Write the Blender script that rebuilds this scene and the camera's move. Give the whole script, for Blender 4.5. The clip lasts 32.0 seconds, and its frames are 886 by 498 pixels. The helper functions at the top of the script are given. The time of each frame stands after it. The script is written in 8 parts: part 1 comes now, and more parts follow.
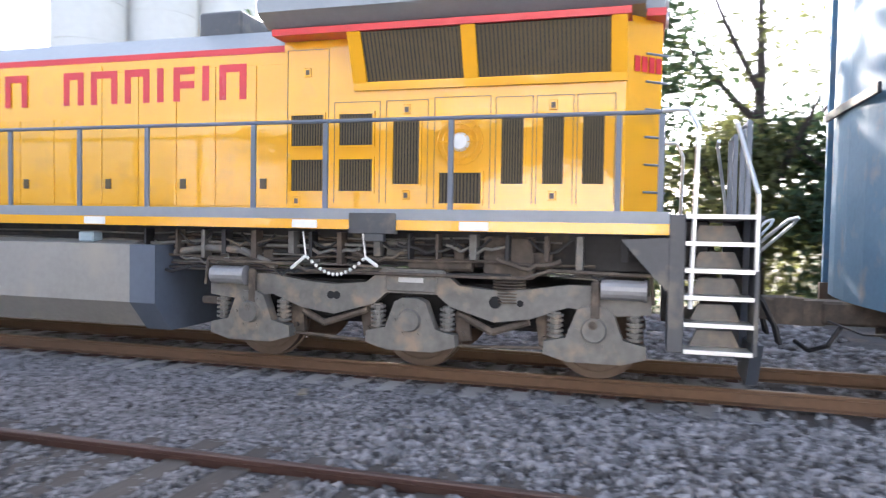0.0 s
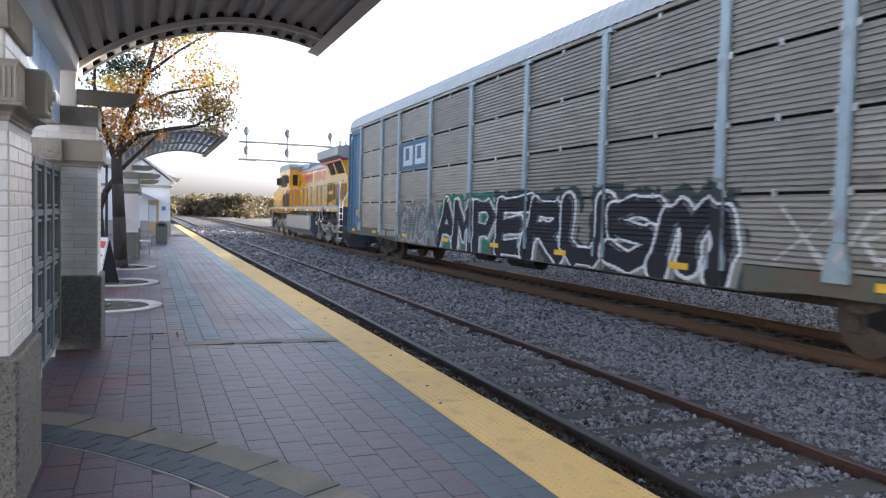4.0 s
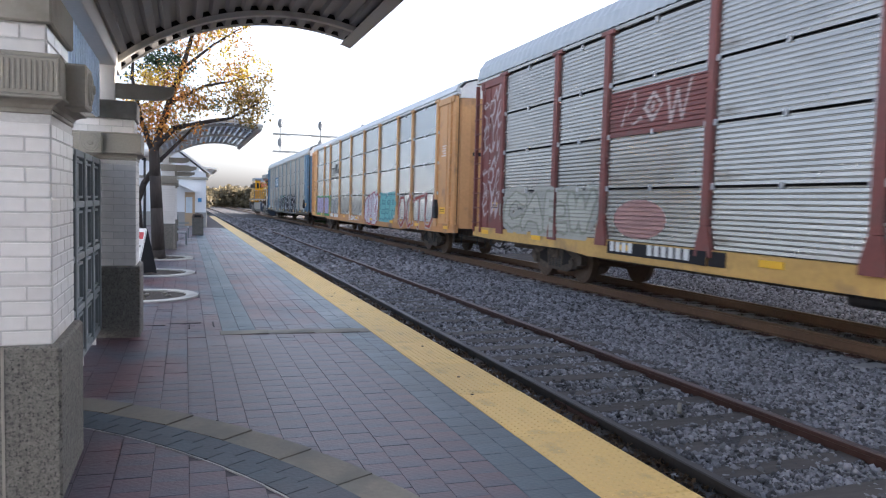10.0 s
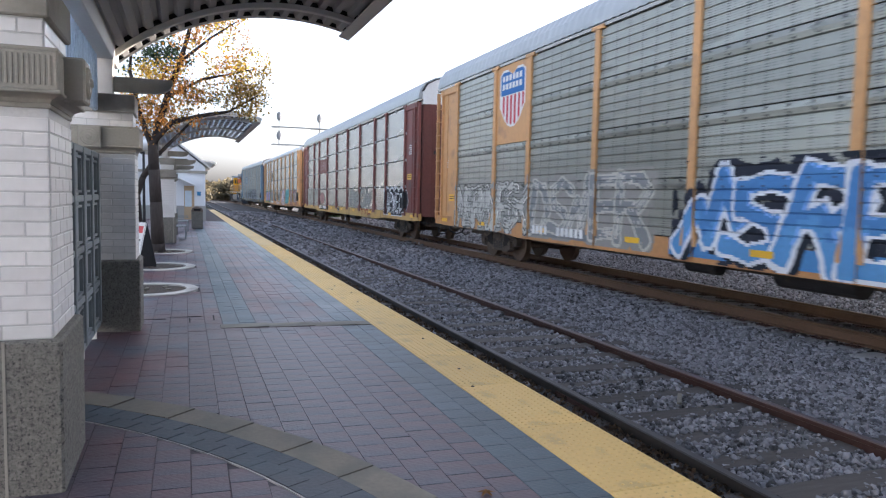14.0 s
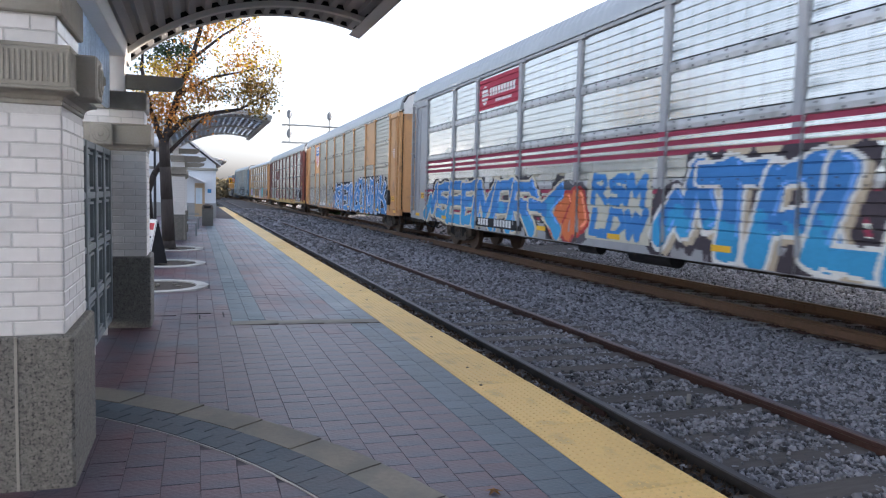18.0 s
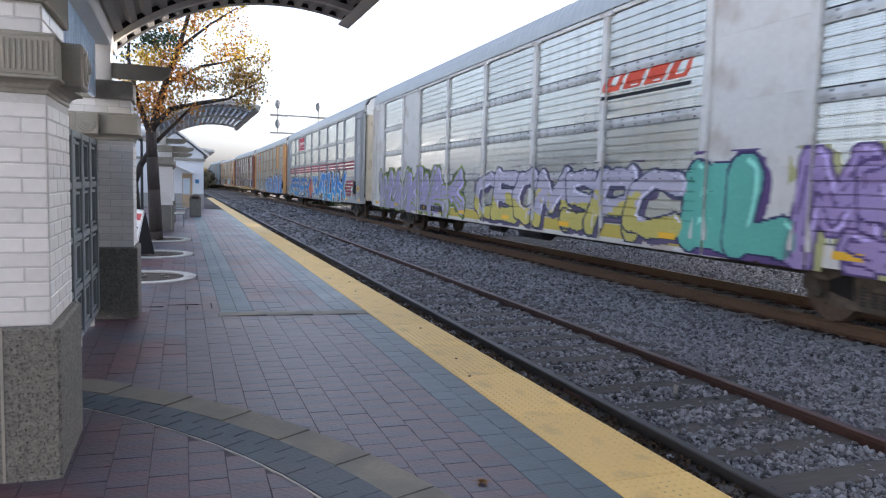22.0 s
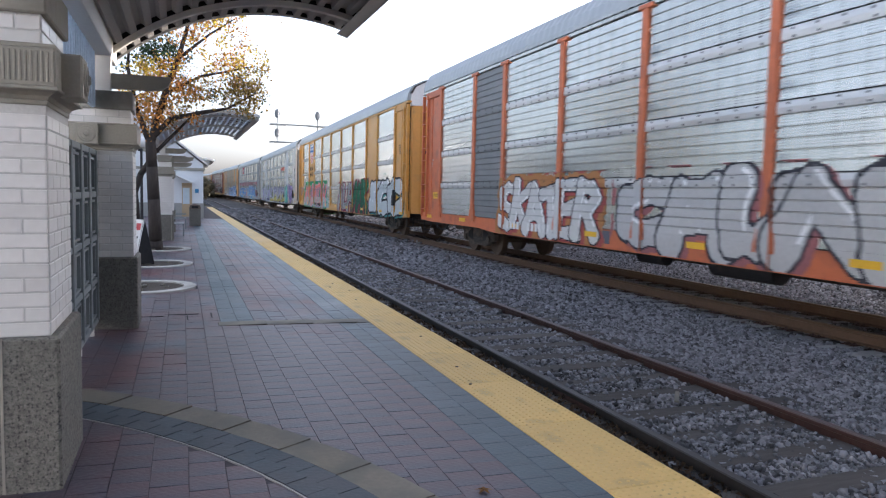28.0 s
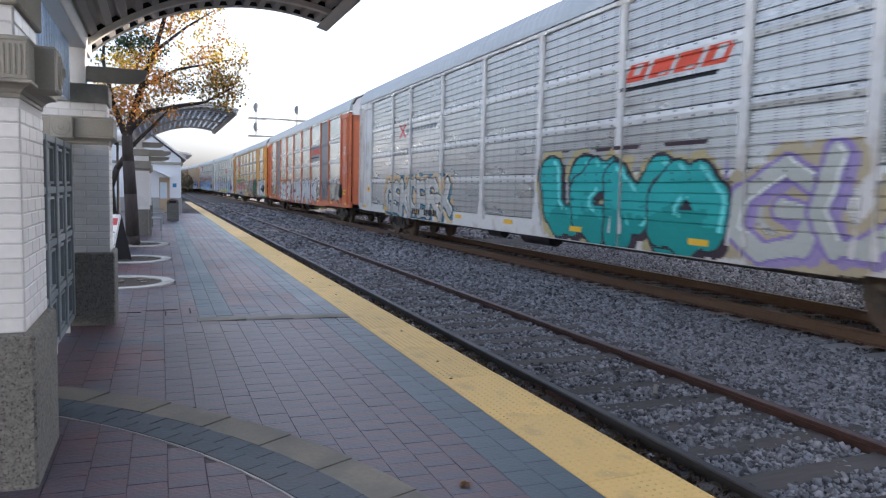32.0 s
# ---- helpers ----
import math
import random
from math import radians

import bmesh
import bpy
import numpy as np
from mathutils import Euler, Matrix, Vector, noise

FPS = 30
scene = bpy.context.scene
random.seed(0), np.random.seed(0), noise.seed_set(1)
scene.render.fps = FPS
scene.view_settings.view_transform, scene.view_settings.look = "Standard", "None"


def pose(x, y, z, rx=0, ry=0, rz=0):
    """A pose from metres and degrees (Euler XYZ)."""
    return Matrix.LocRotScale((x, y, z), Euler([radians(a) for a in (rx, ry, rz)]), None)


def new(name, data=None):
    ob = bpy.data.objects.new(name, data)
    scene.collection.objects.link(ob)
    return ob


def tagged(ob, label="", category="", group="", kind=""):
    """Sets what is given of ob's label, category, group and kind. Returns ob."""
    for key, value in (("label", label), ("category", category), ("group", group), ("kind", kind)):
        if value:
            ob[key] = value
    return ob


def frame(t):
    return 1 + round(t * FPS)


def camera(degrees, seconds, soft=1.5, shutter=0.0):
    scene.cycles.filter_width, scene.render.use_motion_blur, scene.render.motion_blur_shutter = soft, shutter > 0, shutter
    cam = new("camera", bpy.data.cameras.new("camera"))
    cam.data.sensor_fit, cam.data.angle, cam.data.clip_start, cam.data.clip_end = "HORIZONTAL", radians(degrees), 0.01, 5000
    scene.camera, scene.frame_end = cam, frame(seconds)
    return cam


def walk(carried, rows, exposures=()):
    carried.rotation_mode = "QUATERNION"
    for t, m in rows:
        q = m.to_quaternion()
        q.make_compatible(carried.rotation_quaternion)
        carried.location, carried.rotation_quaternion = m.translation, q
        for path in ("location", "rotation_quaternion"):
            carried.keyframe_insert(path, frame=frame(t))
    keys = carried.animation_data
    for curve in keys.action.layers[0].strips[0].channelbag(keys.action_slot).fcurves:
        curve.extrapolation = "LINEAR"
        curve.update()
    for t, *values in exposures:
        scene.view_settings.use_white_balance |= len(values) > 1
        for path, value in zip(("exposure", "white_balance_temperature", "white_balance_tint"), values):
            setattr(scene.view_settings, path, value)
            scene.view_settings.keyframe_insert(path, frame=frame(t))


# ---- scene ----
EXPOSURE = 2.05
cam = camera(64.6, 32.0, soft=1.2, shutter=0.28)
# seconds, place (m), yaw, pitch, roll
PATH = [
    (0, 0.008, -0.222, 1.847, -74.37, -1.90, -1.11), (0.5, 0.059, -0.042, 1.784, -56.05, -1.45, -0.65), (1, 0.078, -0.002, 1.791, -40.92, -2.36, -2.20), (1.5, 0.047, 0.019, 1.781, -31.40, -3.46, -1.66),
    (2, 0.032, 0.005, 1.779, -27.46, -2.90, -1.22), (2.5, 0.016, 0.002, 1.770, -25.53, -2.74, -1.45), (3, 0.000, 0.000, 1.760, -23.23, -2.49, -1.42), (3.5, 0.000, 0.000, 1.760, -22.95, -2.81, -1.58),
    (5.5, 0.000, 0.000, 1.760, -21.11, -3.09, -1.37), (6, 0.000, 0.000, 1.760, -20.66, -3.09, -1.30), (6.5, 0.000, 0.000, 1.760, -20.68, -3.49, -1.32), (7, 0.000, 0.000, 1.760, -20.54, -3.56, -1.50),
    (7.5, 0.000, 0.000, 1.760, -20.40, -3.78, -1.53), (8, 0.000, 0.000, 1.760, -20.32, -3.87, -1.46), (8.5, 0.000, 0.000, 1.760, -20.27, -3.90, -1.39), (9, 0.000, 0.000, 1.760, -20.10, -3.84, -1.34),
    (9.5, 0.000, 0.000, 1.760, -20.00, -3.77, -1.48), (10, 0.000, 0.000, 1.760, -20.12, -3.73, -1.55), (10.5, 0.000, 0.000, 1.760, -20.02, -3.59, -1.41), (11, 0.000, 0.000, 1.760, -20.00, -3.60, -1.52),
    (11.5, 0.000, 0.000, 1.760, -20.03, -3.88, -1.37), (12, 0.000, 0.000, 1.760, -20.07, -4.03, -1.36), (12.5, 0.000, 0.000, 1.760, -19.94, -3.93, -1.31), (13, 0.000, 0.000, 1.760, -20.31, -4.00, -1.24),
    (13.5, 0.000, 0.000, 1.760, -20.30, -4.07, -1.24), (14, 0.000, 0.000, 1.760, -20.16, -4.36, -1.24), (14.5, 0.000, 0.000, 1.760, -20.11, -4.49, -1.16), (16.5, 0.000, 0.000, 1.760, -19.41, -4.12, -1.48),
    (17, 0.000, 0.000, 1.760, -19.60, -4.19, -1.72), (17.5, 0.000, 0.000, 1.760, -19.43, -4.53, -1.59), (18, 0.000, 0.000, 1.760, -19.39, -4.50, -1.52), (18.5, 0.000, 0.000, 1.760, -19.41, -4.42, -1.64),
    (19, 0.000, 0.000, 1.760, -19.71, -4.54, -1.80), (19.5, 0.000, 0.000, 1.760, -19.59, -4.44, -1.78), (20, 0.000, 0.000, 1.760, -19.49, -4.71, -1.70), (20.5, 0.000, 0.000, 1.760, -19.57, -4.75, -1.60),
    (21, 0.000, 0.000, 1.760, -19.96, -5.10, -1.77), (21.5, 0.000, 0.000, 1.760, -20.19, -5.27, -1.69), (22, 0.000, 0.000, 1.760, -20.27, -5.18, -1.72), (22.5, 0.000, 0.000, 1.760, -20.39, -5.19, -1.70),
    (23, 0.000, 0.000, 1.760, -20.51, -5.45, -1.68), (23.5, 0.000, 0.000, 1.760, -20.48, -5.39, -1.63), (24, 0.000, 0.000, 1.760, -20.49, -5.40, -1.56), (24.5, 0.000, 0.000, 1.760, -20.32, -5.41, -1.67),
    (25, 0.000, 0.000, 1.760, -20.19, -5.38, -1.58), (25.5, 0.000, 0.000, 1.760, -20.28, -5.23, -1.54), (27.5, 0.000, 0.000, 1.760, -20.32, -4.73, -1.40), (28, 0.000, 0.000, 1.760, -20.31, -4.53, -1.37),
    (28.5, 0.000, 0.000, 1.760, -20.32, -4.56, -1.55), (29, 0.000, 0.000, 1.760, -20.30, -4.63, -1.47), (29.5, 0.000, 0.000, 1.760, -20.27, -4.46, -1.39), (30, 0.000, 0.000, 1.760, -20.40, -4.50, -1.25),
    (30.5, 0.000, 0.000, 1.760, -20.37, -4.41, -1.12), (31, 0.000, 0.000, 1.760, -20.61, -4.48, -1.18), (31.5, 0.000, 0.000, 1.760, -20.79, -4.73, -1.18), (32, 0.000, 0.000, 1.760, -21.90, -4.93, -1.39),
]
walk(cam, [(t, pose(x, y, z, 90 + p, r, w)) for t, x, y, z, w, p, r in PATH], [(t, EXPOSURE + e, 5650, 14) for t, e in ((0, 0.7), (0.5, 0.45), (1, 0.25), (1.5, 0.05), (2, 0.0), (14, 0.0), (19, -0.1), (26, -0.12), (28, -0.17), (32, -0.12))])
# ---------- sky, sun, exposure ----------
SUN_AZ, SUN_EL = 69.5, 16.8          # degrees from the track's heading towards the train's far side; above the horizon
world = bpy.data.worlds.new("world")
scene.world = world
world.use_nodes = True
wn = world.node_tree.nodes
wl = world.node_tree.links
sky = wn.new("ShaderNodeTexSky")
sky.sky_type = "NISHITA"
sky.sun_disc = False
sky.sun_elevation = radians(SUN_EL)
sky.sun_rotation = radians(SUN_AZ)
sky.air_density, sky.dust_density, sky.ozone_density = 1.0, 4.0, 0.8
haze = wn.new("ShaderNodeHueSaturation")       # thin high haze: the sky is paler than clear air
haze.inputs["Saturation"].default_value, haze.inputs["Value"].default_value = 0.45, 1.05
wl.new(sky.outputs[0], haze.inputs["Color"])
wl.new(haze.outputs[0], wn["Background"].inputs[0])
wn["Background"].inputs[1].default_value = 0.12
sun = new("sun", bpy.data.lights.new("sun", "SUN"))
sun.data.energy, sun.data.angle, sun.data.color = 4.0, radians(0.6), (1.0, 0.82, 0.61)
sun_way = Vector((math.sin(radians(SUN_AZ)) * math.cos(radians(SUN_EL)), math.cos(radians(SUN_AZ)) * math.cos(radians(SUN_EL)), math.sin(radians(SUN_EL))))
sun.matrix_world = Matrix.Translation((60, 60, 40)) @ sun_way.to_track_quat("Z", "Y").to_matrix().to_4x4()


# ---------- materials ----------
def mat(name, col, rough=0.7, metal=0.0, var=0.15, scale=12.0, coarse=1.2, bump=0.15, stain=None, amount=0.0, rnd=0.0, stretch=(1, 1, 1), trans=0.0, dist=0.01, spec=0.5, holes=0.0):
    m = bpy.data.materials.new(name)
    m.use_nodes = True
    n, l = m.node_tree.nodes, m.node_tree.links
    b = n["Principled BSDF"]
    tc, mp = n.new("ShaderNodeTexCoord"), n.new("ShaderNodeMapping")
    mp.inputs["Scale"].default_value = stretch
    l.new(tc.outputs["Object"], mp.inputs["Vector"])
    outs = []
    for sc in (scale, coarse):
        t = n.new("ShaderNodeTexNoise")
        t.inputs["Scale"].default_value, t.inputs["Detail"].default_value = sc, 5
        l.new(mp.outputs[0], t.inputs["Vector"])
        outs.append(t.outputs["Fac"])

    def math_node(op, a, c):
        q = n.new("ShaderNodeMath")
        q.operation = op
        for i, v in enumerate((a, c)):
            if isinstance(v, (int, float)):
                q.inputs[i].default_value = v
            else:
                l.new(v, q.inputs[i])
        return q.outputs[0]
    v = math_node("ADD", outs[0], outs[1])
    v = math_node("SUBTRACT", v, 1.0)
    v = math_node("MULTIPLY", v, var * 2.4)
    v = math_node("ADD", v, 1.0)
    if rnd:
        oi = n.new("ShaderNodeObjectInfo")
        gi = n.new("ShaderNodeNewGeometry")
        r = math_node("ADD", oi.outputs["Random"], gi.outputs["Random Per Island"])
        r = math_node("FRACT", r, 0.0)
        r = math_node("SUBTRACT", r, 0.5)
        r = math_node("MULTIPLY", r, rnd * 2)
        v = math_node("ADD", v, r)
    hsv = n.new("ShaderNodeHueSaturation")
    hsv.inputs["Color"].default_value = (*col, 1)
    l.new(v, hsv.inputs["Value"])
    out = hsv.outputs[0]
    if stain:
        t = n.new("ShaderNodeTexNoise")
        t.inputs["Scale"].default_value, t.inputs["Detail"].default_value = coarse * 2.3, 7
        l.new(mp.outputs[0], t.inputs["Vector"])
        ramp = n.new("ShaderNodeMapRange")
        ramp.inputs["From Min"].default_value, ramp.inputs["From Max"].default_value = 0.62 - amount * 0.35, 0.78 - amount * 0.2
        l.new(t.outputs["Fac"], ramp.inputs["Value"])
        mix = n.new("ShaderNodeMixRGB")
        l.new(ramp.outputs[0], mix.inputs[0])
        l.new(out, mix.inputs[1])
        mix.inputs[2].default_value = (*stain, 1)
        out = mix.outputs[0]
    if holes:
        # rows of small slots punched in the sheet
        sep = n.new("ShaderNodeSeparateXYZ")
        l.new(tc.outputs["Object"], sep.inputs[0])
        dash = math_node("GREATER_THAN", math_node("SINE", math_node("MULTIPLY", sep.outputs["Y"], math.tau / 0.14), 0.0), -0.35)
        line = math_node("GREATER_THAN", math_node("SINE", math_node("MULTIPLY", sep.outputs["Z"], math.tau / 0.0405), 0.0), 0.45)
        column = math_node("GREATER_THAN", math_node("COSINE", math_node("MULTIPLY", sep.outputs["Y"], math.tau / 0.42), 0.0), 0.45)
        gate = math_node("ADD", math_node("MULTIPLY", column, 0.6), math_node("MULTIPLY", math_node("GREATER_THAN", outs[1], 0.46), 0.35))
        slot = math_node("MULTIPLY", math_node("MULTIPLY", dash, line), math_node("MULTIPLY", gate, holes))
        dark = n.new("ShaderNodeMixRGB")
        l.new(slot, dark.inputs[0])
        l.new(out, dark.inputs[1])
        dark.inputs[2].default_value = (0.05, 0.05, 0.055, 1)
        out = dark.outputs[0]
    b.inputs["Specular IOR Level"].default_value = spec
    l.new(out, b.inputs["Base Color"])
    b.inputs["Roughness"].default_value, b.inputs["Metallic"].default_value = rough, metal
    rr = math_node("MULTIPLY", math_node("SUBTRACT", outs[1], 0.5), 0.35)
    l.new(math_node("ADD", rr, rough), b.inputs["Roughness"])
    if bump:
        bp = n.new("ShaderNodeBump")
        bp.inputs["Strength"].default_value, bp.inputs["Distance"].default_value = bump, dist
        l.new(outs[0], bp.inputs["Height"])
        l.new(bp.outputs[0], b.inputs["Normal"])
    if trans:
        b.inputs["Transmission Weight"].default_value = trans
    return m


def leaf_mat(name, col, rnd=0.5):
    m = mat(name, col, rough=0.55, var=0.2, scale=30, coarse=1.5, bump=0, rnd=rnd)
    n, l = m.node_tree.nodes, m.node_tree.links
    b = n["Principled BSDF"]
    tr, mx = n.new("ShaderNodeBsdfTranslucent"), n.new("ShaderNodeMixShader")
    src = b.inputs["Base Color"].links[0].from_socket
    l.new(src, tr.inputs["Color"])
    mx.inputs[0].default_value = 0.62
    l.new(b.outputs[0], mx.inputs[1])
    l.new(tr.outputs[0], mx.inputs[2])
    l.new(mx.outputs[0], n["Material Output"].inputs["Surface"])
    return m


M = {}
# far darker than the loose stones, to colour their gaps as shade
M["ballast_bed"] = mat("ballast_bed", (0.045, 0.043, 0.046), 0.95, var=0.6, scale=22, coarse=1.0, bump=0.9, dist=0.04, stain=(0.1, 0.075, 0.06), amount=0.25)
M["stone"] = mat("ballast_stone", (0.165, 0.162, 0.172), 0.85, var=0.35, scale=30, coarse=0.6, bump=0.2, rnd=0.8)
M["ground"] = mat("dry_ground", (0.10, 0.09, 0.055), 0.95, var=0.3, scale=3, coarse=0.15, bump=0.4, stain=(0.1, 0.11, 0.04), amount=0.5)
M["asphalt"] = mat("asphalt", (0.07, 0.07, 0.075), 0.9, var=0.2, scale=30, coarse=0.4)
M["rail_top"] = mat("polished_rail_steel", (0.42, 0.40, 0.40), 0.28, 0.9, var=0.1, scale=20, coarse=0.8, bump=0.03)
# rust, deepened to hold the shade on the rail's sunless side
M["rust"] = mat("rust_and_shade_rail_steel", (0.05, 0.024, 0.02), 0.85, 0.2, var=0.3, scale=18, coarse=1.0, bump=0.3)
M["rust_brown"] = mat("oily_brown_rail_steel", (0.105, 0.06, 0.033), 0.75, 0.15, var=0.25, scale=14, coarse=0.7, bump=0.25)
# black copies of the rail steel: the platform-side rail's shade as colour
M["rail_black"] = mat("shade_black_rail", (0.016, 0.014, 0.014), 0.7, 0.1, var=0.3, scale=18, coarse=1.0, bump=0.25)
M["rail_black_head"] = mat("shade_dark_rail_head", (0.035, 0.031, 0.032), 0.5, 0.3, var=0.25, scale=20, coarse=0.8, bump=0.05)
M["rail_dull"] = mat("dull_dark_rail_head", (0.10, 0.07, 0.062), 0.45, 0.5, var=0.2, scale=20, coarse=0.8, bump=0.05)
M["rail_brown"] = mat("oily_brown_rail_head", (0.19, 0.125, 0.08), 0.4, 0.5, var=0.15, scale=20, coarse=0.8, bump=0.05)
M["tie_pale"] = mat("bleached_tie_wood", (0.23, 0.225, 0.22), 0.9, var=0.35, scale=25, coarse=2, bump=0.6, rnd=0.35, stretch=(0.15, 1, 1))
M["tie"] = mat("weathered_tie_wood", (0.075, 0.066, 0.06), 0.9, var=0.35, scale=25, coarse=2, bump=0.6, rnd=0.3, stretch=(0.15, 1, 1))
M["slab"] = mat("paver_joint_sand", (0.062, 0.055, 0.062), 0.95, var=0.3, scale=40, coarse=1)
# the blue-grey stain colour also paints the sky's sheen on worn pavers
M["paver_red"] = mat("brick_red_paver", (0.098, 0.041, 0.046), 0.42, spec=0.45, var=0.3, scale=35, coarse=0.5, bump=0.45, rnd=0.14, stain=(0.046, 0.057, 0.08), amount=0.72)
M["paver_blue"] = mat("slate_blue_paver", (0.042, 0.07, 0.09), 0.42, spec=0.45, var=0.25, scale=35, coarse=0.6, bump=0.35, rnd=0.18, stain=(0.055, 0.06, 0.07), amount=0.2)
M["paver_slate"] = mat("dark_slate_paver", (0.03, 0.046, 0.062), 0.55, var=0.25, scale=35, coarse=0.6, bump=0.35, rnd=0.15, stain=(0.045, 0.045, 0.055), amount=0.4)
M["band"] = mat("sandstone_band", (0.17, 0.15, 0.118), 0.7, var=0.2, scale=30, coarse=1.3, bump=0.15, rnd=0.18, stain=(0.13, 0.12, 0.10), amount=0.6)
M["tactile"] = mat("tactile_yellow", (0.70, 0.47, 0.15), 0.6, var=0.1, scale=30, coarse=0.9, bump=0.1, rnd=0.05, stain=(0.34, 0.25, 0.11), amount=0.12)
M["concrete"] = mat("pale_concrete", (0.42, 0.41, 0.38), 0.85, var=0.15, scale=25, coarse=0.8, bump=0.2, stain=(0.25, 0.24, 0.22), amount=0.25)
# concrete lightened so that its colour takes in the distant haze
M["silo"] = mat("haze_pale_silo_concrete", (0.66, 0.65, 0.63), 0.9, var=0.08, scale=2, coarse=0.2, bump=0.05)
M["soil"] = mat("planting_soil", (0.05, 0.04, 0.03), 1.0, var=0.4, scale=25, coarse=3, bump=0.8, dist=0.03)
M["brick"] = mat("white_glazed_brick", (0.68, 0.66, 0.635), 0.3, var=0.08, scale=18, coarse=1.5, bump=0.08, rnd=0.08)
M["mortar"] = mat("grey_mortar", (0.54, 0.53, 0.51), 0.95, var=0.15, scale=60, coarse=2)
M["cast"] = mat("cast_stone", (0.31, 0.29, 0.245), 0.85, var=0.1, scale=50, coarse=1.2, bump=0.12, stain=(0.2, 0.185, 0.155), amount=0.3)
gm = M["granite"] = mat("speckled_aggregate_stone", (0.168, 0.16, 0.138), 0.85, var=0.5, scale=85, coarse=26, bump=0.5, stain=(0.018, 0.017, 0.018), amount=0.3)
M["steel_paint"] = mat("pale_painted_steel", (0.66, 0.64, 0.60), 0.5, var=0.06, scale=20, coarse=0.7, bump=0.03)
M["deck"] = mat("ribbed_deck_steel", (0.38, 0.37, 0.355), 0.5, 0.2, var=0.08, scale=20, coarse=0.7, bump=0.03)
M["trellis"] = mat("grey_green_trellis_paint", (0.19, 0.215, 0.22), 0.5, var=0.12, scale=20, coarse=1)
M["glass"] = mat("glass_block", (0.55, 0.62, 0.66), 0.2, var=0.1, scale=6, coarse=1, bump=0.05)
M["bark"] = mat("tree_bark", (0.042, 0.034, 0.03), 0.95, var=0.35, scale=20, coarse=2, bump=0.8, dist=0.03, stretch=(1, 1, 0.25))
M["clear_sheet"] = leaf_mat("translucent_ribbed_sheet", (0.78, 0.84, 0.9), 0.0)
M["dead_leaf"] = leaf_mat("dead_brown_leaf", (0.075, 0.05, 0.032), 0.8)
M["leaf_orange"] = leaf_mat("autumn_leaf_orange", (0.52, 0.24, 0.05))
M["leaf_yellow"] = leaf_mat("autumn_leaf_yellow", (0.68, 0.47, 0.06))
M["leaf_olive"] = leaf_mat("leaf_olive", (0.30, 0.20, 0.055))
M["leaf_dark"] = leaf_mat("leaf_dark_green", (0.045, 0.075, 0.035))
M["leaf_mid"] = leaf_mat("leaf_olive_green", (0.12, 0.13, 0.05))
M["leaf_far"] = leaf_mat("leaf_hazy_olive", (0.15, 0.125, 0.075))
M["wall_white"] = mat("white_wall", (0.72, 0.73, 0.74), 0.7, var=0.05, scale=10, coarse=0.6, bump=0.05)
M["wall_grey"] = mat("grey_wainscot", (0.33, 0.32, 0.30), 0.8, var=0.12, scale=25, coarse=1)
M["roof_grey"] = mat("grey_roof_metal", (0.3, 0.3, 0.31), 0.5, 0.4, var=0.08)
# near-black standing in for shade inside openings and gaps; also dark joints
M["dark"] = mat("shade_and_joint_black", (0.012, 0.012, 0.013), 0.9, var=0.1)
M["black_iron"] = mat("black_iron", (0.03, 0.03, 0.033), 0.6, 0.3, var=0.25, scale=15, coarse=1.5, stain=(0.10, 0.075, 0.05), amount=0.15)
M["truck"] = mat("dusty_truck_iron", (0.085, 0.07, 0.058), 0.9, 0.1, var=0.35, scale=12, coarse=2, bump=0.3, stain=(0.17, 0.135, 0.10), amount=0.3)
M["wheel"] = mat("brown_wheel_steel", (0.12, 0.085, 0.06), 0.7, 0.4, var=0.25, scale=14, coarse=2)
M["tread"] = mat("bright_wheel_tread", (0.40, 0.36, 0.31), 0.35, 0.8, var=0.1)
M["yellow_tag"] = mat("reflective_yellow", (0.80, 0.47, 0.02), 0.45, var=0.06, bump=0.0)
M["white_paint"] = mat("white_paint", (0.72, 0.72, 0.70), 0.5, var=0.08, bump=0.02)
M["silver_paint"] = mat("silver_paint", (0.52, 0.52, 0.52), 0.5, var=0.15, bump=0.02)
M["black_paint"] = mat("black_paint", (0.022, 0.022, 0.024), 0.75, spec=0.2, var=0.2, bump=0.02)
M["red_paint"] = mat("red_paint", (0.50, 0.045, 0.05), 0.5, var=0.1, bump=0.02)
M["bolt"] = mat("dark_bolt_head", (0.05, 0.05, 0.055), 0.6, 0.3, var=0.2)
M["chrome"] = mat("galvanised_pipe", (0.72, 0.72, 0.72), 0.35, 0.7, var=0.05, bump=0.02)


# ---------- builders ----------
def mesh_of(bm, name, material, smooth=False):
    me = bpy.data.meshes.new(name)
    bm.normal_update()
    bm.to_mesh(me)
    bm.free()
    if material is not None:
        me.materials.append(material)
    if smooth:
        for p in me.polygons:
            p.use_smooth = True
    return me


def part(name, bm, material, parent, label="", smooth=False):
    ob = new(name, mesh_of(bm, name, material, smooth))
    ob.parent = parent
    if label:
        tagged(ob, label)
    return ob


def shared(name, me, parent, m=None):
    """Another object on a mesh that is already there."""
    ob = new(name, me)
    ob.parent = parent
    if m is not None:
        ob.matrix_basis = m
    return ob


def thing(name, label, category, place=(0, 0, 0), group="", kind=""):
    ob = new(name)
    ob.location = place
    return tagged(ob, label, category, group, kind)


def solid(name, bm, material, label, category="", group="", kind="", smooth=False):
    return tagged(new(name, mesh_of(bm, name, material, smooth)), label, category, group, kind)


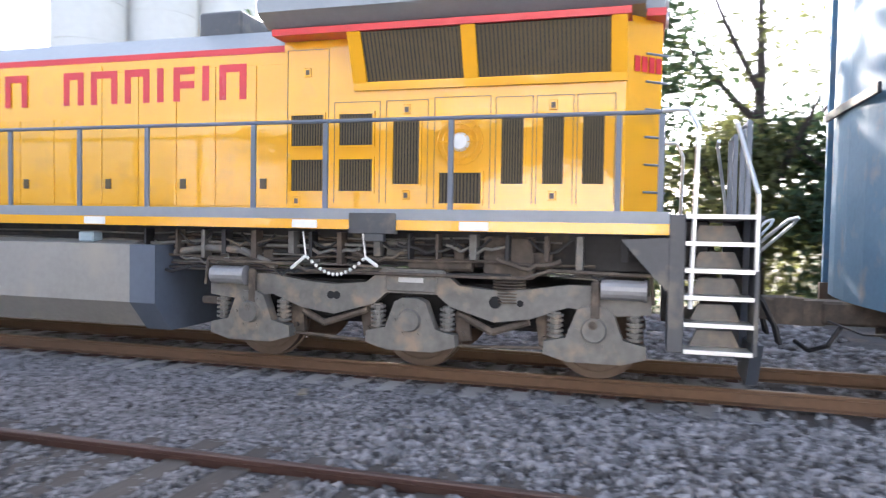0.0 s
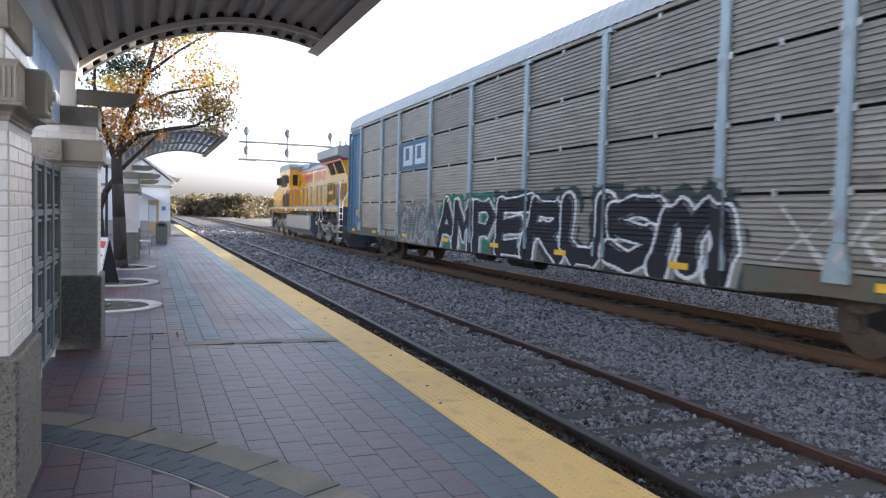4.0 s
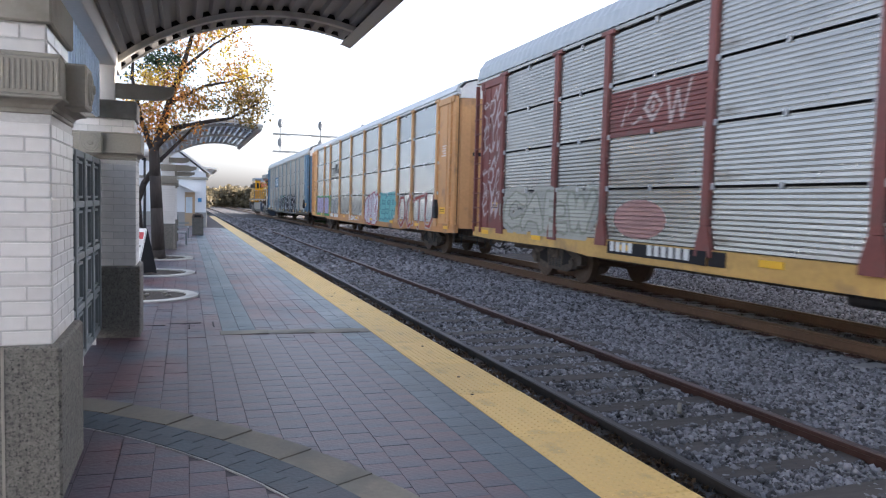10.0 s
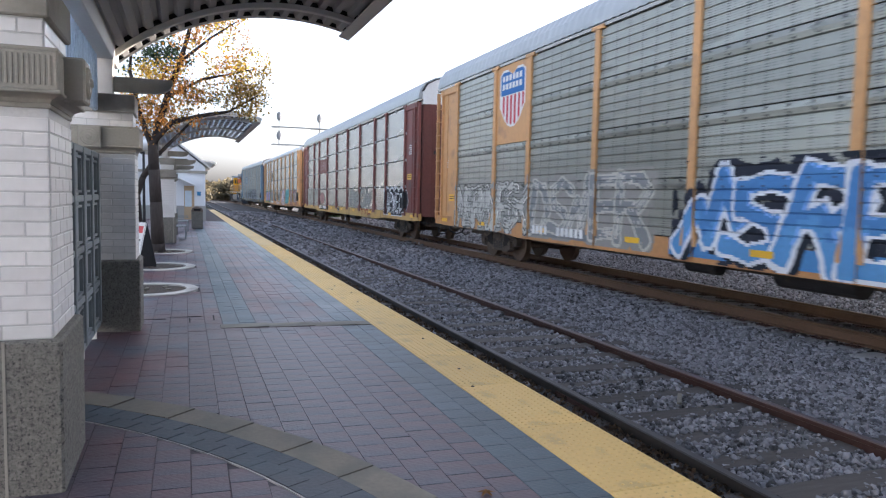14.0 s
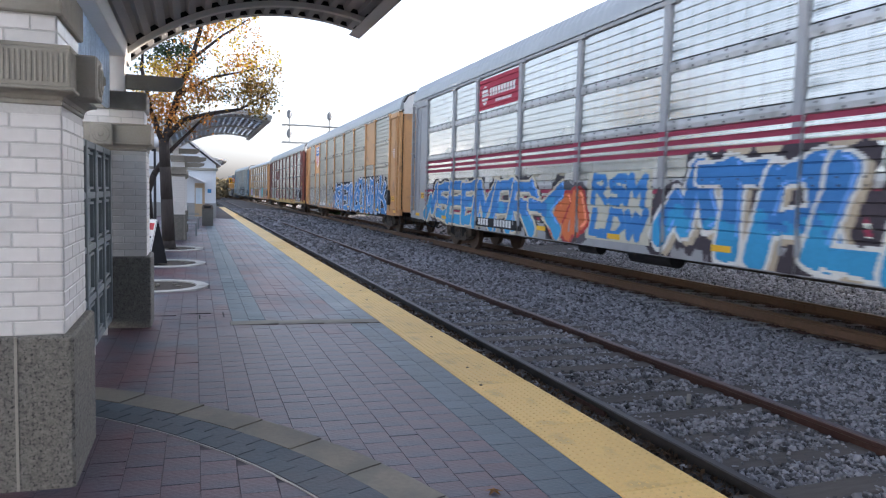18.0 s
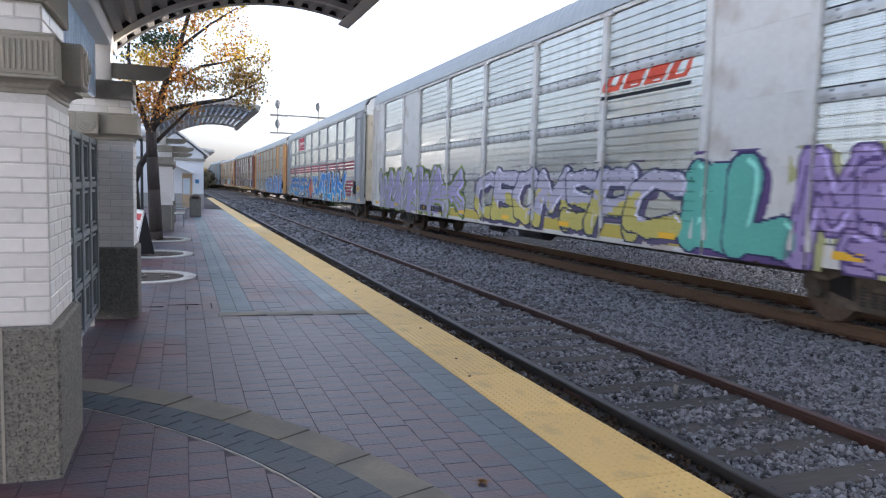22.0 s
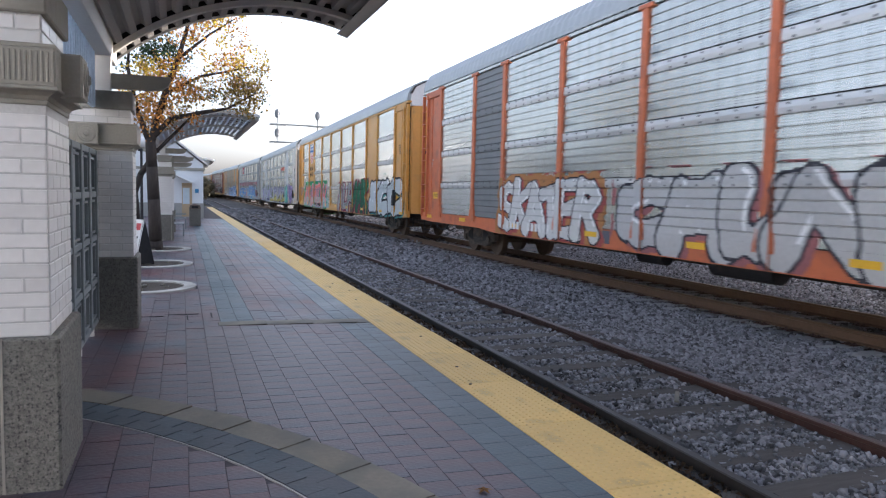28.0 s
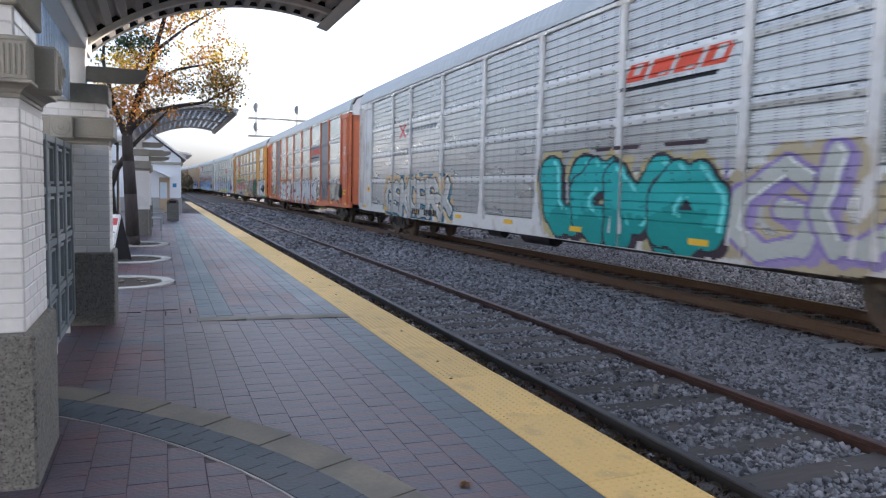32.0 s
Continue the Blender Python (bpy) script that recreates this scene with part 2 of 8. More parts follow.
def box(bm, x0, y0, z0, x1, y1, z1, bevel=0.0, m=None):
    r = bmesh.ops.create_cube(bm, size=1.0)
    vs = r["verts"]
    for v in vs:
        v.co = Vector(((x0 + x1) / 2 + v.co.x * (x1 - x0), (y0 + y1) / 2 + v.co.y * (y1 - y0), (z0 + z1) / 2 + v.co.z * (z1 - z0)))
        if m is not None:
            v.co = m @ v.co
    if bevel:
        es = list({e for v in vs for e in v.link_edges})
        bmesh.ops.bevel(bm, geom=es, offset=bevel, segments=1, affect="EDGES", profile=0.5)
    return bm


def tube(bm, a, b, r0, r1=None, seg=10, caps=True):
    a, b = Vector(a), Vector(b)
    r1 = r0 if r1 is None else r1
    q = (b - a).to_track_quat("Z", "Y").to_matrix().to_4x4()
    bmesh.ops.create_cone(bm, cap_ends=caps, segments=seg, radius1=r0, radius2=r1, depth=(b - a).length, matrix=Matrix.Translation((a + b) / 2) @ q)
    return bm


def pipe(bm, pts, r, seg=8):
    for a, b in zip(pts, pts[1:]):
        tube(bm, a, b, r, seg=seg)
    return bm


def prism(bm, outline, axis, a, b):
    """Extrudes a closed outline of (u, v) along an axis: 'x': (y, z); 'y': (x, z); 'z': (x, y)."""
    def put(u, v, w):
        return {"x": (w, u, v), "y": (u, w, v), "z": (u, v, w)}[axis]
    lo = [bm.verts.new(put(u, v, a)) for u, v in outline]
    hi = [bm.verts.new(put(u, v, b)) for u, v in outline]
    k = len(outline)
    bm.faces.new(lo)
    bm.faces.new(hi[::-1])
    for i in range(k):
        bm.faces.new((lo[i], hi[i], hi[(i + 1) % k], lo[(i + 1) % k]))
    bmesh.ops.recalc_face_normals(bm, faces=bm.faces)
    return bm


def new_bm():
    return bmesh.new()


def raw(name, verts, faces, material, smooth=False):
    me = bpy.data.meshes.new(name)
    me.from_pydata(verts, [], faces)
    me.materials.append(material)
    if smooth:
        for p in me.polygons:
            p.use_smooth = True
    return me


# ---------- lie of the land ----------
def smooth_at(y, ys, vs, w=12.0):
    return float(np.mean(np.interp(np.linspace(y - w, y + w, 9), ys, vs)))


def grade(y):
    """How far the railway and the platform fall away ahead."""
    return smooth_at(y, (-500, 8, 88, 900), (0, 0, -0.36, -0.36))


def train_bend(y):
    return smooth_at(y, (-500, 8, 75, 110, 150, 190, 300, 500), (0, 0, 0.84, 0.65, -0.25, -1.75, -9.5, -40))


def near_bend(y):
    return smooth_at(y, (-500, 60, 110, 150, 190, 300, 500), (0, 0, -0.1, -0.9, -2.4, -10.2, -41))


RAIL_Z = 0.03
TRACK_NEAR, TRACK_TRAIN = 4.02, 9.45
GAUGE = 1.507
EDGE = 3.0


def platform_z(x, y):
    return 0.02 * (2.39 - min(x, 2.39)) + grade(y)


# ---------- ground, ballast, tracks, platform ----------
def ground_sheet():
    ys = [-900, -300, -100, 0, 60, 120, 200, 320, 500, 900, 2500]
    xs = [-900, -300, -100, -40, 0, 12, 40, 100, 300, 900, 2500]
    vs = [(x, y, -0.5 + grade(y)) for y in ys for x in xs]
    k = len(xs)
    fs = [(j * k + i, j * k + i + 1, (j + 1) * k + i + 1, (j + 1) * k + i) for j in range(len(ys) - 1) for i in range(k - 1)]
    tagged(new("ground", raw("ground", vs, fs, M["ground"])), "flat dry earth with patches of thin grass", "ground", kind="structure")


# the stone lies high round the first track and falls to the foot of the rails of the second
BED_X = (3.0, 3.6, 4.9, 6.0, 7.5, 7.95, 8.5, 10.8, 11.3, 17.0, 19.5)
BED_Z = (-0.10, -0.112, -0.108, -0.12, -0.165, -0.222, -0.235, -0.235, -0.20, -0.20, -0.60)


def ballast_height(x, y):
    return RAIL_Z + float(np.interp(x, BED_X, BED_Z)) + grade(y)


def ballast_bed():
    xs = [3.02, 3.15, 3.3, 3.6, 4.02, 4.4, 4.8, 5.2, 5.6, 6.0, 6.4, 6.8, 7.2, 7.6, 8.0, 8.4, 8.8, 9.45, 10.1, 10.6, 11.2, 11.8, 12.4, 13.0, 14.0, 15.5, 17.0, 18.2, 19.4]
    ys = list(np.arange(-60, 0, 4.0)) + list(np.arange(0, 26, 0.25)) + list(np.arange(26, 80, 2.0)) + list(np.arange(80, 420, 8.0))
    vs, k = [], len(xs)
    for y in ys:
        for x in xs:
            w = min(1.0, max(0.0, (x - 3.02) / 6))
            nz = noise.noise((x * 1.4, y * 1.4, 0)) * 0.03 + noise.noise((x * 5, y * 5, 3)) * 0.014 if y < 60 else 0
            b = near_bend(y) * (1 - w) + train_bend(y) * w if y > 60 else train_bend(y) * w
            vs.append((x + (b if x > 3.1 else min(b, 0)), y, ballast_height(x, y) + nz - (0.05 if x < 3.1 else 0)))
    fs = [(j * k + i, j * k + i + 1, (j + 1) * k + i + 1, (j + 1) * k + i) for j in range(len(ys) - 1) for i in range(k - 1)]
    return tagged(new("ballast_bed", raw("ballast_bed", vs, fs, M["ballast_bed"], True)), "crushed stone bed under the two tracks, near-black like shaded gaps", "ballast", kind="structure")


RAIL_OUT = [(-0.076, -0.186), (0.076, -0.186), (0.076, -0.174), (0.014, -0.157), (0.011, -0.05), (0.036, -0.038), (0.038, -0.008), (0.029, 0.0), (-0.029, 0.0), (-0.038, -0.008), (-0.036, -0.038), (-0.011, -0.05), (-0.014, -0.157), (-0.076, -0.174)]


def rail(x0, bend, name, body, label, parent, head):
    ys = list(np.arange(-120, 0, 20.0)) + list(np.arange(0, 60, 3.0)) + list(np.arange(60, 440, 5.0))
    k, vs, fs = len(RAIL_OUT), [], []
    for y in ys:
        for u, w in RAIL_OUT:
            vs.append((x0 + bend(y) + u, y, RAIL_Z + grade(y) + w))
    mats = []
    for j in range(len(ys) - 1):
        for i in range(k):
            fs.append((j * k + i, j * k + (i + 1) % k, (j + 1) * k + (i + 1) % k, (j + 1) * k + i))
            mats.append(1 if i in (6, 7, 8) else 0)
    me = raw(name, vs, fs, body)
    me.materials.append(head)
    me.polygons.foreach_set("material_index", mats)
    ob = new(name, me)
    ob.parent = parent
    tagged(ob, label)
    bm = bmesh.new()
    bm.from_mesh(me)
    bmesh.ops.recalc_face_normals(bm, faces=bm.faces)
    bm.to_mesh(me)
    bm.free()
    return ob


def tracks():
    rng = random.Random(5)
    for name, xc, bend, body, lab, nties, zt in (("track_1", TRACK_NEAR, near_bend, M["rust"], "railway track with rusty rails beside the platform edge", 110, -0.088), ("track_2", TRACK_TRAIN, train_bend, M["rust_brown"], "railway track with brown oily rails under the train", 110, -0.2)):
        tr = thing(name, lab, "railway track", kind="structure")
        rail(xc - GAUGE / 2, bend, "rail", M["rail_black"] if name == "track_1" else body, "worn steel rail blackened for the shade on it" if name == "track_1" else "worn steel rail on tie plates", tr, M["rail_black_head"] if name == "track_1" else M["rail_brown"])
        rail(xc + GAUGE / 2, bend, "rail", body, "worn steel rail on tie plates", tr, M["rail_dull"] if name == "track_1" else M["rail_brown"])
        half = 1.3 if name == "track_1" else 1.44
        bm = box(new_bm(), -half, -0.12, -0.16, half, 0.12, 0.0, 0.012)
        tie = mesh_of(bm, "tie", M["tie"] if name == "track_1" else M["tie_pale"])
        bm = box(new_bm(), -0.19, -0.1, 0.0, 0.19, 0.1, 0.014, 0.004)
        for sx in (-0.11, 0.11):
            for sy in (-0.05, 0.05):
                box(bm, sx - 0.013, sy - 0.013, 0.012, sx + 0.013, sy + 0.013, 0.035)
        plate = mesh_of(bm, "tie_plate", M["rust"])
        for i in range(nties):
            y = -1.5 + i * 0.53 + rng.uniform(-0.03, 0.03)
            dz = rng.uniform(-0.012, 0.012)
            t = shared("tie", tie, tr, pose(xc + bend(y) + rng.uniform(-0.04, 0.04), y, RAIL_Z + zt + grade(y) + dz, 0, 0, rng.uniform(-1, 1)))
            if i < 60:
                for s in (-1, 1):
                    shared("tie_plate", plate, tr, pose(xc + bend(y) + s * GAUGE / 2, y, RAIL_Z - 0.2 + grade(y)))
        # bolted joint bars
        for s, yj in ((1, 9.62), (-1, 5.3)):
            bm = new_bm()
            for u in (-0.028, 0.028):
                box(bm, u - 0.012, -0.35, -0.125, u + 0.012, 0.35, -0.05, 0.004)
                for q in (-0.27, -0.12, 0.12, 0.27):
                    tube(bm, (u, q, -0.09), (u * 2.1, q, -0.09), 0.016, seg=6)
            jb = part("joint_bar", bm, body, tr, "bolted steel joint bar")
            jb.location = (xc + s * GAUGE / 2 + bend(yj), yj, RAIL_Z + grade(yj))


def platform():
    xs = [-14, -6, -3, -1, 0, 1, 2, 2.39, EDGE]
    ys = [-14, -4, 0, 4, 8, 12, 16, 20, 26, 32, 40, 50, 60, 72, 84]
    k = len(xs)
    vs = [(x, y, platform_z(x, y) - 0.0055) for y in ys for x in xs] + [(x, y, platform_z(x, y) - 0.5) for y in ys for x in xs]
    n = len(ys) * k
    fs = [(j * k + i, j * k + i + 1, (j + 1) * k + i + 1, (j + 1) * k + i) for j in range(len(ys) - 1) for i in range(k - 1)]
    for j in range(len(ys) - 1):
        a, b = j * k + k - 1, (j + 1) * k + k - 1
        fs.append((a, a + n, b + n, b))
        a, b = j * k, (j + 1) * k
        fs.append((b, b + n, a + n, a))
    for row in (0, len(ys) - 1):
        for i in range(k - 1):
            a = row * k + i
            fs.append((a, a + n, a + n + 1, a + 1) if row == 0 else (a + 1, a + n + 1, a + n, a))
    return tagged(new("platform", raw("platform", vs, fs, M["slab"])), "low station platform paved with red and blue bricks", "platform", kind="structure")


def dirt_gutter():
    """Dark silt and leaf mould between the platform's edge and the first rail."""
    vs, fs = [], []
    ys = np.arange(-10, 80, 0.5)
    for y in ys:
        for x, h in ((EDGE + 0.01, -0.02), (EDGE + 0.1, -0.035), (EDGE + 0.22, -0.01)):
            vs.append((x, float(y), ballast_height(x, float(y)) + h + 0.02 + noise.noise((x * 6, float(y) * 2, 1)) * 0.012))
    for j in range(len(ys) - 1):
        for i in range(2):
            fs.append((j * 3 + i, j * 3 + i + 1, j * 3 + i + 4, j * 3 + i + 3))
    tagged(new("gutter_silt", raw("gutter_silt", vs, fs, M["soil"], True)), "dark silt along the foot of the platform edge", "soil", kind="structure")


ground_sheet()
dirt_gutter()
BED = ballast_bed()
tracks()
PLATFORM = platform()


# ---------- the train ----------
def travelled(t):
    return 8.139 * t + 0.0174 * t * t


CAR_LEN = 28.86
POSTS = [1.9, 4.8, 6.85, 9.88, 12.9, 15.96, 18.98, 22.01, 24.06, 26.96]      # from the front end
PANEL0 = 1.14


def on_track(y0, half, t):
    """The pose of a vehicle whose middle starts at y0, with trucks half metres from the middle, after t seconds."""
    y = y0 + travelled(t)
    a, b = y + half, y - half
    pa = Vector((TRACK_TRAIN + train_bend(a), a, RAIL_Z + grade(a)))
    pb = Vector((TRACK_TRAIN + train_bend(b), b, RAIL_Z + grade(b)))
    d = pa - pb
    mid = (pa + pb) / 2
    return pose(mid.x, mid.y, mid.z, math.degrees(math.atan2(d.z, d.y)), 0, -math.degrees(math.atan2(d.x, d.y)))


FINE, COARSE = 0.0775, 0.155


def rib_profile(style, height):
    """Outline (z, out) of a ribbed side panel from its foot to its head."""
    pts = []
    if style == "fine":
        n = int(height / FINE)
        p = height / n
        for i in range(n):
            z = i * p
            pts += [(z, 0.022), (z + p * 0.62, 0.015), (z + p * 0.76, 0.0), (z + p * 0.88, 0.0)]
    else:
        # laps with a narrow groove between them; all rows but the highest end in a flat stiffening band
        band = 0.0 if style == "top" else 0.2
        n = 6 if style == "top" else 5
        p = (height - band) / n
        for i in range(n):
            z = i * p
            pts += [(z, 0.030), (z + p * 0.84, 0.024), (z + p * 0.88, 0.002), (z + p * 0.97, 0.002)]
        if band:
            pts += [(height - band, 0.006), (height - band + 0.015, 0.036), (height - band * 0.5, 0.043), (height - 0.015, 0.036)]
        pts.append((height, 0.004))
        return pts
    pts.append((height, 0.0))
    return pts


PANEL_CACHE = {}


def panel_mesh(style, width, height, material, band=None):
    key = (style, round(width, 2), round(height, 3), material.name, band.name if band else "")
    if key in PANEL_CACHE:
        return PANEL_CACHE[key]
    prof = rib_profile(style, height)
    vs, fs = [], []
    for z, o in prof:
        vs += [(-o, -width / 2, z), (-o, width / 2, z)]
    for i in range(len(prof) - 1):
        fs.append((2 * i, 2 * i + 1, 2 * i + 3, 2 * i + 2))
    n = len(vs)
    vs += [(0.03, y, z) for z in (0, height) for y in (-width / 2, width / 2)]
    m = 2 * (len(prof) - 1)
    fs += [(0, 1, n + 1, n), (m + 1, m, n + 2, n + 3)]
    bolts = len(fs)
    if style == "coarse":
        # two staggered rows of bolt heads on the flat band
        n = max(3, round(width / 0.42))
        for j in range(2 * n):
            y = -width / 2 + width * (j // 2 + (0.5 if j % 2 else 0.42)) / n
            z, o = (height - 0.045, 0.038) if j % 2 else (height - 0.155, 0.038)
            a = len(vs)
            for dy, dz in ((-0.02, -0.016), (0.02, -0.016), (0.02, 0.016), (-0.02, 0.016)):
                vs.append((-o, y + dy, z + dz))
            for dy, dz in ((-0.014, -0.011), (0.014, -0.011), (0.014, 0.011), (-0.014, 0.011)):
                vs.append((-o - 0.016, y + dy, z + dz))
            fs += [(a + 4, a + 5, a + 6, a + 7)] + [(a + q, a + (q + 1) % 4, a + 4 + (q + 1) % 4, a + 4 + q) for q in range(4)]
    me = raw("side_panel", vs, fs, material)
    if style == "coarse":
        me.materials.append(band or material)
        me.materials.append(M["bolt"])
        for p in me.polygons:
            if p.index >= bolts:
                p.material_index = 2
            elif p.center.z > height - 0.199:
                p.material_index = 1
    PANEL_CACHE[key] = me
    return me


def offset_at(car, y, z):
    """How far the near side stands out at this place, from the car's middle plane."""
    d = CAR_LEN / 2 - y
    if any(abs(d - p) < 0.11 for p in POSTS):
        return 1.655
    if z < PANEL0:
        return 1.615
    h = car["row_h"]
    for j, (a, b) in enumerate(((4.8, 6.85), (22.01, 24.06))):
        if a < d < b and car["flat"] and (z - PANEL0) // car["pitch"] >= car["flat"][j]:
            return 1.604
    k = (z - PANEL0) % car["pitch"]
    prof = car["prof_top"] if (z - PANEL0) // car["pitch"] >= 3 else car["prof"]
    if d < 1.9 or d > 26.96 or k > h:
        return 1.60
    return 1.575 + float(np.interp(k, [p[0] for p in prof], [p[1] for p in prof]))


# strokes of free-form painted shapes, in a unit square
GLYPHS = {
    "cup": [[(0.1, 1), (0.1, 0.35), (0.3, 0.05), (0.7, 0.05), (0.9, 0.35), (0.9, 1)]],
    "arches": [[(0.05, 0), (0.1, 0.8), (0.25, 0.95), (0.42, 0.75), (0.48, 0.2)], [(0.48, 0.7), (0.65, 0.95), (0.85, 0.85), (0.95, 0.5), (0.95, 0)]],
    "ring": [[(0.5, 0), (0.15, 0.2), (0.08, 0.6), (0.3, 0.97), (0.7, 0.97), (0.92, 0.6), (0.85, 0.2), (0.5, 0)]],
    "peak": [[(0.02, 0), (0.45, 1), (0.95, 0)], [(0.22, 0.35), (0.75, 0.35)]],
    "bowl": [[(0.12, 0), (0.12, 1), (0.7, 0.98), (0.9, 0.75), (0.7, 0.5), (0.15, 0.47)]],
    "kick": [[(0.12, 0), (0.12, 1), (0.7, 0.98), (0.88, 0.75), (0.7, 0.52), (0.15, 0.5)], [(0.45, 0.5), (0.95, 0)]],
    "snake": [[(0.9, 0.9), (0.5, 1), (0.15, 0.85), (0.2, 0.58), (0.75, 0.45), (0.88, 0.2), (0.55, 0), (0.1, 0.1)]],
    "comb": [[(0.9, 1), (0.12, 1), (0.12, 0), (0.92, 0)], [(0.12, 0.52), (0.75, 0.52)]],
    "hook": [[(0.9, 0.85), (0.5, 1), (0.12, 0.75), (0.1, 0.25), (0.45, 0), (0.9, 0.15)]],
    "zig": [[(0.05, 0.95), (0.25, 0.05), (0.5, 0.8), (0.72, 0.05), (0.98, 1)]],
    "bar": [[(0.5, 0), (0.5, 1)]],
    "roof": [[(0.02, 0.95), (0.98, 1)], [(0.5, 0.95), (0.45, 0)]],
    "step": [[(0.15, 1), (0.12, 0.05), (0.95, 0.08)]],
    "cross": [[(0.05, 1), (0.95, 0)], [(0.1, 0), (0.9, 0.95)]],
    "spike": [[(0.05, 0.1), (0.35, 0.6), (0.55, 0.2), (0.75, 1), (0.98, 0.35)]],
    "loop": [[(0.05, 0.1), (0.4, 0.9), (0.65, 1), (0.7, 0.6), (0.35, 0.45), (0.6, 0.1), (0.98, 0.25)]],
    "tee": [[(0.0, 0.98), (1.0, 1.0)], [(0.5, 0.95), (0.5, 0.0)]],
    "fork": [[(0.05, 1), (0.5, 0.5), (0.95, 1)], [(0.5, 0.5), (0.5, 0)]],
    "kay": [[(0.1, 0), (0.1, 1)], [(0.95, 1), (0.2, 0.5), (0.95, 0)]],
    "gate": [[(0.1, 0), (0.1, 1), (0.9, 0.0), (0.9, 1)]],
    "lid": [[(0.05, 0), (0.3, 1), (0.8, 1), (0.95, 0)], [(0.18, 0.45), (0.88, 0.45)]],
    "flag": [[(0.15, 0), (0.15, 1), (0.85, 0.98)], [(0.15, 0.55), (0.7, 0.55)]],
    "dee": [[(0.12, 0.0), (0.12, 1), (0.65, 0.95), (0.92, 0.5), (0.65, 0.05), (0.12, 0.0)]],
    "gee": [[(0.9, 0.82), (0.5, 1), (0.1, 0.6), (0.12, 0.2), (0.5, 0), (0.9, 0.15), (0.9, 0.5), (0.55, 0.5)]],
    "em": [[(0.04, 0), (0.12, 1), (0.5, 0.35), (0.88, 1), (0.96, 0)]],
    "barb": [[(0.0, 0.55), (0.5, 0.5), (1.0, 0.15)], [(0.5, 0.5), (0.9, 0.95)]],
    "eye": [[(0.1, 0.5), (0.5, 0.85), (0.9, 0.5), (0.5, 0.15), (0.1, 0.5)], [(0.5, 0.45), (0.5, 0.55)]],
}


def glyph_field(Y, Z, a, w, z0, z1, glyph, rng, lean, sharp, wild):
    """Distance from the strokes of one glyph, which begins at a and runs w metres towards the rear."""
    dist = np.full(Y.shape, 9.0)
    turn, rise, grow = rng.uniform(-0.16, 0.16) * wild, rng.uniform(-0.07, 0.07) * wild, 1 + rng.uniform(-0.06, 0.16) * wild
    for line in GLYPHS[glyph]:
        pts = []
        for u, v in line:
            uu, vv = (u - 0.5) * grow, (v - 0.5) * grow
            uu, vv = uu + turn * vv, vv - turn * uu + rise
            u2 = uu + 0.5 + lean * vv + rng.uniform(-0.05, 0.05) * wild
            v2 = vv + 0.5 + rng.uniform(-0.04, 0.04) * wild
            pts.append((a - w * (0.04 + 0.92 * u2), z0 + (z1 - z0) * min(1.08, max(-0.02, v2))))
        n = len(pts) - 1
        for k, ((ya, za), (yb, zb)) in enumerate(zip(pts, pts[1:])):
            dy, dz = yb - ya, zb - za
            size = math.hypot(dy, dz) + 1e-6
            along = ((Y - ya) * dy + (Z - za) * dz) / size
            across = np.abs((Y - ya) * dz - (Z - za) * dy) / size
            over = np.maximum(0, np.maximum(-along, along - size))
            d = (1 - sharp) * np.hypot(across, over) + sharp * np.maximum(across, over)
            # uprights are thicker than bars, and free ends flare
            q = np.clip(along / size, 0, 1)
            thick = 0.82 + 0.32 * abs(dz) / size + (0.25 * q * q if k == n - 1 else 0) + (0.2 * (1 - q) ** 2 if k == 0 else 0)
            dist = np.minimum(dist, d / (1 + (thick - 1) * wild))
    return dist


def painted(car, name, mask, ys, zs, material, lift, label=""):
    """Lays a coat of paint over the cells of mask, on the ribs, posts and sill."""
    vs, fs = [], []
    breaks = set()
    for p in POSTS:
        for e in (-0.11, 0.11):
            breaks.add(int(np.argmin(np.abs(ys - (CAR_LEN / 2 - p - e)))))
    for j in range(len(zs) - 1):
        row = mask[j]
        i = 0
        while i < len(row):
            if not row[i]:
                i += 1
                continue
            k = i
            while k + 1 < len(row) and row[k + 1] and (k + 1) not in breaks:
                k += 1
            ya, yb = ys[i], ys[k] + (ys[1] - ys[0])
            ym = (ya + yb) / 2
            o0, o1 = offset_at(car, ym, zs[j] + 1e-4), offset_at(car, ym, zs[j + 1] - 1e-4)
            a = len(vs)
            vs += [(-o0 - lift, ya, zs[j]), (-o0 - lift, yb, zs[j]), (-o1 - lift, yb, zs[j + 1]), (-o1 - lift, ya, zs[j + 1])]
            fs.append((a + 3, a + 2, a + 1, a))
            i = k + 1
    if not fs:
        return None
    ob = new(name, raw(name, vs, fs, material))
    ob.parent = car["ob"]
    if label:
        tagged(ob, label)
    return ob


def z_levels(car, z0, z1):
    lv = {z0, z1, PANEL0}
    lv |= set(np.arange(z0, min(z1, PANEL0), 0.03).tolist())
    r = 0
    while PANEL0 + r * car["pitch"] < z1:
        b = PANEL0 + r * car["pitch"]
        for z, o in car["prof_top"] if r == 3 else car["prof"]:
            lv.add(b + z)
        lv.add(b + car["pitch"])
        r += 1
    zs = sorted(z for z in lv if z0 - 1e-6 <= z <= z1 + 1e-6)
    out = [zs[0]]
    for z in zs[1:]:
        if z - out[-1] > 0.0025:
            k = math.ceil((z - out[-1]) / 0.034)
            a = out[-1]
            out += [a + (z - a) * (i + 1) / k for i in range(k)]
    return np.array(out)


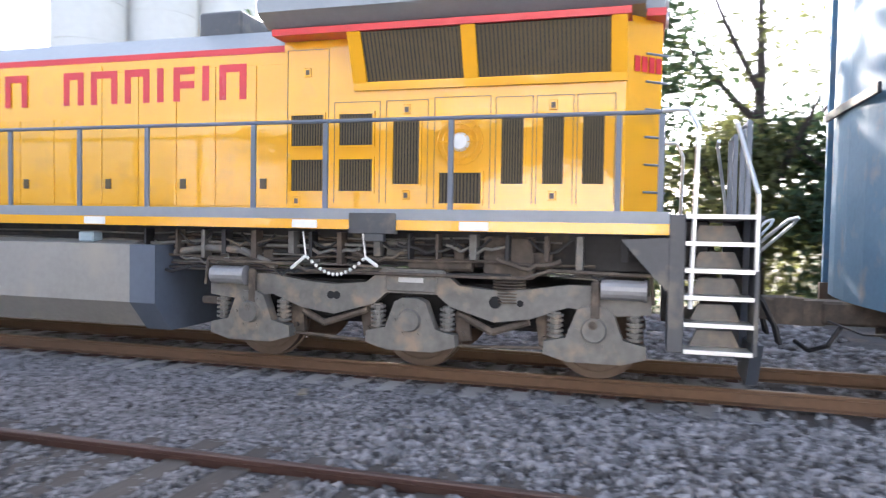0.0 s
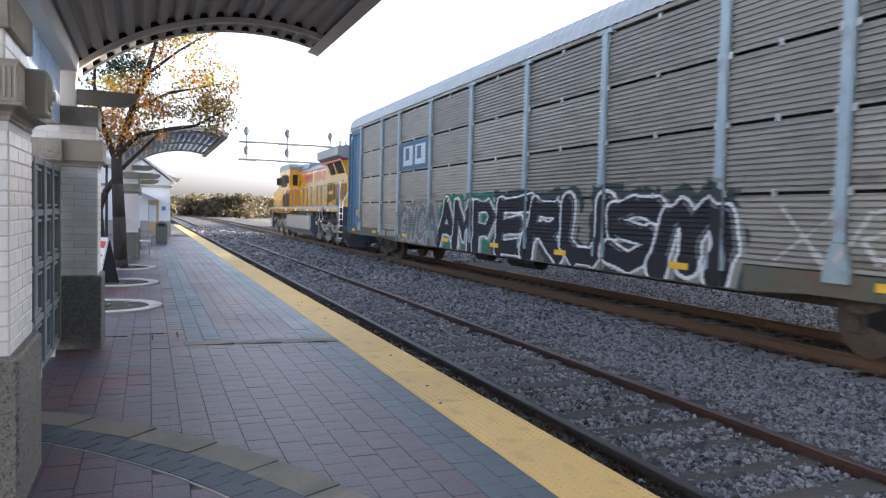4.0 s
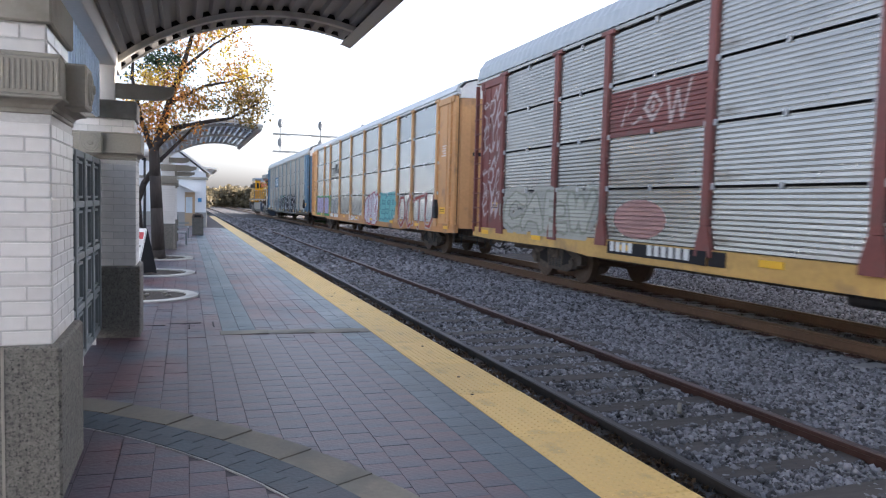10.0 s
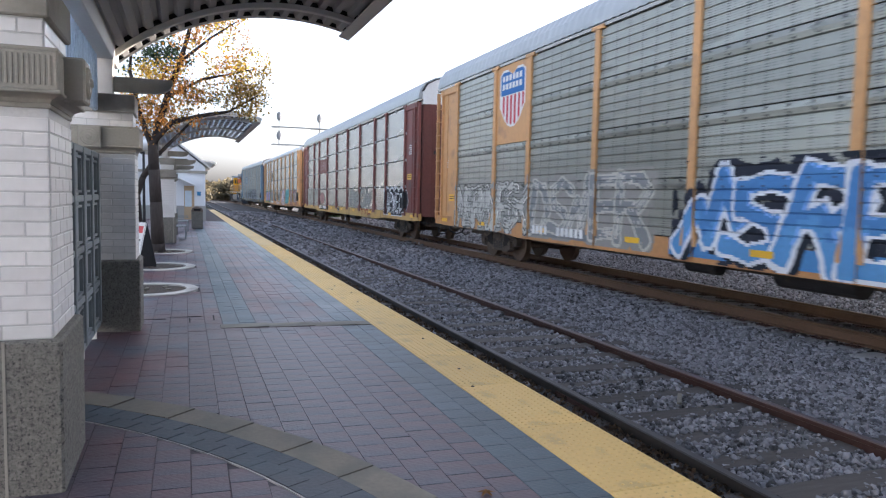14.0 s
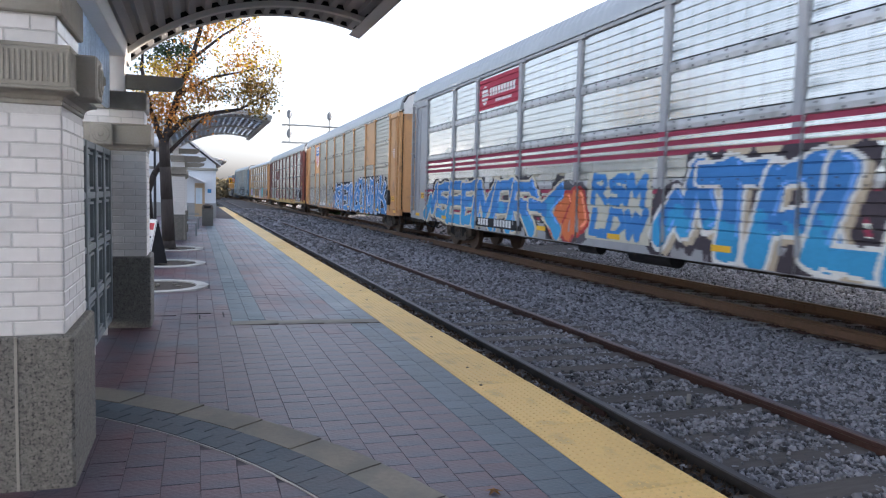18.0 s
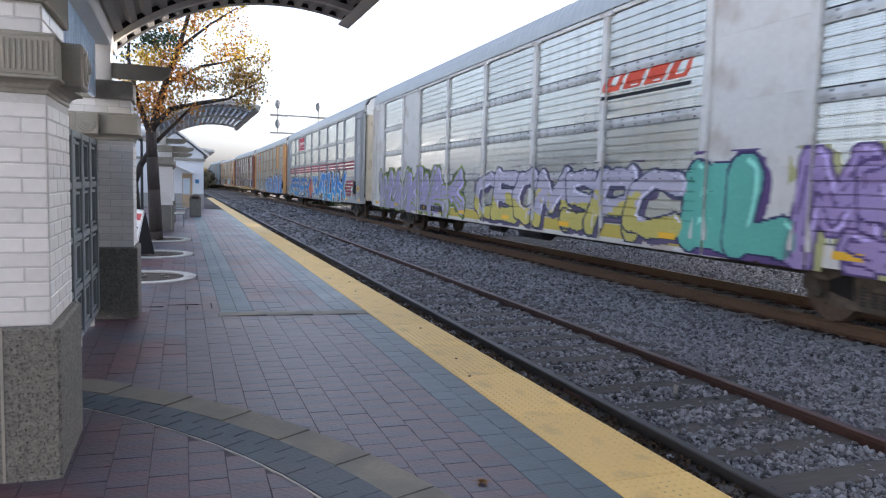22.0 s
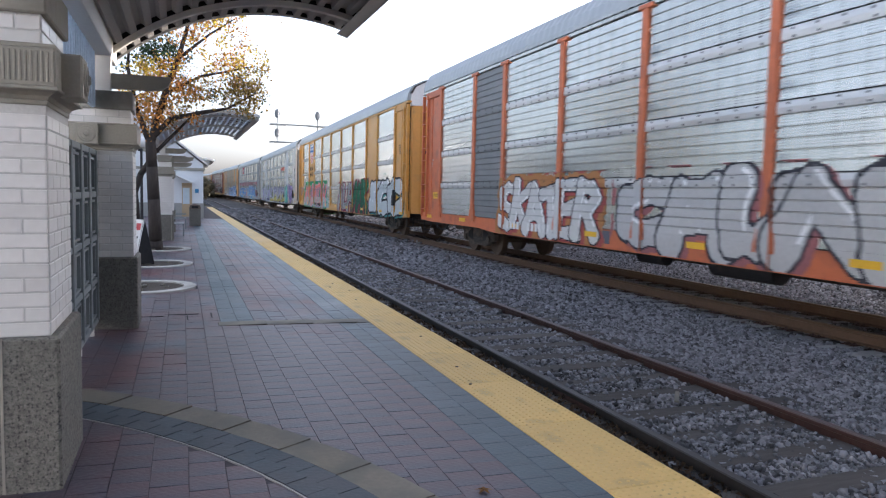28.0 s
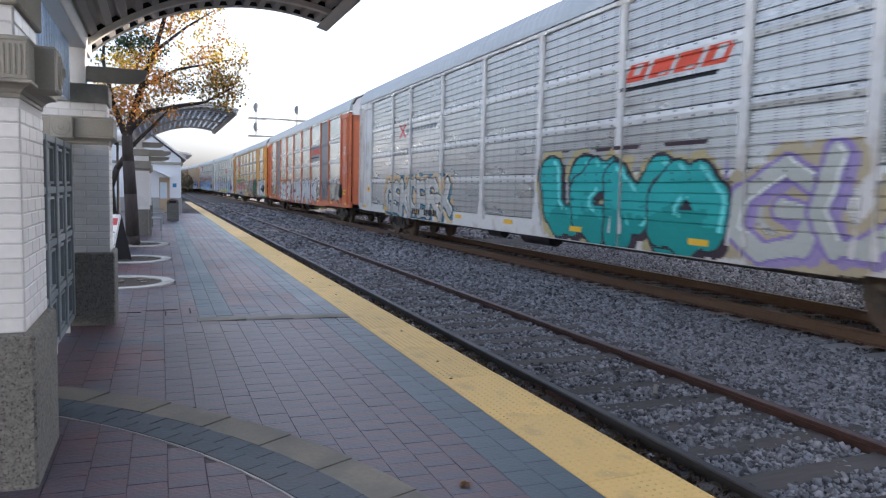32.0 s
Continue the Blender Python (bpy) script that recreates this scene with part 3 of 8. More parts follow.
def paint_mat(col):
    key = "spray_%02d%02d%02d" % tuple(int(c * 99) for c in col)
    if key not in M:
        M[key] = mat("spray_paint", col, 0.8, spec=0.15, var=0.14, scale=16, coarse=1.1, bump=0.03)
    return M[key]


def graffiti(car, d0, d1, z0, z1, glyphs, w, fill, outline=None, halo=None, fill2=None, o=0.055, lean=0.1, seed=1, halo_w=0.2, sharp=0.3, wild=1.0, drop=None, line=None, lap=1.0):
    """Sprayed shapes from d0 to d1 metres behind the front end, on the near side. Each glyph laps over the one before it:
    outline and fill, with a second colour in its foot, a pale edge, a cast block (drop) and a cloud (halo) behind."""
    rng = random.Random(seed)
    y0, y1 = CAR_LEN / 2 - d1, CAR_LEN / 2 - d0
    pad = halo_w + w if halo else w + o
    ys = np.arange(y0 - pad * 0.6, y1 + pad * 0.6, 0.015)
    zs = z_levels(car, max(0.76, z0 - pad * 0.5), z1 + pad * 0.6)
    Y, Z = np.meshgrid(ys + 0.0075, (zs[:-1] + zs[1:]) / 2)

    def cloud(scale, off):
        c = np.array([[noise.noise((float(y) * scale, float(z) * scale * 1.2, seed + off)) for y in ys[::6]] for z in zs[:-1]])
        return np.repeat(c, 6, axis=1)[:, :len(ys)]
    wob, fine = cloud(1.7, 0), cloud(5.5, 40)
    kind = np.zeros(Y.shape, np.int8)
    shapes = []
    step = (y1 - y0 - 2 * w) / len(glyphs)
    for k, g in enumerate(glyphs):
        d = glyph_field(Y, Z, y1 - w - k * step + step * (lap - 1) / 2, step * lap, z0 + w, z1 - w, g, rng, lean, sharp, wild if w > 0.06 else 0.4) + wob * 0.04 + fine * 0.012
        shapes.append(d)
    near = np.min(shapes, axis=0)
    if halo:
        kind[near < w + halo_w + wob * 0.22 + fine * 0.1] = 1
    if drop:
        n = max(1, int(0.16 / 0.015))
        sh = np.roll(np.roll(near, -n, axis=1), -max(1, n // 3), axis=0)
        kind[(sh < w + o * 0.5) | (np.roll(near, -n // 2, axis=1) < w + o * 0.5)] = 2
    for k, d in enumerate(shapes):
        if outline:
            kind[d < w + o] = 3
        if fill:
            inner = d < w
            kind[inner] = 4
            if fill2:
                kind[inner & (Z + wob * 0.5 + fine * 0.2 < z0 + (z1 - z0) * 0.42)] = 5
            if w > 0.1:
                lit = np.roll(d, 3, axis=1) - d
                kind[inner & (d > w * 0.62) & (d < w * 0.85) & (lit > 0.008) & (Z > z0 + (z1 - z0) * 0.25)] = 6
            if line:
                kind[(np.abs(d - w * 0.45) < 0.022) & (fine + wob > 0.0)] = 7
    cols = {1: (halo, "graffiti_background", "cloudy sprayed background"), 2: (drop, "graffiti_block_shadow", "sprayed block side of the shapes"), 3: (outline, "graffiti_outline", "sprayed outline"), 4: (fill, "graffiti_fill", "sprayed shapes"),
            5: (fill2, "graffiti_shade", "second sprayed colour"), 6: (fill and tuple(min(1, c * 1.5 + 0.12) for c in fill), "graffiti_shine", "light sprayed edge"), 7: (line, "graffiti_line", "thin sprayed inner lines")}
    for k, (col, name, label) in cols.items():
        if col and (kind == k).any():
            painted(car, name, kind == k, ys, zs, paint_mat(col), 0.002 + 0.0008 * k, label)


def patch(car, name, d0, d1, z0, z1, material, lift=0.002, label="", test=None):
    """A painted rectangle (or a shape inside it) on the near side."""
    y0, y1 = CAR_LEN / 2 - d1, CAR_LEN / 2 - d0
    ys = np.arange(y0, y1, 0.012)
    zs = z_levels(car, z0, z1)
    Y, Z = np.meshgrid(ys + 0.006, (zs[:-1] + zs[1:]) / 2)
    U, V = (y1 - Y) / (y1 - y0), (Z - z0) / (z1 - z0)
    mask = np.ones(Y.shape, bool) if test is None else test(U, V)
    return painted(car, name, mask, ys, zs, material, lift, label)


def truck_meshes():
    """Sideframe, wheelset and spring nest of a freight truck, in the truck's own space."""
    bm = new_bm()
    out = [(-1.22, 0.62), (-1.22, 0.44), (-1.02, 0.40), (-0.62, 0.24), (0.62, 0.24), (1.02, 0.40), (1.22, 0.44), (1.22, 0.62), (0.95, 0.70), (0.5, 0.92), (-0.5, 0.92), (-0.95, 0.70)]
    prism(bm, out, "x", -0.08, 0.08)
    side = mesh_of(bm, "sideframe", M["truck"])
    # near-black slabs on the frame stand in for shade in its openings
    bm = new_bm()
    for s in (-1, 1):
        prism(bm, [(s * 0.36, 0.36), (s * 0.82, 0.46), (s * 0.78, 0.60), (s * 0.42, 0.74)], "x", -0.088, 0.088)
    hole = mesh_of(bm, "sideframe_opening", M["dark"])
    bm = new_bm()
    for u in (-0.24, -0.08, 0.08, 0.24):
        for k in range(6):
            bmesh.ops.create_cone(bm, cap_ends=True, segments=10, radius1=0.068, radius2=0.068, depth=0.022, matrix=Matrix.Translation((0, u, 0.33 + k * 0.045)))
        tube(bm, (0, u, 0.31), (0, u, 0.58), 0.045, seg=8)
    spring = mesh_of(bm, "spring_nest", M["black_iron"])
    bm = new_bm()
    for s in (-1, 1):
        tube(bm, (s * 0.715, 0, 0), (s * 0.845, 0, 0), 0.455, seg=28)
        tube(bm, (s * 0.69, 0, 0), (s * 0.72, 0, 0), 0.48, seg=28)
        tube(bm, (s * 0.84, 0, 0), (s * 0.855, 0, 0), 0.40, 0.37, seg=28)
        tube(bm, (s * 0.85, 0, 0), (s * 0.95, 0, 0), 0.14, seg=14)
    tube(bm, (-1.1, 0, 0), (1.1, 0, 0), 0.085, seg=12)
    for s in (-1, 1):
        for k in range(5):
            a = k * math.tau / 5
            tube(bm, (s * 0.84, 0.26 * math.cos(a), 0.26 * math.sin(a)), (s * 0.862, 0.26 * math.cos(a), 0.26 * math.sin(a)), 0.035, seg=6)
    wheel = mesh_of(bm, "wheelset", M["wheel"])
    bm = box(new_bm(), -0.1, -0.14, -0.13, 0.1, 0.14, 0.14, 0.03)
    tube(bm, (0.09, 0, 0), (0.15, 0, 0), 0.1, seg=12)
    bearing = mesh_of(bm, "bearing", M["truck"])
    bm = box(new_bm(), -1.1, -0.2, 0.5, 1.1, 0.2, 0.75, 0.03)
    bolster = mesh_of(bm, "bolster", M["truck"])
    return side, hole, spring, wheel, bearing, bolster


TRUCK = truck_meshes()
WHEELSETS = []


def add_truck(ob, y, base=0.9):
    side, hole, spring, wheel, bearing, bolster = TRUCK
    tk = new("truck")
    tk.parent = ob
    tk.location = (0, y, 0)
    for s in (-1, 1):
        shared("sideframe", side, tk, pose(s * 0.99, 0, 0))
        shared("sideframe_opening", hole, tk, pose(s * 0.99, 0, 0))
        shared("spring_nest", spring, tk, pose(s * 1.03, 0, 0))
    shared("bolster", bolster, tk)
    for s in (-1, 1):
        w = shared("wheelset", wheel, tk, pose(0, s * base, 0.455))
        WHEELSETS.append((w, Vector((0, s * base, 0.455)), 0.455))
        for q in (-1, 1):
            shared("bearing", bearing, tk, pose(q, s * base, 0.455, 0, 0, 0 if q > 0 else 180))
    return tk


CORE = {}


def autorack(spec):
    """An enclosed rail car for automobiles; its own space has the rail top at z = 0 and the middle at y = 0."""
    ob = thing("autorack_car", spec["label"], "rail car", group="rail cars of the train")
    car = dict(ob=ob, style=spec["style"])
    top = spec["top"]
    rows = 4
    car["flat"] = spec.get("flat_from", (0, 0)) if spec.get("narrow") else None
    car["pitch"] = (top - PANEL0) / rows
    gap = 0.045 if spec["style"] == "fine" else 0.012
    car["row_h"] = car["pitch"] - gap
    car["prof"] = rib_profile(spec["style"], car["row_h"])
    car["prof_top"] = car["prof"] if spec["style"] == "fine" else rib_profile("top", car["row_h"])
    L = CAR_LEN / 2
    pm, em, sm, ro, so = spec["panel"], spec["end"], spec["sill"], spec["roof"], spec["post"]
    # a solid near-black core stands in for the unlit inside
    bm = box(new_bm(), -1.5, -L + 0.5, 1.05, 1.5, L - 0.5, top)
    part("body", bm, M["dark"], ob, "near-black core for the shaded inside of the car")
    for s in (-1, 1):
        # sill with a deeper middle and a rolled lower lip
        bm = new_bm()
        prism(bm, [(-L, 1.12), (-L, 0.86), (-L + 1.0, 0.82), (-L + 5.2, 0.82), (-L + 6.4, 0.74), (L - 6.4, 0.74), (L - 5.2, 0.82), (L - 1.0, 0.82), (L, 0.86), (L, 1.12)], "x", s * 1.50, s * 1.61)
        part("side_sill", bm, sm, ob, spec["sill_label"])
        bm = box(new_bm(), min(s * 1.5, s * 1.63), -L + 0.02, top, max(s * 1.5, s * 1.63), L - 0.02, top + 0.09, 0.012)
        part("top_rail", bm, spec["rail"], ob)
        for a, b in zip(POSTS, POSTS[1:]):
            narrow = b - a < 2.2
            for r in range(rows):
                z = PANEL0 + r * car["pitch"]
                mm = pm
                if narrow and spec.get("narrow"):
                    mm = spec["narrow"]
                if spec.get("dark_bays") and narrow:
                    mm = spec["dark_bays"]
                w = b - a - 0.17
                style = "top" if r == 3 and spec["style"] == "coarse" else spec["style"]
                if narrow and spec.get("narrow"):
                    if r < car["flat"][0 if a < 10 else 1]:
                        mm = pm
                    if mm is not pm:
                        key = ("flat", round(w, 2), round(car["row_h"], 3), mm.name)
                        if key not in PANEL_CACHE:
                            PANEL_CACHE[key] = mesh_of(box(new_bm(), -0.028, -w / 2, 0, 0.03, w / 2, car["row_h"] + gap, 0.004), "side_panel", mm)
                        q = shared("side_panel", PANEL_CACHE[key], ob)
                        q.matrix_basis = pose(s * 1.575, L - (a + b) / 2, z, 0, 0, 0 if s < 0 else 180)
                        continue
                q = shared("side_panel", panel_mesh(style, w, car["row_h"], mm, (mm if narrow and (spec.get("dark_bays") or spec.get("plain_narrow")) else spec.get("band"))), ob)
                q.matrix_basis = pose(s * 1.575, L - (a + b) / 2, z, 0, 0, 0 if s < 0 else 180)
        key = ("post", so.name, round(top, 2))
        if key not in CORE:
            bm = new_bm()
            box(bm, -0.08, -0.085, 1.5, 0.03, 0.085, top + 0.06, 0.012)
            prism(bm, [(-0.085, 1.5), (-0.19, 1.12), (-0.19, 1.0), (0.19, 1.0), (0.19, 1.12), (0.085, 1.5)], "x", -0.078, 0.03)
            box(bm, -0.085, -0.22, top - 0.03, 0.03, 0.22, top + 0.06, 0.01)
            CORE[key] = mesh_of(bm, "side_post", so)
            CORE[key + ("clip",)] = mesh_of(box(new_bm(), -0.05, -0.025, -0.05, 0.0, 0.025, 0.05, 0.006), "panel_clip", M["silver_paint"])
        for p in POSTS:
            q = shared("side_post", CORE[key], ob)
            q.matrix_basis = pose(s * 1.575, L - p, 0, 0, 0, 0 if s < 0 else 180)
            if spec["style"] == "fine" and s < 0 and p < 26:
                b = POSTS[POSTS.index(p) + 1]
                for r in range(1, rows + 1):
                    shared("panel_clip", CORE[key + ("clip",)], ob, pose(-1.575, L - (p + b) / 2, PANEL0 + r * car["pitch"] - (0.02 if r < rows else 0.06)))
            if spec["style"] == "fine":
                for r in range(1, rows):
                    if s < 0:
                        for u in (-0.115, 0.115):
                            shared("panel_clip", CORE[key + ("clip",)], ob, pose(-1.575, L - p + u, PANEL0 + r * car["pitch"] - 0.02))
        # end plates with their ladders
        for e in (-1, 1):
            ya, yb = e * (L - 1.9), e * (L - 0.35)
            bm = new_bm()
            box(bm, min(s * 1.42, s * 1.585), min(ya, yb), 1.1, max(s * 1.42, s * 1.585), max(ya, yb), top + 0.02, 0.02)
            box(bm, min(s * 1.56, s * 1.63), min(ya, yb), top - 0.2, max(s * 1.56, s * 1.63), max(ya, yb), top + 0.03, 0.02)
            box(bm, min(s * 1.58, s * 1.61), min(e * (L - 1.0), e * (L - 0.94)), 1.15, max(s * 1.58, s * 1.61), max(e * (L - 1.0), e * (L - 0.94)), top - 0.2, 0.005)
            part("end_plate", bm, em, ob, spec["end_label"])
            bm = new_bm()
            for u in (0.02, 0.5):
                yy = e * (L - 0.06 - u)
                box(bm, min(s * 1.55, s * 1.655), yy - 0.035, 0.98, max(s * 1.55, s * 1.655), yy + 0.035, top - 0.05, 0.006)
            for k in range(9):
                z = 1.25 + k * 0.42
                tube(bm, (s * 1.67, e * (L - 0.05), z), (s * 1.67, e * (L - 0.60), z), 0.014, seg=6)
                for u in (0.08, 0.56):
                    tube(bm, (s * 1.6, e * (L - u), z), (s * 1.67, e * (L - u), z), 0.012, seg=5)
            part("ladder", bm, em, ob, "ladder on the end of the car")
            # near-black bar for the shade between the end plate and the curved end
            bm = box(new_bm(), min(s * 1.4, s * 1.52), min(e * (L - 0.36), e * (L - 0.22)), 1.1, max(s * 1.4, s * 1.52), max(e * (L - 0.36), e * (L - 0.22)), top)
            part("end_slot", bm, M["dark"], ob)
        # small latch on the end plate
        bm = box(new_bm(), min(s * 1.58, s * 1.66), L - 2.0, 1.32, max(s * 1.58, s * 1.66), L - 1.8, 1.5, 0.015)
        tube(bm, (s * 1.63, L - 1.9, 1.5), (s * 1.63, L - 1.9, 1.68), 0.03, seg=8)
        part("door_latch", bm, em, ob)
    # curved end doors
    for e in (-1, 1):
        bm = new_bm()
        out = [(-1.5, e * (L - 0.3)), (-1.42, e * (L - 0.12)), (-1.15, e * (L - 0.02)), (-0.6, e * (L + 0.05)), (0, e * (L + 0.08)), (0.6, e * (L + 0.05)), (1.15, e * (L - 0.02)), (1.42, e * (L - 0.12)), (1.5, e * (L - 0.3)), (1.4, e * (L - 0.35)), (-1.4, e * (L - 0.35))]
        if spec.get("ribbed_door"):
            ribs = []
            for k in range(33):
                x = -1.15 + 2.3 * k / 32
                ribs.append((x, e * (L + 0.08 - 0.10 * (x / 1.15) ** 2 - (0.045 if k % 4 in (1, 2) else 0.0))))
            out = out[:2] + ribs + out[7:]
        prism(bm, out, "z", 1.0, top - 0.1)
        part("end_door", bm, spec.get("door", em), ob, spec["end_label"])
        bm = new_bm()
        arch = [(-1.5, top - 0.1), (-1.5, top + 0.36), (-1.34, top + 0.63), (-0.97, top + 0.82), (-0.5, top + 0.91), (0, top + 0.94), (0.5, top + 0.91), (0.97, top + 0.82), (1.34, top + 0.63), (1.5, top + 0.36), (1.5, top - 0.1)]
        arch = [(x, top + (z - top) * spec.get("rise", 1.0) if z > top else z) for x, z in arch]
        prism(bm, arch, "y", e * (L - 0.4), e * (L - 0.04))
        part("end_door_top", bm, M["white_paint"], ob, "pale arched upper part of the end door")
        bm = new_bm()
        rim = [(x * 1.025, z + 0.015) for x, z in arch[1:-1]] + [(x * 0.985, z - 0.02) for x, z in arch[-2:0:-1]]
        prism(bm, rim, "y", e * (L - 0.16), e * (L - 0.02))
        part("roof_rim", bm, M["black_iron"], ob, "dark arched rim of the roof")
        bm = box(new_bm(), -1.1, e * (L + 0.09) - 0.02, 3.3, 1.1, e * (L + 0.09) + 0.02, 3.42, 0.01)
        part("end_rail", bm, M["black_iron"], ob)
        # coupler, draft gear, uncoupling rod, hose
        bm = new_bm()
        box(bm, -0.2, min(e * (L - 0.5), e * (L + 0.35)), 0.72, 0.2, max(e * (L - 0.5), e * (L + 0.35)), 1.0, 0.03)
        prism(bm, [(-0.16, e * (L + 0.3)), (-0.2, e * (L + 0.62)), (0.02, e * (L + 0.68)), (0.2, e * (L + 0.45)), (0.16, e * (L + 0.3))], "z", 0.70, 1.0)
        part("coupler", bm, M["truck"], ob, "cast steel coupler")
        bm = new_bm()
        pipe(bm, [(-1.5, e * (L + 0.02), 0.8), (-0.9, e * (L + 0.1), 0.72), (-0.3, e * (L + 0.3), 0.78)], 0.014, 6)
        pipe(bm, [(-0.45, e * (L + 0.2), 0.75), (-0.5, e * (L + 0.35), 0.52), (-0.3, e * (L + 0.5), 0.42), (-0.1, e * (L + 0.62), 0.5)], 0.028, 7)
        pipe(bm, [(-1.55, e * (L - 0.2), 0.95), (-1.55, e * (L - 0.2), 0.5), (-1.3, e * (L - 0.2), 0.5), (-1.3, e * (L - 0.2), 0.9)], 0.016, 6)
        part("brake_hose", bm, M["black_iron"], ob, "black rubber hose and bent steel rods")
    # roof: low curve with standing ribs
    prof = [(-1.64, top + 0.09), (-1.635, top + 0.2), (-1.58, top + 0.42), (-1.40, top + 0.68), (-1.0, top + 0.87), (-0.5, top + 0.96), (0, top + 0.99), (0.5, top + 0.96), (1.0, top + 0.87), (1.40, top + 0.68), (1.58, top + 0.42), (1.635, top + 0.2), (1.64, top + 0.09)]
    rise = spec.get("rise", 1.0)
    prof = [(x, top + (z - top) * rise if z > top + 0.1 else z) for x, z in prof]
    vs, fs = [], []
    n = 200
    yy = []
    for i in range(n + 1):
        c = -L + 0.12 + (CAR_LEN - 0.24) * i / n
        h = 0.0 if i % 2 else 0.018
        yy += [(c, h)]
    for y, h in yy:
        drop = 0.0
        for x, z in prof:
            vs.append((x * (1 + h * 0.3), y, z + h - drop * max(0, (z - top) / 0.5)))
    k = len(prof)
    for j in range(n):
        for i in range(k - 1):
            fs.append((j * k + i, j * k + i + 1, (j + 1) * k + i + 1, (j + 1) * k + i))
    for j in (0, n):
        fs.append(tuple(j * k + i for i in range(k)))
    r = new("roof", raw("roof", vs, fs, ro))
    r.parent = ob
    tagged(r, "ribbed galvanised roof")
    # underframe
    bm = box(new_bm(), -0.45, -L + 0.4, 0.55, 0.45, L - 0.4, 1.05, 0.02)
    box(bm, -1.5, -L + 0.3, 1.0, 1.5, L - 0.3, 1.08)
    for u in range(-8, 9, 2):
        box(bm, -1.5, u - 0.08, 0.8, 1.5, u + 0.08, 1.02)
    part("underframe", bm, M["truck"], ob, "dusty steel underframe")
    part("air_reservoir", tube(new_bm(), (-0.9, -1.2, 0.66), (-0.9, 0.2, 0.66), 0.2, seg=14), M["black_iron"], ob, "black air reservoir")
    part("brake_cylinder", tube(new_bm(), (-0.85, 1.6, 0.62), (-0.85, 2.4, 0.62), 0.14, seg=12), M["black_iron"], ob)
    part("brake_pipe", pipe(new_bm(), [(-1.1, -9, 0.78), (-1.1, -2, 0.72), (-1.1, 3, 0.72), (-1.1, 9, 0.78)], 0.02, 6), M["black_iron"], ob)
    # lock box with its lever at the rear corner
    bm = box(new_bm(), -1.72, -L + 1.72, 1.28, -1.58, -L + 1.98, 1.7, 0.02)
    prism(bm, [(-L + 1.74, 1.7), (-L + 1.96, 1.7), (-L + 1.9, 1.92), (-L + 1.8, 1.92)], "x", -1.70, -1.6)
    tube(bm, (-1.73, -L + 1.85, 1.5), (-1.73, -L + 1.62, 1.32), 0.018, seg=6)
    part("lock_box", bm, M["black_iron"], ob, "dark door lock box with a lever")
    for e in (-1, 1):
        add_truck(ob, e * (L - 4.0))
    # reflective tags along the sill
    tag = mesh_of(box(new_bm(), -0.006, -0.23, -0.055, 0.004, 0.23, 0.055, 0.003), "reflector", M["yellow_tag"])
    for dd in (0.9, 4.0, 7.6, 11.3, 14.5, 17.6, 21.2, 24.8, 28.0):
        shared("reflector", tag, ob, pose(-1.616, L - dd, 1.0))
    lab = mesh_of(box(new_bm(), -0.006, -0.28, -0.11, 0.004, 0.28, 0.11, 0.003), "placard", M["yellow_tag"])
    shared("placard", lab, ob, pose(-1.592, L - 1.5, 1.72))
    pz = spec.get("placard", 1.55)
    shared("placard", lab, ob, pose(-1.592, -L + 1.3, pz))
    bm = new_bm()
    for k in range(2):
        box(bm, -1.606, L - 1.70, 1.69 + k * 0.06, -1.599, L - 1.3, 1.71 + k * 0.06)
        box(bm, -1.606, -L + 1.1, pz - 0.03 + k * 0.06, -1.599, -L + 1.5, pz - 0.01 + k * 0.06)
    part("placard_print", bm, M["black_paint"], ob, "two dark printed bars")
    # painted marks that cannot be read, as bars
    bm = new_bm()
    rng = random.Random(spec["seed"])
    m0, m1 = spec.get("mark_at", (7.2, 8.4))
    for d0, hh in ((m0, 0.19), (m1, 0.19)):
        for k in range(4 if d0 == m0 else 6):
            y = L - d0 - k * 0.2
            box(bm, -1.629, y - 0.13, 0.91, -1.612, y, 0.91 + hh)
    part("reporting_mark", bm, spec["mark"], ob, "row of short painted bars")
    bm = new_bm()
    for k in range(5):
        y = L - 0.62 - 0.0
        z = 2.7 + k * 0.07
        box(bm, -1.593, y - 0.25 - rng.uniform(0.05, 0.28), z, -1.585, y - 0.45, z + 0.025)
        z = 3.35 + k * 0.08
        box(bm, -1.593, -L + 1.0, z, -1.585, -L + 1.2 + rng.uniform(0.1, 0.3), z + 0.03)
    part("stencil", bm, spec["mark"], ob, "lines of small stencilled print as bars")
    return car


def steel(name, col, **k):
    M[name] = mat(name, col, **k)
    return M[name]


GALV_DARK = steel("dark_weathered_panel", (0.30, 0.305, 0.27), rough=0.34, metal=0.6, holes=0.9, var=0.2, scale=3, coarse=0.9, bump=0.05, rnd=0.12, stretch=(1, 0.35, 1.6), stain=(0.15, 0.15, 0.13), amount=0.2)
DOOR_GREY = steel("grey_green_door_paint", (0.36, 0.38, 0.335), rough=0.55, var=0.2, coarse=0.8, stain=(0.24, 0.22, 0.18), amount=0.4)
GALV_BROWN = steel("grimy_galvanised_panel", (0.235, 0.215, 0.185), rough=0.38, metal=0.6, var=0.25, scale=3, coarse=0.9, bump=0.05, rnd=0.12, stretch=(1, 0.35, 1.6), stain=(0.12, 0.105, 0.085), amount=0.35)
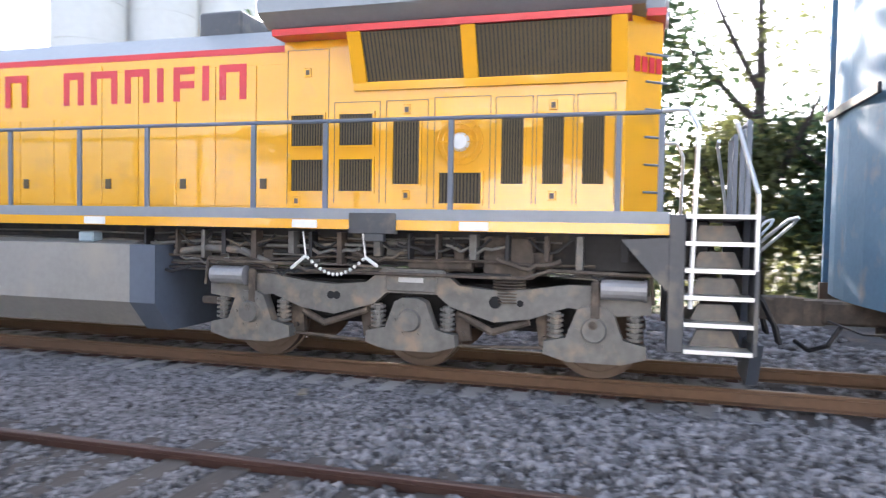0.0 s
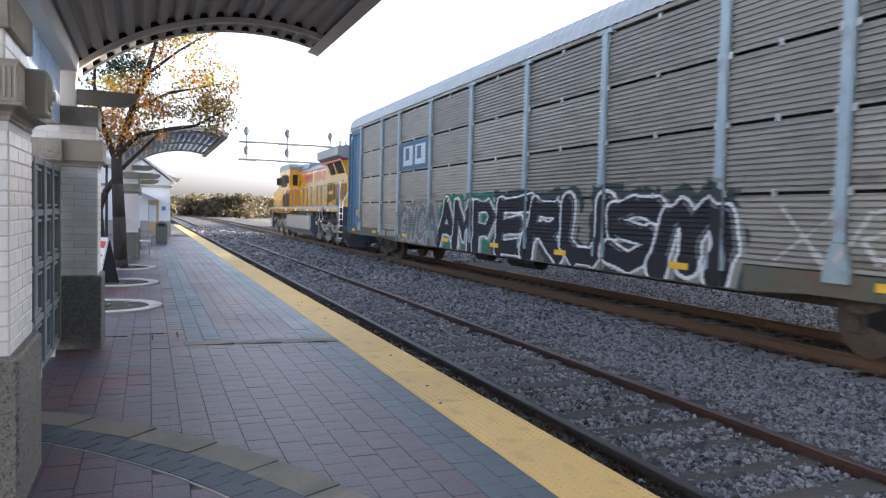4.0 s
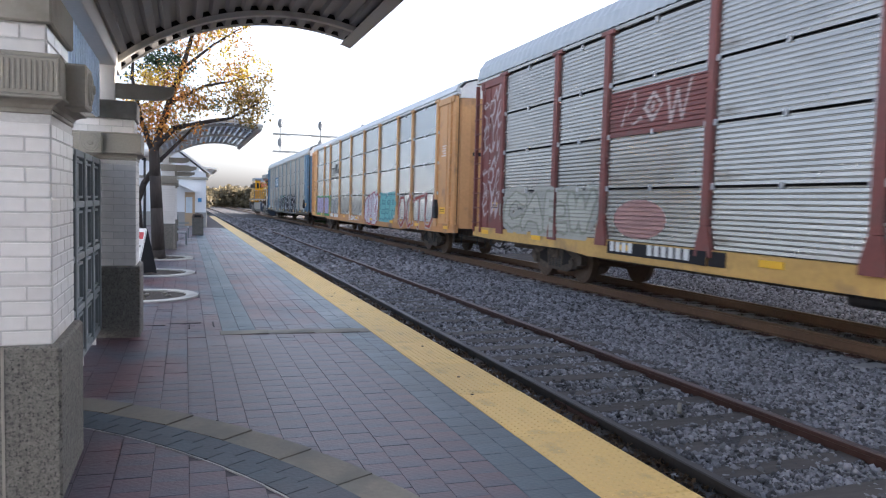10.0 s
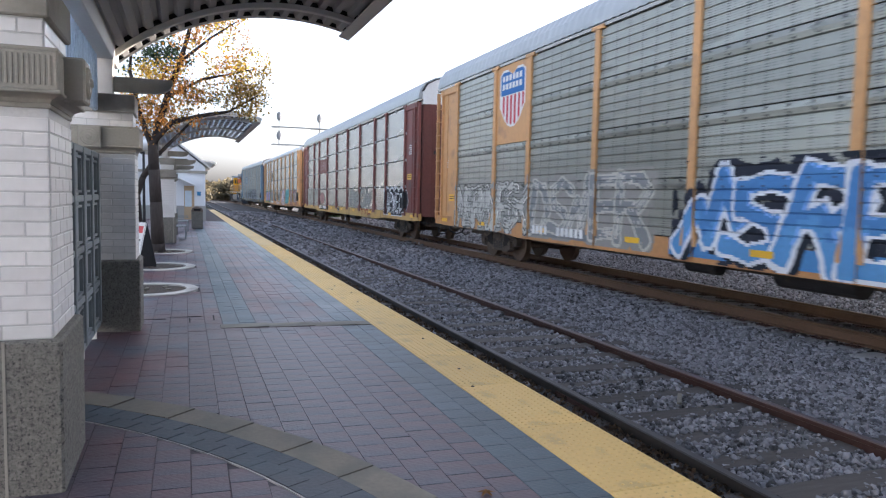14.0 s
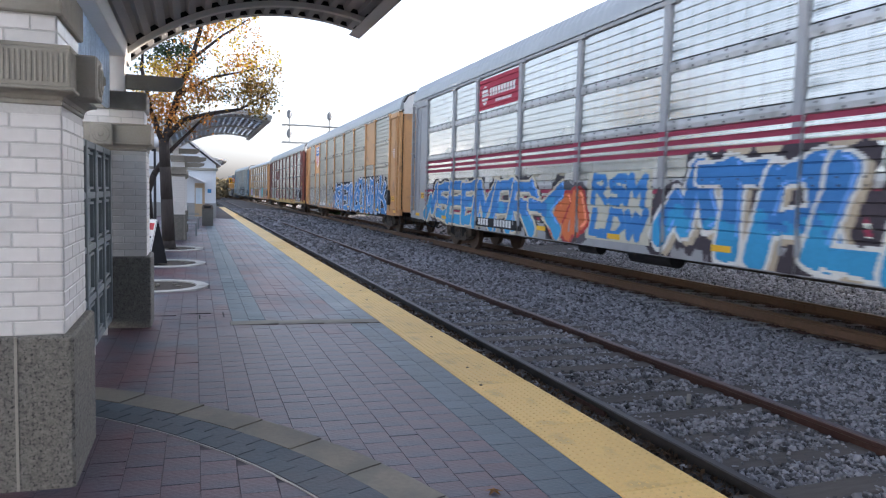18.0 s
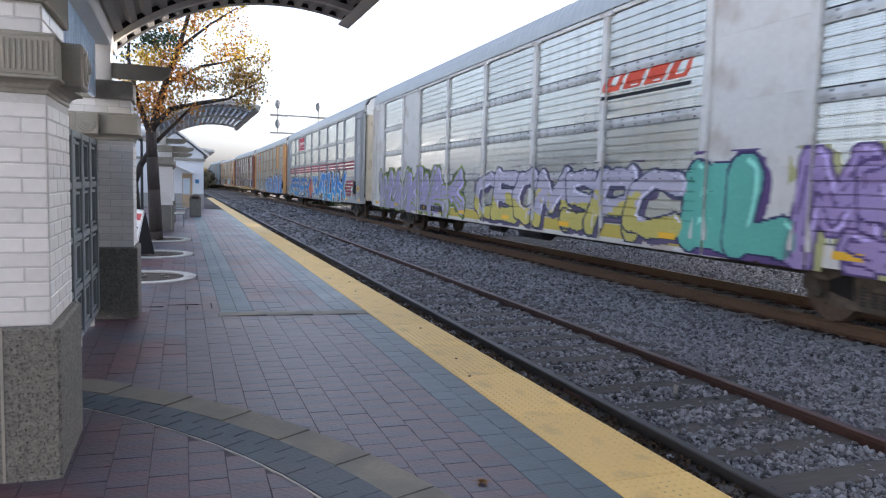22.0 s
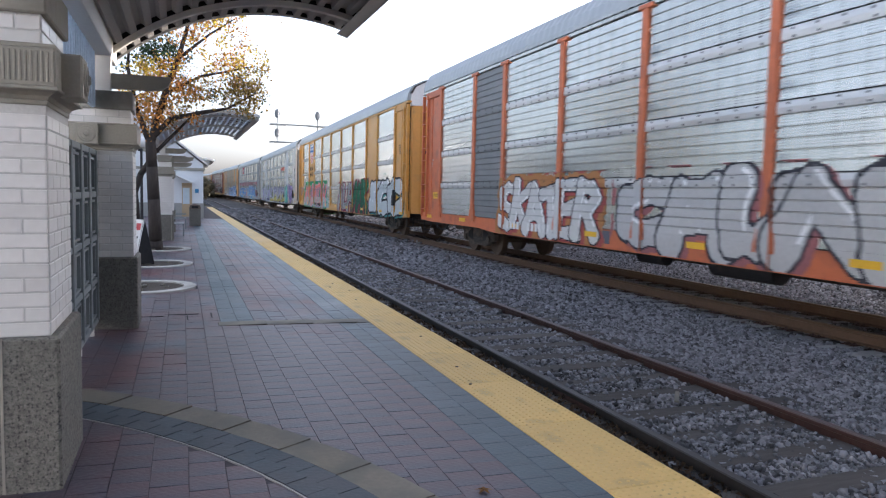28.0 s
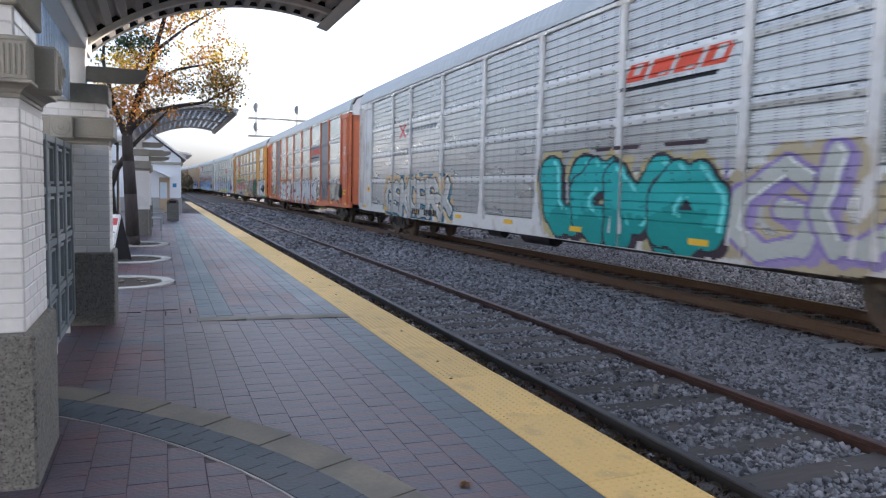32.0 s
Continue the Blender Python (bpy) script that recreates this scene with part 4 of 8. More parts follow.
GALV = steel("weathered_galvanised_panel", (0.39, 0.375, 0.345), rough=0.26, metal=0.85, var=0.2, scale=3, coarse=0.9, bump=0.05, rnd=0.10, stretch=(1, 0.35, 1.6), stain=(0.2, 0.17, 0.14), amount=0.22)
GALV_BLUE = steel("grey_blue_galvanised_panel", (0.40, 0.42, 0.425), rough=0.25, metal=0.85, var=0.18, scale=3, coarse=0.9, bump=0.05, rnd=0.10, stretch=(1, 0.35, 1.6), stain=(0.22, 0.22, 0.21), amount=0.2)
BRIGHT = steel("bright_galvanised_panel", (0.72, 0.72, 0.68), rough=0.25, metal=0.9, holes=0.6, var=0.12, scale=3, coarse=0.8, bump=0.04, rnd=0.08, stretch=(1, 0.35, 1.6), stain=(0.36, 0.37, 0.36), amount=0.25)
PALE = steel("pale_grey_panel", (0.60, 0.605, 0.57), rough=0.26, metal=0.85, holes=0.7, var=0.12, scale=3, coarse=0.8, bump=0.04, rnd=0.10, stretch=(1, 0.35, 1.6), stain=(0.30, 0.31, 0.31), amount=0.25)
DULL = steel("dull_grey_perforated_panel", (0.43, 0.43, 0.42), rough=0.3, metal=0.7, var=0.15, scale=3, coarse=0.8, bump=0.04, rnd=0.10, stretch=(1, 0.35, 1.6), stain=(0.25, 0.245, 0.235), amount=0.25, holes=0.8)
BANDG = steel("grey_flat_band", (0.52, 0.53, 0.53), rough=0.4, metal=0.6, var=0.15, scale=3, coarse=0.8, stain=(0.28, 0.28, 0.27), amount=0.3)
BANDW = steel("bright_flat_band", (0.62, 0.62, 0.61), rough=0.35, metal=0.5, var=0.1, scale=3, coarse=0.8)
DARKP = steel("dull_dark_panel", (0.22, 0.23, 0.235), rough=0.6, metal=0.35, var=0.15, scale=3, coarse=0.8, rnd=0.08)
ROOF = steel("galvanised_roof", (0.42, 0.44, 0.445), rough=0.45, metal=0.5, var=0.1, scale=2, coarse=0.4, bump=0.03)
ROOF_W = steel("pale_roof", (0.62, 0.63, 0.63), rough=0.5, metal=0.3, var=0.1, scale=2, coarse=0.4, bump=0.03)
BLUE = steel("faded_blue_paint", (0.10, 0.185, 0.28), spec=0.25, rough=0.7, var=0.12, coarse=0.9, stain=(0.24, 0.24, 0.24), amount=0.16)
BLUEGREY = steel("faded_blue_grey_paint", (0.30, 0.38, 0.42), rough=0.5, var=0.12, coarse=0.9, stain=(0.17, 0.13, 0.10), amount=0.2)
OLIVE = steel("grimy_olive_sill", (0.10, 0.10, 0.075), rough=0.75, var=0.25, coarse=0.7, stain=(0.14, 0.09, 0.06), amount=0.35)
TAN = steel("faded_tan_orange_paint", (0.58, 0.32, 0.13), rough=0.55, var=0.12, coarse=0.9, stain=(0.36, 0.21, 0.11), amount=0.2)
TANSILL = steel("grimy_tan_sill", (0.50, 0.25, 0.09), rough=0.65, var=0.18, coarse=0.7, stain=(0.22, 0.14, 0.09), amount=0.3)
MAROON = steel("faded_maroon_paint", (0.19, 0.062, 0.052), rough=0.6, var=0.18, coarse=0.9, stain=(0.13, 0.07, 0.06), amount=0.25)
# the maroon again, darkened by the shadow between two cars
MAROON_SHADE = steel("shade_dark_maroon_door", (0.13, 0.042, 0.033), rough=0.7, var=0.18, coarse=0.9)
YSILL = steel("dull_yellow_sill", (0.52, 0.33, 0.10), rough=0.65, var=0.18, coarse=0.7, stain=(0.25, 0.17, 0.09), amount=0.3)
GREYEND = steel("grey_end_paint", (0.33, 0.34, 0.35), rough=0.5, var=0.08, coarse=0.7, stain=(0.30, 0.29, 0.28), amount=0.25)
WHITEEND = steel("off_white_end_paint", (0.62, 0.61, 0.58), rough=0.5, var=0.1, coarse=0.7, stain=(0.42, 0.38, 0.33), amount=0.3)
CREAM_END = steel("cream_end_door_paint", (0.56, 0.50, 0.38), rough=0.5, var=0.1, coarse=0.7, stain=(0.38, 0.31, 0.22), amount=0.3)
GOLD = steel("golden_yellow_paint", (0.60, 0.30, 0.055), rough=0.45, var=0.1, coarse=0.8, stain=(0.42, 0.24, 0.07), amount=0.22)
ORANGE = steel("oxide_orange_paint", (0.56, 0.15, 0.055), rough=0.5, var=0.14, coarse=0.9, stain=(0.33, 0.10, 0.05), amount=0.25)

SPECS = [
    dict(label="weathered grey enclosed car with blue end plates and posts", style="fine", panel=GALV_BROWN, end=BLUE, post=BLUEGREY, sill=OLIVE, rail=GALV_BROWN, roof=ROOF, top=5.22, mark=paint_mat((0.36, 0.36, 0.33)), mark_at=(4.7, 5.65), sill_label="grimy olive side sill", end_label="faded blue steel end", rise=0.85, seed=1),
    dict(label="grey ribbed enclosed car with tan orange posts and ends", style="fine", panel=GALV_BLUE, end=TAN, post=TAN, sill=TANSILL, rail=ROOF_W, roof=ROOF_W, top=5.22, mark=M["white_paint"], sill_label="tan orange side sill", end_label="tan orange steel end", rise=0.6, seed=2),
    dict(label="grey ribbed enclosed car with faded maroon posts and ends", style="fine", panel=GALV, end=MAROON, post=MAROON, sill=YSILL, rail=GALV, roof=ROOF, top=5.22, mark=M["white_paint"], door=MAROON_SHADE, placard=2.5, sill_label="dull yellow side sill", end_label="faded maroon steel end", seed=3),
    dict(label="dark grey enclosed car with tan posts and a painted shield", style="coarse", panel=GALV_DARK, end=TAN, post=TAN, sill=TANSILL, rail=GALV, roof=ROOF, top=5.22, mark=M["white_paint"], sill_label="tan orange side sill", end_label="tan steel end", narrow=TAN, flat_from=(2, 2), band=GALV_DARK, seed=4),
    dict(label="pale enclosed car with grey posts and dark red stripes", style="coarse", panel=BRIGHT, end=GREYEND, post=GREYEND, sill=GREYEND, rail=GREYEND, roof=ROOF, top=5.22, mark=M["white_paint"], sill_label="pale grey side sill", end_label="grey steel end", band=BANDG, door=CREAM_END, seed=5),
    dict(label="pale silver enclosed car with white posts and lilac graffiti", style="coarse", panel=PALE, end=WHITEEND, post=WHITEEND, sill=WHITEEND, rail=WHITEEND, roof=ROOF, top=5.22, mark=M["black_paint"], sill_label="off-white side sill", end_label="off-white steel end", narrow=WHITEEND, band=BANDG, door=DOOR_GREY, ribbed_door=True, seed=6),
    dict(label="bright silver enclosed car with golden yellow posts and ends", style="coarse", panel=BRIGHT, end=GOLD, post=GOLD, sill=GOLD, rail=GOLD, roof=ROOF, top=5.22, mark=M["black_paint"], sill_label="golden yellow side sill", end_label="golden yellow steel end", narrow=GOLD, flat_from=(1, 0), band=BANDG, seed=7),
    dict(label="silver enclosed car with oxide orange posts and ends", style="coarse", panel=PALE, end=ORANGE, post=ORANGE, sill=ORANGE, rail=PALE, roof=ROOF, top=5.22, mark=M["white_paint"], sill_label="oxide orange side sill", end_label="oxide orange steel end", dark_bays=DARKP, band=BANDW, seed=8),
    dict(label="grey enclosed car with white posts and turquoise graffiti", style="coarse", panel=DULL, end=WHITEEND, post=WHITEEND, sill=WHITEEND, rail=WHITEEND, roof=ROOF, top=5.22, mark=M["black_paint"], sill_label="off-white side sill", end_label="off-white steel end", band=BANDW, plain_narrow=True, seed=9),
]
CARS = [autorack(s) for s in SPECS]
FRONT0 = [-2.7, -33.6, -64.05, -94.9, -125.52, -156.22, -187.0, -217.7, -248.33]

BLK, WHT = (0.03, 0.03, 0.035), (0.68, 0.69, 0.70)


def bars(n, lean=0.0, duty=0.72):
    return lambda U, V: ((U * n + lean * V) % 1 < duty) & (U > 0.01) & (U < 0.99)


def letter_bars(seed, n, lean=0.15):
    """A row of plain slanted blocks with a notch in each, in place of lettering."""
    rng = random.Random(seed)
    notch = [(rng.uniform(0.3, 0.6), rng.uniform(0.25, 0.6), rng.random() < 0.5) for _ in range(n)]

    def test(U, V):
        q = U * n * 0.98 - lean * (V - 0.5) * n * 0.15
        i = np.clip(np.floor(q).astype(int), 0, n - 1)
        f = q - i
        keep = (f > 0.06) & (f < 0.88)
        for k, (a, b, up) in enumerate(notch):
            hole = (i == k) & (f > a - 0.12) & (f < a + 0.2) & ((V > b) if up else (V < b)) & (V < 0.92) & (V > 0.08)
            keep &= ~hole
        return keep
    return test


def shield_test(U, V):
    half = np.where(V > 0.35, 0.46, 0.46 * np.sqrt(np.clip(V / 0.35, 0, 1)) * 0.9 + 0.02)
    return (np.abs(U - 0.5) < half) & (V < 0.97 - 0.06 * np.cos((U - 0.5) * 12))


def shield(car, d0, d1, z0, z1):
    patch(car, "shield_emblem", d0, d1, z0, z1, M["white_paint"], 0.004, "painted shield with a white rim", shield_test)
    zm = z0 + (z1 - z0) * 0.56
    patch(car, "shield_top", d0 + 0.07, d1 - 0.07, zm, z1 - 0.06, paint_mat((0.06, 0.17, 0.42)), 0.006, "blue field of the shield", lambda U, V: shield_test(U, 0.5 + V * 0.48))
    patch(car, "shield_stripes", d0 + 0.08, d1 - 0.08, z0 + 0.06, zm - 0.02, paint_mat((0.5, 0.07, 0.09)), 0.006, "red stripes of the shield", lambda U, V: shield_test(U, V * 0.55 + 0.02) & ((U * 6.5 + 0.25) % 1 < 0.5))
    for k, (a, b) in enumerate(((0.66, 0.76), (0.80, 0.9))):
        patch(car, "shield_lettering", d0 + 0.22, d1 - 0.22, z0 + (z1 - z0) * a, z0 + (z1 - z0) * b, M["white_paint"], 0.008, "white bars on the blue field", bars(6))


def painted_words(car, lines, d, z, size, material, x=-1.61):
    """Words on the flat panel, centred d metres behind the front end; the first line stands at z."""
    for k, word in enumerate(lines):
        cu = bpy.data.curves.new("slogan_word", "FONT")
        cu.body, cu.size, cu.align_x, cu.extrude = word, size, "CENTER", 0.002
        tmp = bpy.data.objects.new("slogan_word", cu)
        me = bpy.data.meshes.new_from_object(tmp)
        bpy.data.objects.remove(tmp)
        bpy.data.curves.remove(cu)
        me.materials.clear()
        me.materials.append(material)
        o = new("slogan_word", me)
        o.parent = car["ob"]
        o.matrix_basis = pose(x, CAR_LEN / 2 - d, z - k * size * 1.12, 90, 0, -90)
        tagged(o, "painted word")


def paint_cars():
    c1, c2, c3, c4, c5, c6, c7, c8, c9 = CARS
    # first car
    patch(c1, "sign_panel", 6.95, 9.78, 3.2, 4.14, BLUE, 0.003, "faded blue sign panel")
    patch(c1, "sign_lettering", 7.2, 9.5, 3.34, 4.0, paint_mat((0.62, 0.66, 0.68)), 0.006, "pale blocks on the sign", letter_bars(4, 2, 0))
    graffiti(c1, 6.9, 10.7, 0.86, 2.0, ["gee", "zig", "hook", "peak"], 0.12, (0.16, 0.17, 0.18), (0.34, 0.33, 0.30), (0.22, 0.21, 0.18), seed=11, drop=(0.25, 0.245, 0.22))
    graffiti(c1, 10.6, 14.6, 0.8, 2.12, ["peak", "em", "bowl"], 0.16, BLK, WHT, (0.05, 0.16, 0.11), o=0.045, seed=12, sharp=0.7, drop=(0.28, 0.28, 0.26), lean=0.0)
    graffiti(c1, 14.5, 22.4, 0.8, 2.15, ["comb", "kick", "cup", "snake", "arches"], 0.19, BLK, WHT, (0.05, 0.06, 0.06), o=0.05, seed=13, sharp=0.25, drop=(0.24, 0.24, 0.22), lap=1.12)
    graffiti(c1, 2.2, 4.5, 1.2, 1.9, ["loop", "zig"], 0.02, (0.35, 0.33, 0.31), seed=14)
    graffiti(c1, 23, 27, 1.2, 1.95, ["cross", "loop", "zig", "comb"], 0.03, (0.48, 0.47, 0.45), seed=15)
    # second car
    patch(c2, "graffiti_border", 1.95, 7.05, 0.92, 2.16, paint_mat((0.10, 0.30, 0.12)), 0.002, "green sprayed border")
    patch(c2, "graffiti_field", 2.15, 6.6, 1.08, 2.04, paint_mat((0.42, 0.36, 0.52)), 0.004, "lilac sprayed field")
    graffiti(c2, 2.2, 6.4, 1.1, 2.0, ["flag", "comb", "kick", "bowl", "comb", "lid", "snake", "gate"], 0.075, (0.46, 0.40, 0.56), (0.06, 0.06, 0.08), (0.13, 0.12, 0.15), o=0.02, seed=21, sharp=0.8, halo_w=0.06)
    graffiti(c2, 2.2, 6.4, 1.15, 1.5, ["zig", "lid", "em", "gate", "zig", "gee"], 0.045, (0.44, 0.38, 0.54), (0.07, 0.07, 0.09), None, o=0.018, seed=210, sharp=0.8)
    patch(c2, "emblem_bars", 7.25, 8.3, 3.35, 3.85, M["black_paint"], 0.003, "dark slanted bars of an emblem", lambda U, V: ((V * 4) % 1 < 0.5) & (U > 0.25 - 0.2 * V))
    patch(c2, "emblem", 8.35, 9.75, 3.45, 3.98, M["black_paint"], 0.003, "dark slanted blocks of an emblem", letter_bars(7, 2, 0.6))
    patch(c2, "emblem_line", 7.2, 9.75, 3.14, 3.26, M["black_paint"], 0.003, "thin row of dark bars", bars(15))
    graffiti(c2, 7.2, 9.7, 1.15, 1.95, ["snake", "bar", "cup"], 0.09, (0.38, 0.38, 0.37), (0.27, 0.27, 0.27), seed=22)
    graffiti(c2, 10.3, 12.6, 1.25, 2.0, ["arches", "comb", "zig", "hook", "kick"], 0.018, BLK, seed=23)
    graffiti(c2, 13.3, 15.6, 1.2, 1.9, ["loop", "spike", "loop"], 0.03, (0.13, 0.13, 0.14), seed=24)
    graffiti(c2, 12.6, 15.0, 0.86, 1.1, ["kick", "ring", "peak", "hook", "arches"], 0.03, WHT, seed=25)
    graffiti(c2, 16.3, 18.9, 0.82, 2.1, ["hook", "arches", "cup"], 0.27, (0.60, 0.57, 0.60), (0.34, 0.07, 0.11), None, o=0.05, seed=26, sharp=0.0, lap=1.3, line=(0.42, 0.16, 0.2))
    graffiti(c2, 19.2, 21.9, 1.1, 2.05, ["comb", "snake", "bowl"], 0.10, (0.22, 0.50, 0.50), (0.12, 0.3, 0.32), (0.20, 0.42, 0.43), seed=27)
    graffiti(c2, 22.1, 26.8, 0.85, 2.1, ["ring", "hook", "roof", "cup"], 0.05, (0.33, 0.09, 0.08), (0.45, 0.42, 0.4), seed=28)
    graffiti(c2, 0.6, 1.6, 2.5, 3.2, ["ring", "peak"], 0.02, BLK, seed=29)
    # third car
    patch(c3, "sign_panel", 7.0, 9.75, 3.14, 4.02, MAROON, 0.003, "faded maroon sign panel")
    graffiti(c3, 7.3, 9.4, 3.25, 3.95, ["loop", "eye", "zig"], 0.03, (0.5, 0.42, 0.4), seed=31)
    for k in range(6):
        graffiti(c3, 0.42, 1.86, 1.35 + 0.62 * k, 2.15 + 0.62 * k, (["loop", "zig"], ["snake", "kick", "loop"], ["hook", "spike"])[k % 3], 0.022, (0.48, 0.42, 0.42), (0.30, 0.20, 0.19), seed=320 + k, o=0.02, lean=0.3)
    graffiti(c3, 2.1, 6.6, 1.2, 2.05, ["hook", "peak", "comb", "zig"], 0.10, (0.42, 0.42, 0.37), (0.26, 0.27, 0.22), (0.36, 0.36, 0.32), seed=34)
    patch(c3, "graffiti_field", 7.2, 8.9, 1.16, 1.95, paint_mat((0.36, 0.22, 0.2)), 0.003, "faded pink patch", lambda U, V: ((U - .5) ** 2 + (V - .5) ** 2) < 0.22)
    graffiti(c3, 16.5, 21.5, 1.2, 2.0, ["arches", "snake", "ring", "zig"], 0.09, (0.37, 0.36, 0.32), (0.27, 0.26, 0.23), seed=35)
    graffiti(c3, 24.15, 26.65, 1.12, 1.9, ["peak", "bowl", "zig", "comb", "ring"], 0.035, (0.72, 0.73, 0.74), None, None, seed=36, sharp=0.7)
    graffiti(c3, 24.3, 26.5, 1.02, 1.3, ["zig", "hook", "em", "zig", "gee", "kick"], 0.022, (0.6, 0.61, 0.62), None, None, seed=37, sharp=0.7)
    graffiti(c3, 26.8, 27.45, 1.2, 1.95, ["dee"], 0.16, (0.03, 0.03, 0.035), (0.62, 0.62, 0.62), None, seed=38, o=0.03)
    patch(c3, "graffiti_field", 24.05, 26.62, 0.98, 2.12, paint_mat((0.025, 0.03, 0.035)), 0.003, "black sprayed block", lambda U, V: V < 0.80 + 0.15 * np.abs(np.sin(U * 12)))
    patch(c3, "graffiti_border", 23.98, 26.69, 0.94, 2.18, paint_mat((0.70, 0.71, 0.72)), 0.0015, "white sprayed rim", lambda U, V: V < 0.84 + 0.15 * np.abs(np.sin(U * 12)))
    patch(c3, "name_board", 7.1, 10.4, 0.86, 1.1, M["black_paint"], 0.004, "dark board")
    patch(c3, "mark_square", 13.25, 13.85, 0.86, 1.11, M["black_paint"], 0.004, "small black square")
    painted_words(c3, ("R1",), 13.55, 0.89, 0.27, M["white_paint"], -1.621)
    graffiti(c3, 19.3, 21.5, 0.84, 1.12, ["roof", "roof", "cross"], 0.035, (0.30, 0.08, 0.05), seed=37)
    # fourth car
    shield(c4, 5.0, 6.65, 3.6, 5.1)
    graffiti(c4, 2.0, 6.9, 0.9, 2.1, ["em", "comb", "kick", "zig", "gate", "lid", "snake", "barb"], 0.12, (0.50, 0.50, 0.46), (0.12, 0.12, 0.11), (0.32, 0.32, 0.29), o=0.03, seed=41, sharp=0.5, lap=1.5, halo_w=0.06, line=(0.16, 0.16, 0.15))
    graffiti(c4, 7.0, 11.8, 0.95, 2.2, ["dee", "snake", "spike", "comb", "kick"], 0.09, (0.24, 0.25, 0.25), (0.52, 0.50, 0.44), (0.30, 0.29, 0.26), o=0.05, seed=42, lap=1.2, line=(0.55, 0.53, 0.48))
    patch(c4, "name_board", 7.0, 9.7, 0.86, 1.1, DARKP, 0.003, "dark grey board")
    graffiti(c4, 12.6, 20.6, 0.82, 2.25, ["spike", "snake", "kick", "comb", "tee", "zig", "gee"], 0.13, (0.09, 0.23, 0.50), (0.72, 0.75, 0.80), (0.03, 0.035, 0.05), o=0.06, halo_w=0.16, seed=43, lean=0.2, sharp=0.55, lap=1.35, fill2=(0.12, 0.30, 0.58), drop=(0.02, 0.025, 0.035))
    graffiti(c4, 20.3, 26.4, 0.82, 2.45, ["ring", "spike", "em", "kick", "zig", "barb"], 0.13, (0.10, 0.25, 0.52), (0.72, 0.75, 0.80), (0.03, 0.035, 0.05), o=0.06, halo_w=0.16, seed=44, lean=-0.15, sharp=0.55, lap=1.35, fill2=(0.12, 0.30, 0.58), drop=(0.02, 0.025, 0.035))
    patch(c4, "sprayed_sill", 12.4, 26.6, 0.83, 1.12, paint_mat((0.09, 0.24, 0.50)), 0.0035, "blue sprayed sill")
    # fifth car
    patch(c5, "sign_panel", 6.95, 9.78, 4.27, 5.15, paint_mat((0.42, 0.06, 0.09)), 0.003, "dark red sign panel")
    patch(c5, "sign_emblem", 7.15, 7.65, 4.4, 4.95, M["white_paint"], 0.006, "white striped roundel", lambda U, V: ((U - .5) ** 2 + (V - .5) ** 2 < .24) & ((V * 4.5) % 1 < .65))
    patch(c5, "sign_lettering", 7.75, 9.55, 4.62, 4.86, M["white_paint"], 0.006, "row of white bars", bars(9))
    patch(c5, "sign_lettering_small", 8.2, 9.3, 4.42, 4.5, M["white_paint"], 0.006, "row of small white bars", bars(12))
    for r, ks in ((0, (0, 1, 2, 3, 4)), (1, (0, 1, 2))):
        h, band = c5["row_h"], 0.17
        p = (h - band) / 5
        for k in ks:
            z = PANEL0 + r * c5["pitch"] + (k if r == 0 else 2 + k) * p + p * 0.28
            patch(c5, "painted_stripe", 1.95, 26.9, z, z + p * 0.55, paint_mat((0.30, 0.055, 0.09)), 0.001, "dark red painted rib")
    patch(c5, "reporting_board", 7.0, 10.2, 0.86, 1.12, M["black_paint"], 0.008, "dark board with pale bars")
    CREAM, ROYAL = (0.62, 0.56, 0.42), (0.07, 0.22, 0.52)
    graffiti(c5, 1.9, 12.2, 0.82, 2.15, ["spike", "snake", "comb", "comb", "em", "lid", "kick", "barb"], 0.16, ROYAL, CREAM, (0.06, 0.055, 0.06), fill2=(0.08, 0.32, 0.58), o=0.06, halo_w=0.12, seed=51, lean=0.15, sharp=0.5, lap=1.3, drop=(0.40, 0.36, 0.27))
    graffiti(c5, 11.8, 13.4, 0.82, 1.9, ["spike", "spike"], 0.2, (0.62, 0.18, 0.07), (0.40, 0.06, 0.06), (0.10, 0.10, 0.11), seed=52)
    patch(c5, "graffiti_field", 13.4, 15.7, 0.9, 2.3, paint_mat((0.55, 0.53, 0.42)), 0.004, "cream sprayed block")
    graffiti(c5, 13.5, 15.6, 1.62, 2.25, ["kick", "snake", "em"], 0.075, ROYAL, (0.10, 0.28, 0.52), o=0.015, seed=53, sharp=0.6, wild=0.5)
    graffiti(c5, 13.5, 15.6, 0.95, 1.55, ["step", "dee", "zig"], 0.075, ROYAL, (0.10, 0.28, 0.52), o=0.015, seed=54, sharp=0.6, wild=0.5)
    graffiti(c5, 15.8, 24.5, 0.82, 2.35, ["spike", "tee", "lid", "step", "kay", "peak", "barb"], 0.18, ROYAL, (0.72, 0.72, 0.68), (0.07, 0.06, 0.07), fill2=(0.07, 0.33, 0.60), o=0.06, seed=55, lean=0.1, sharp=0.55, lap=1.3, drop=(0.50, 0.42, 0.30))
    graffiti(c5, 26.0, 26.8, 1.2, 1.6, ["snake", "zig"], 0.03, WHT, seed=56)
    # sixth car
    LILAC, LIME = (0.38, 0.34, 0.52), (0.24, 0.33, 0.05)
    patch(c6, "sprayed_sill", 9.2, 24.0, 0.84, 1.1, paint_mat((0.52, 0.42, 0.10)), 0.002, "yellow sprayed sill")
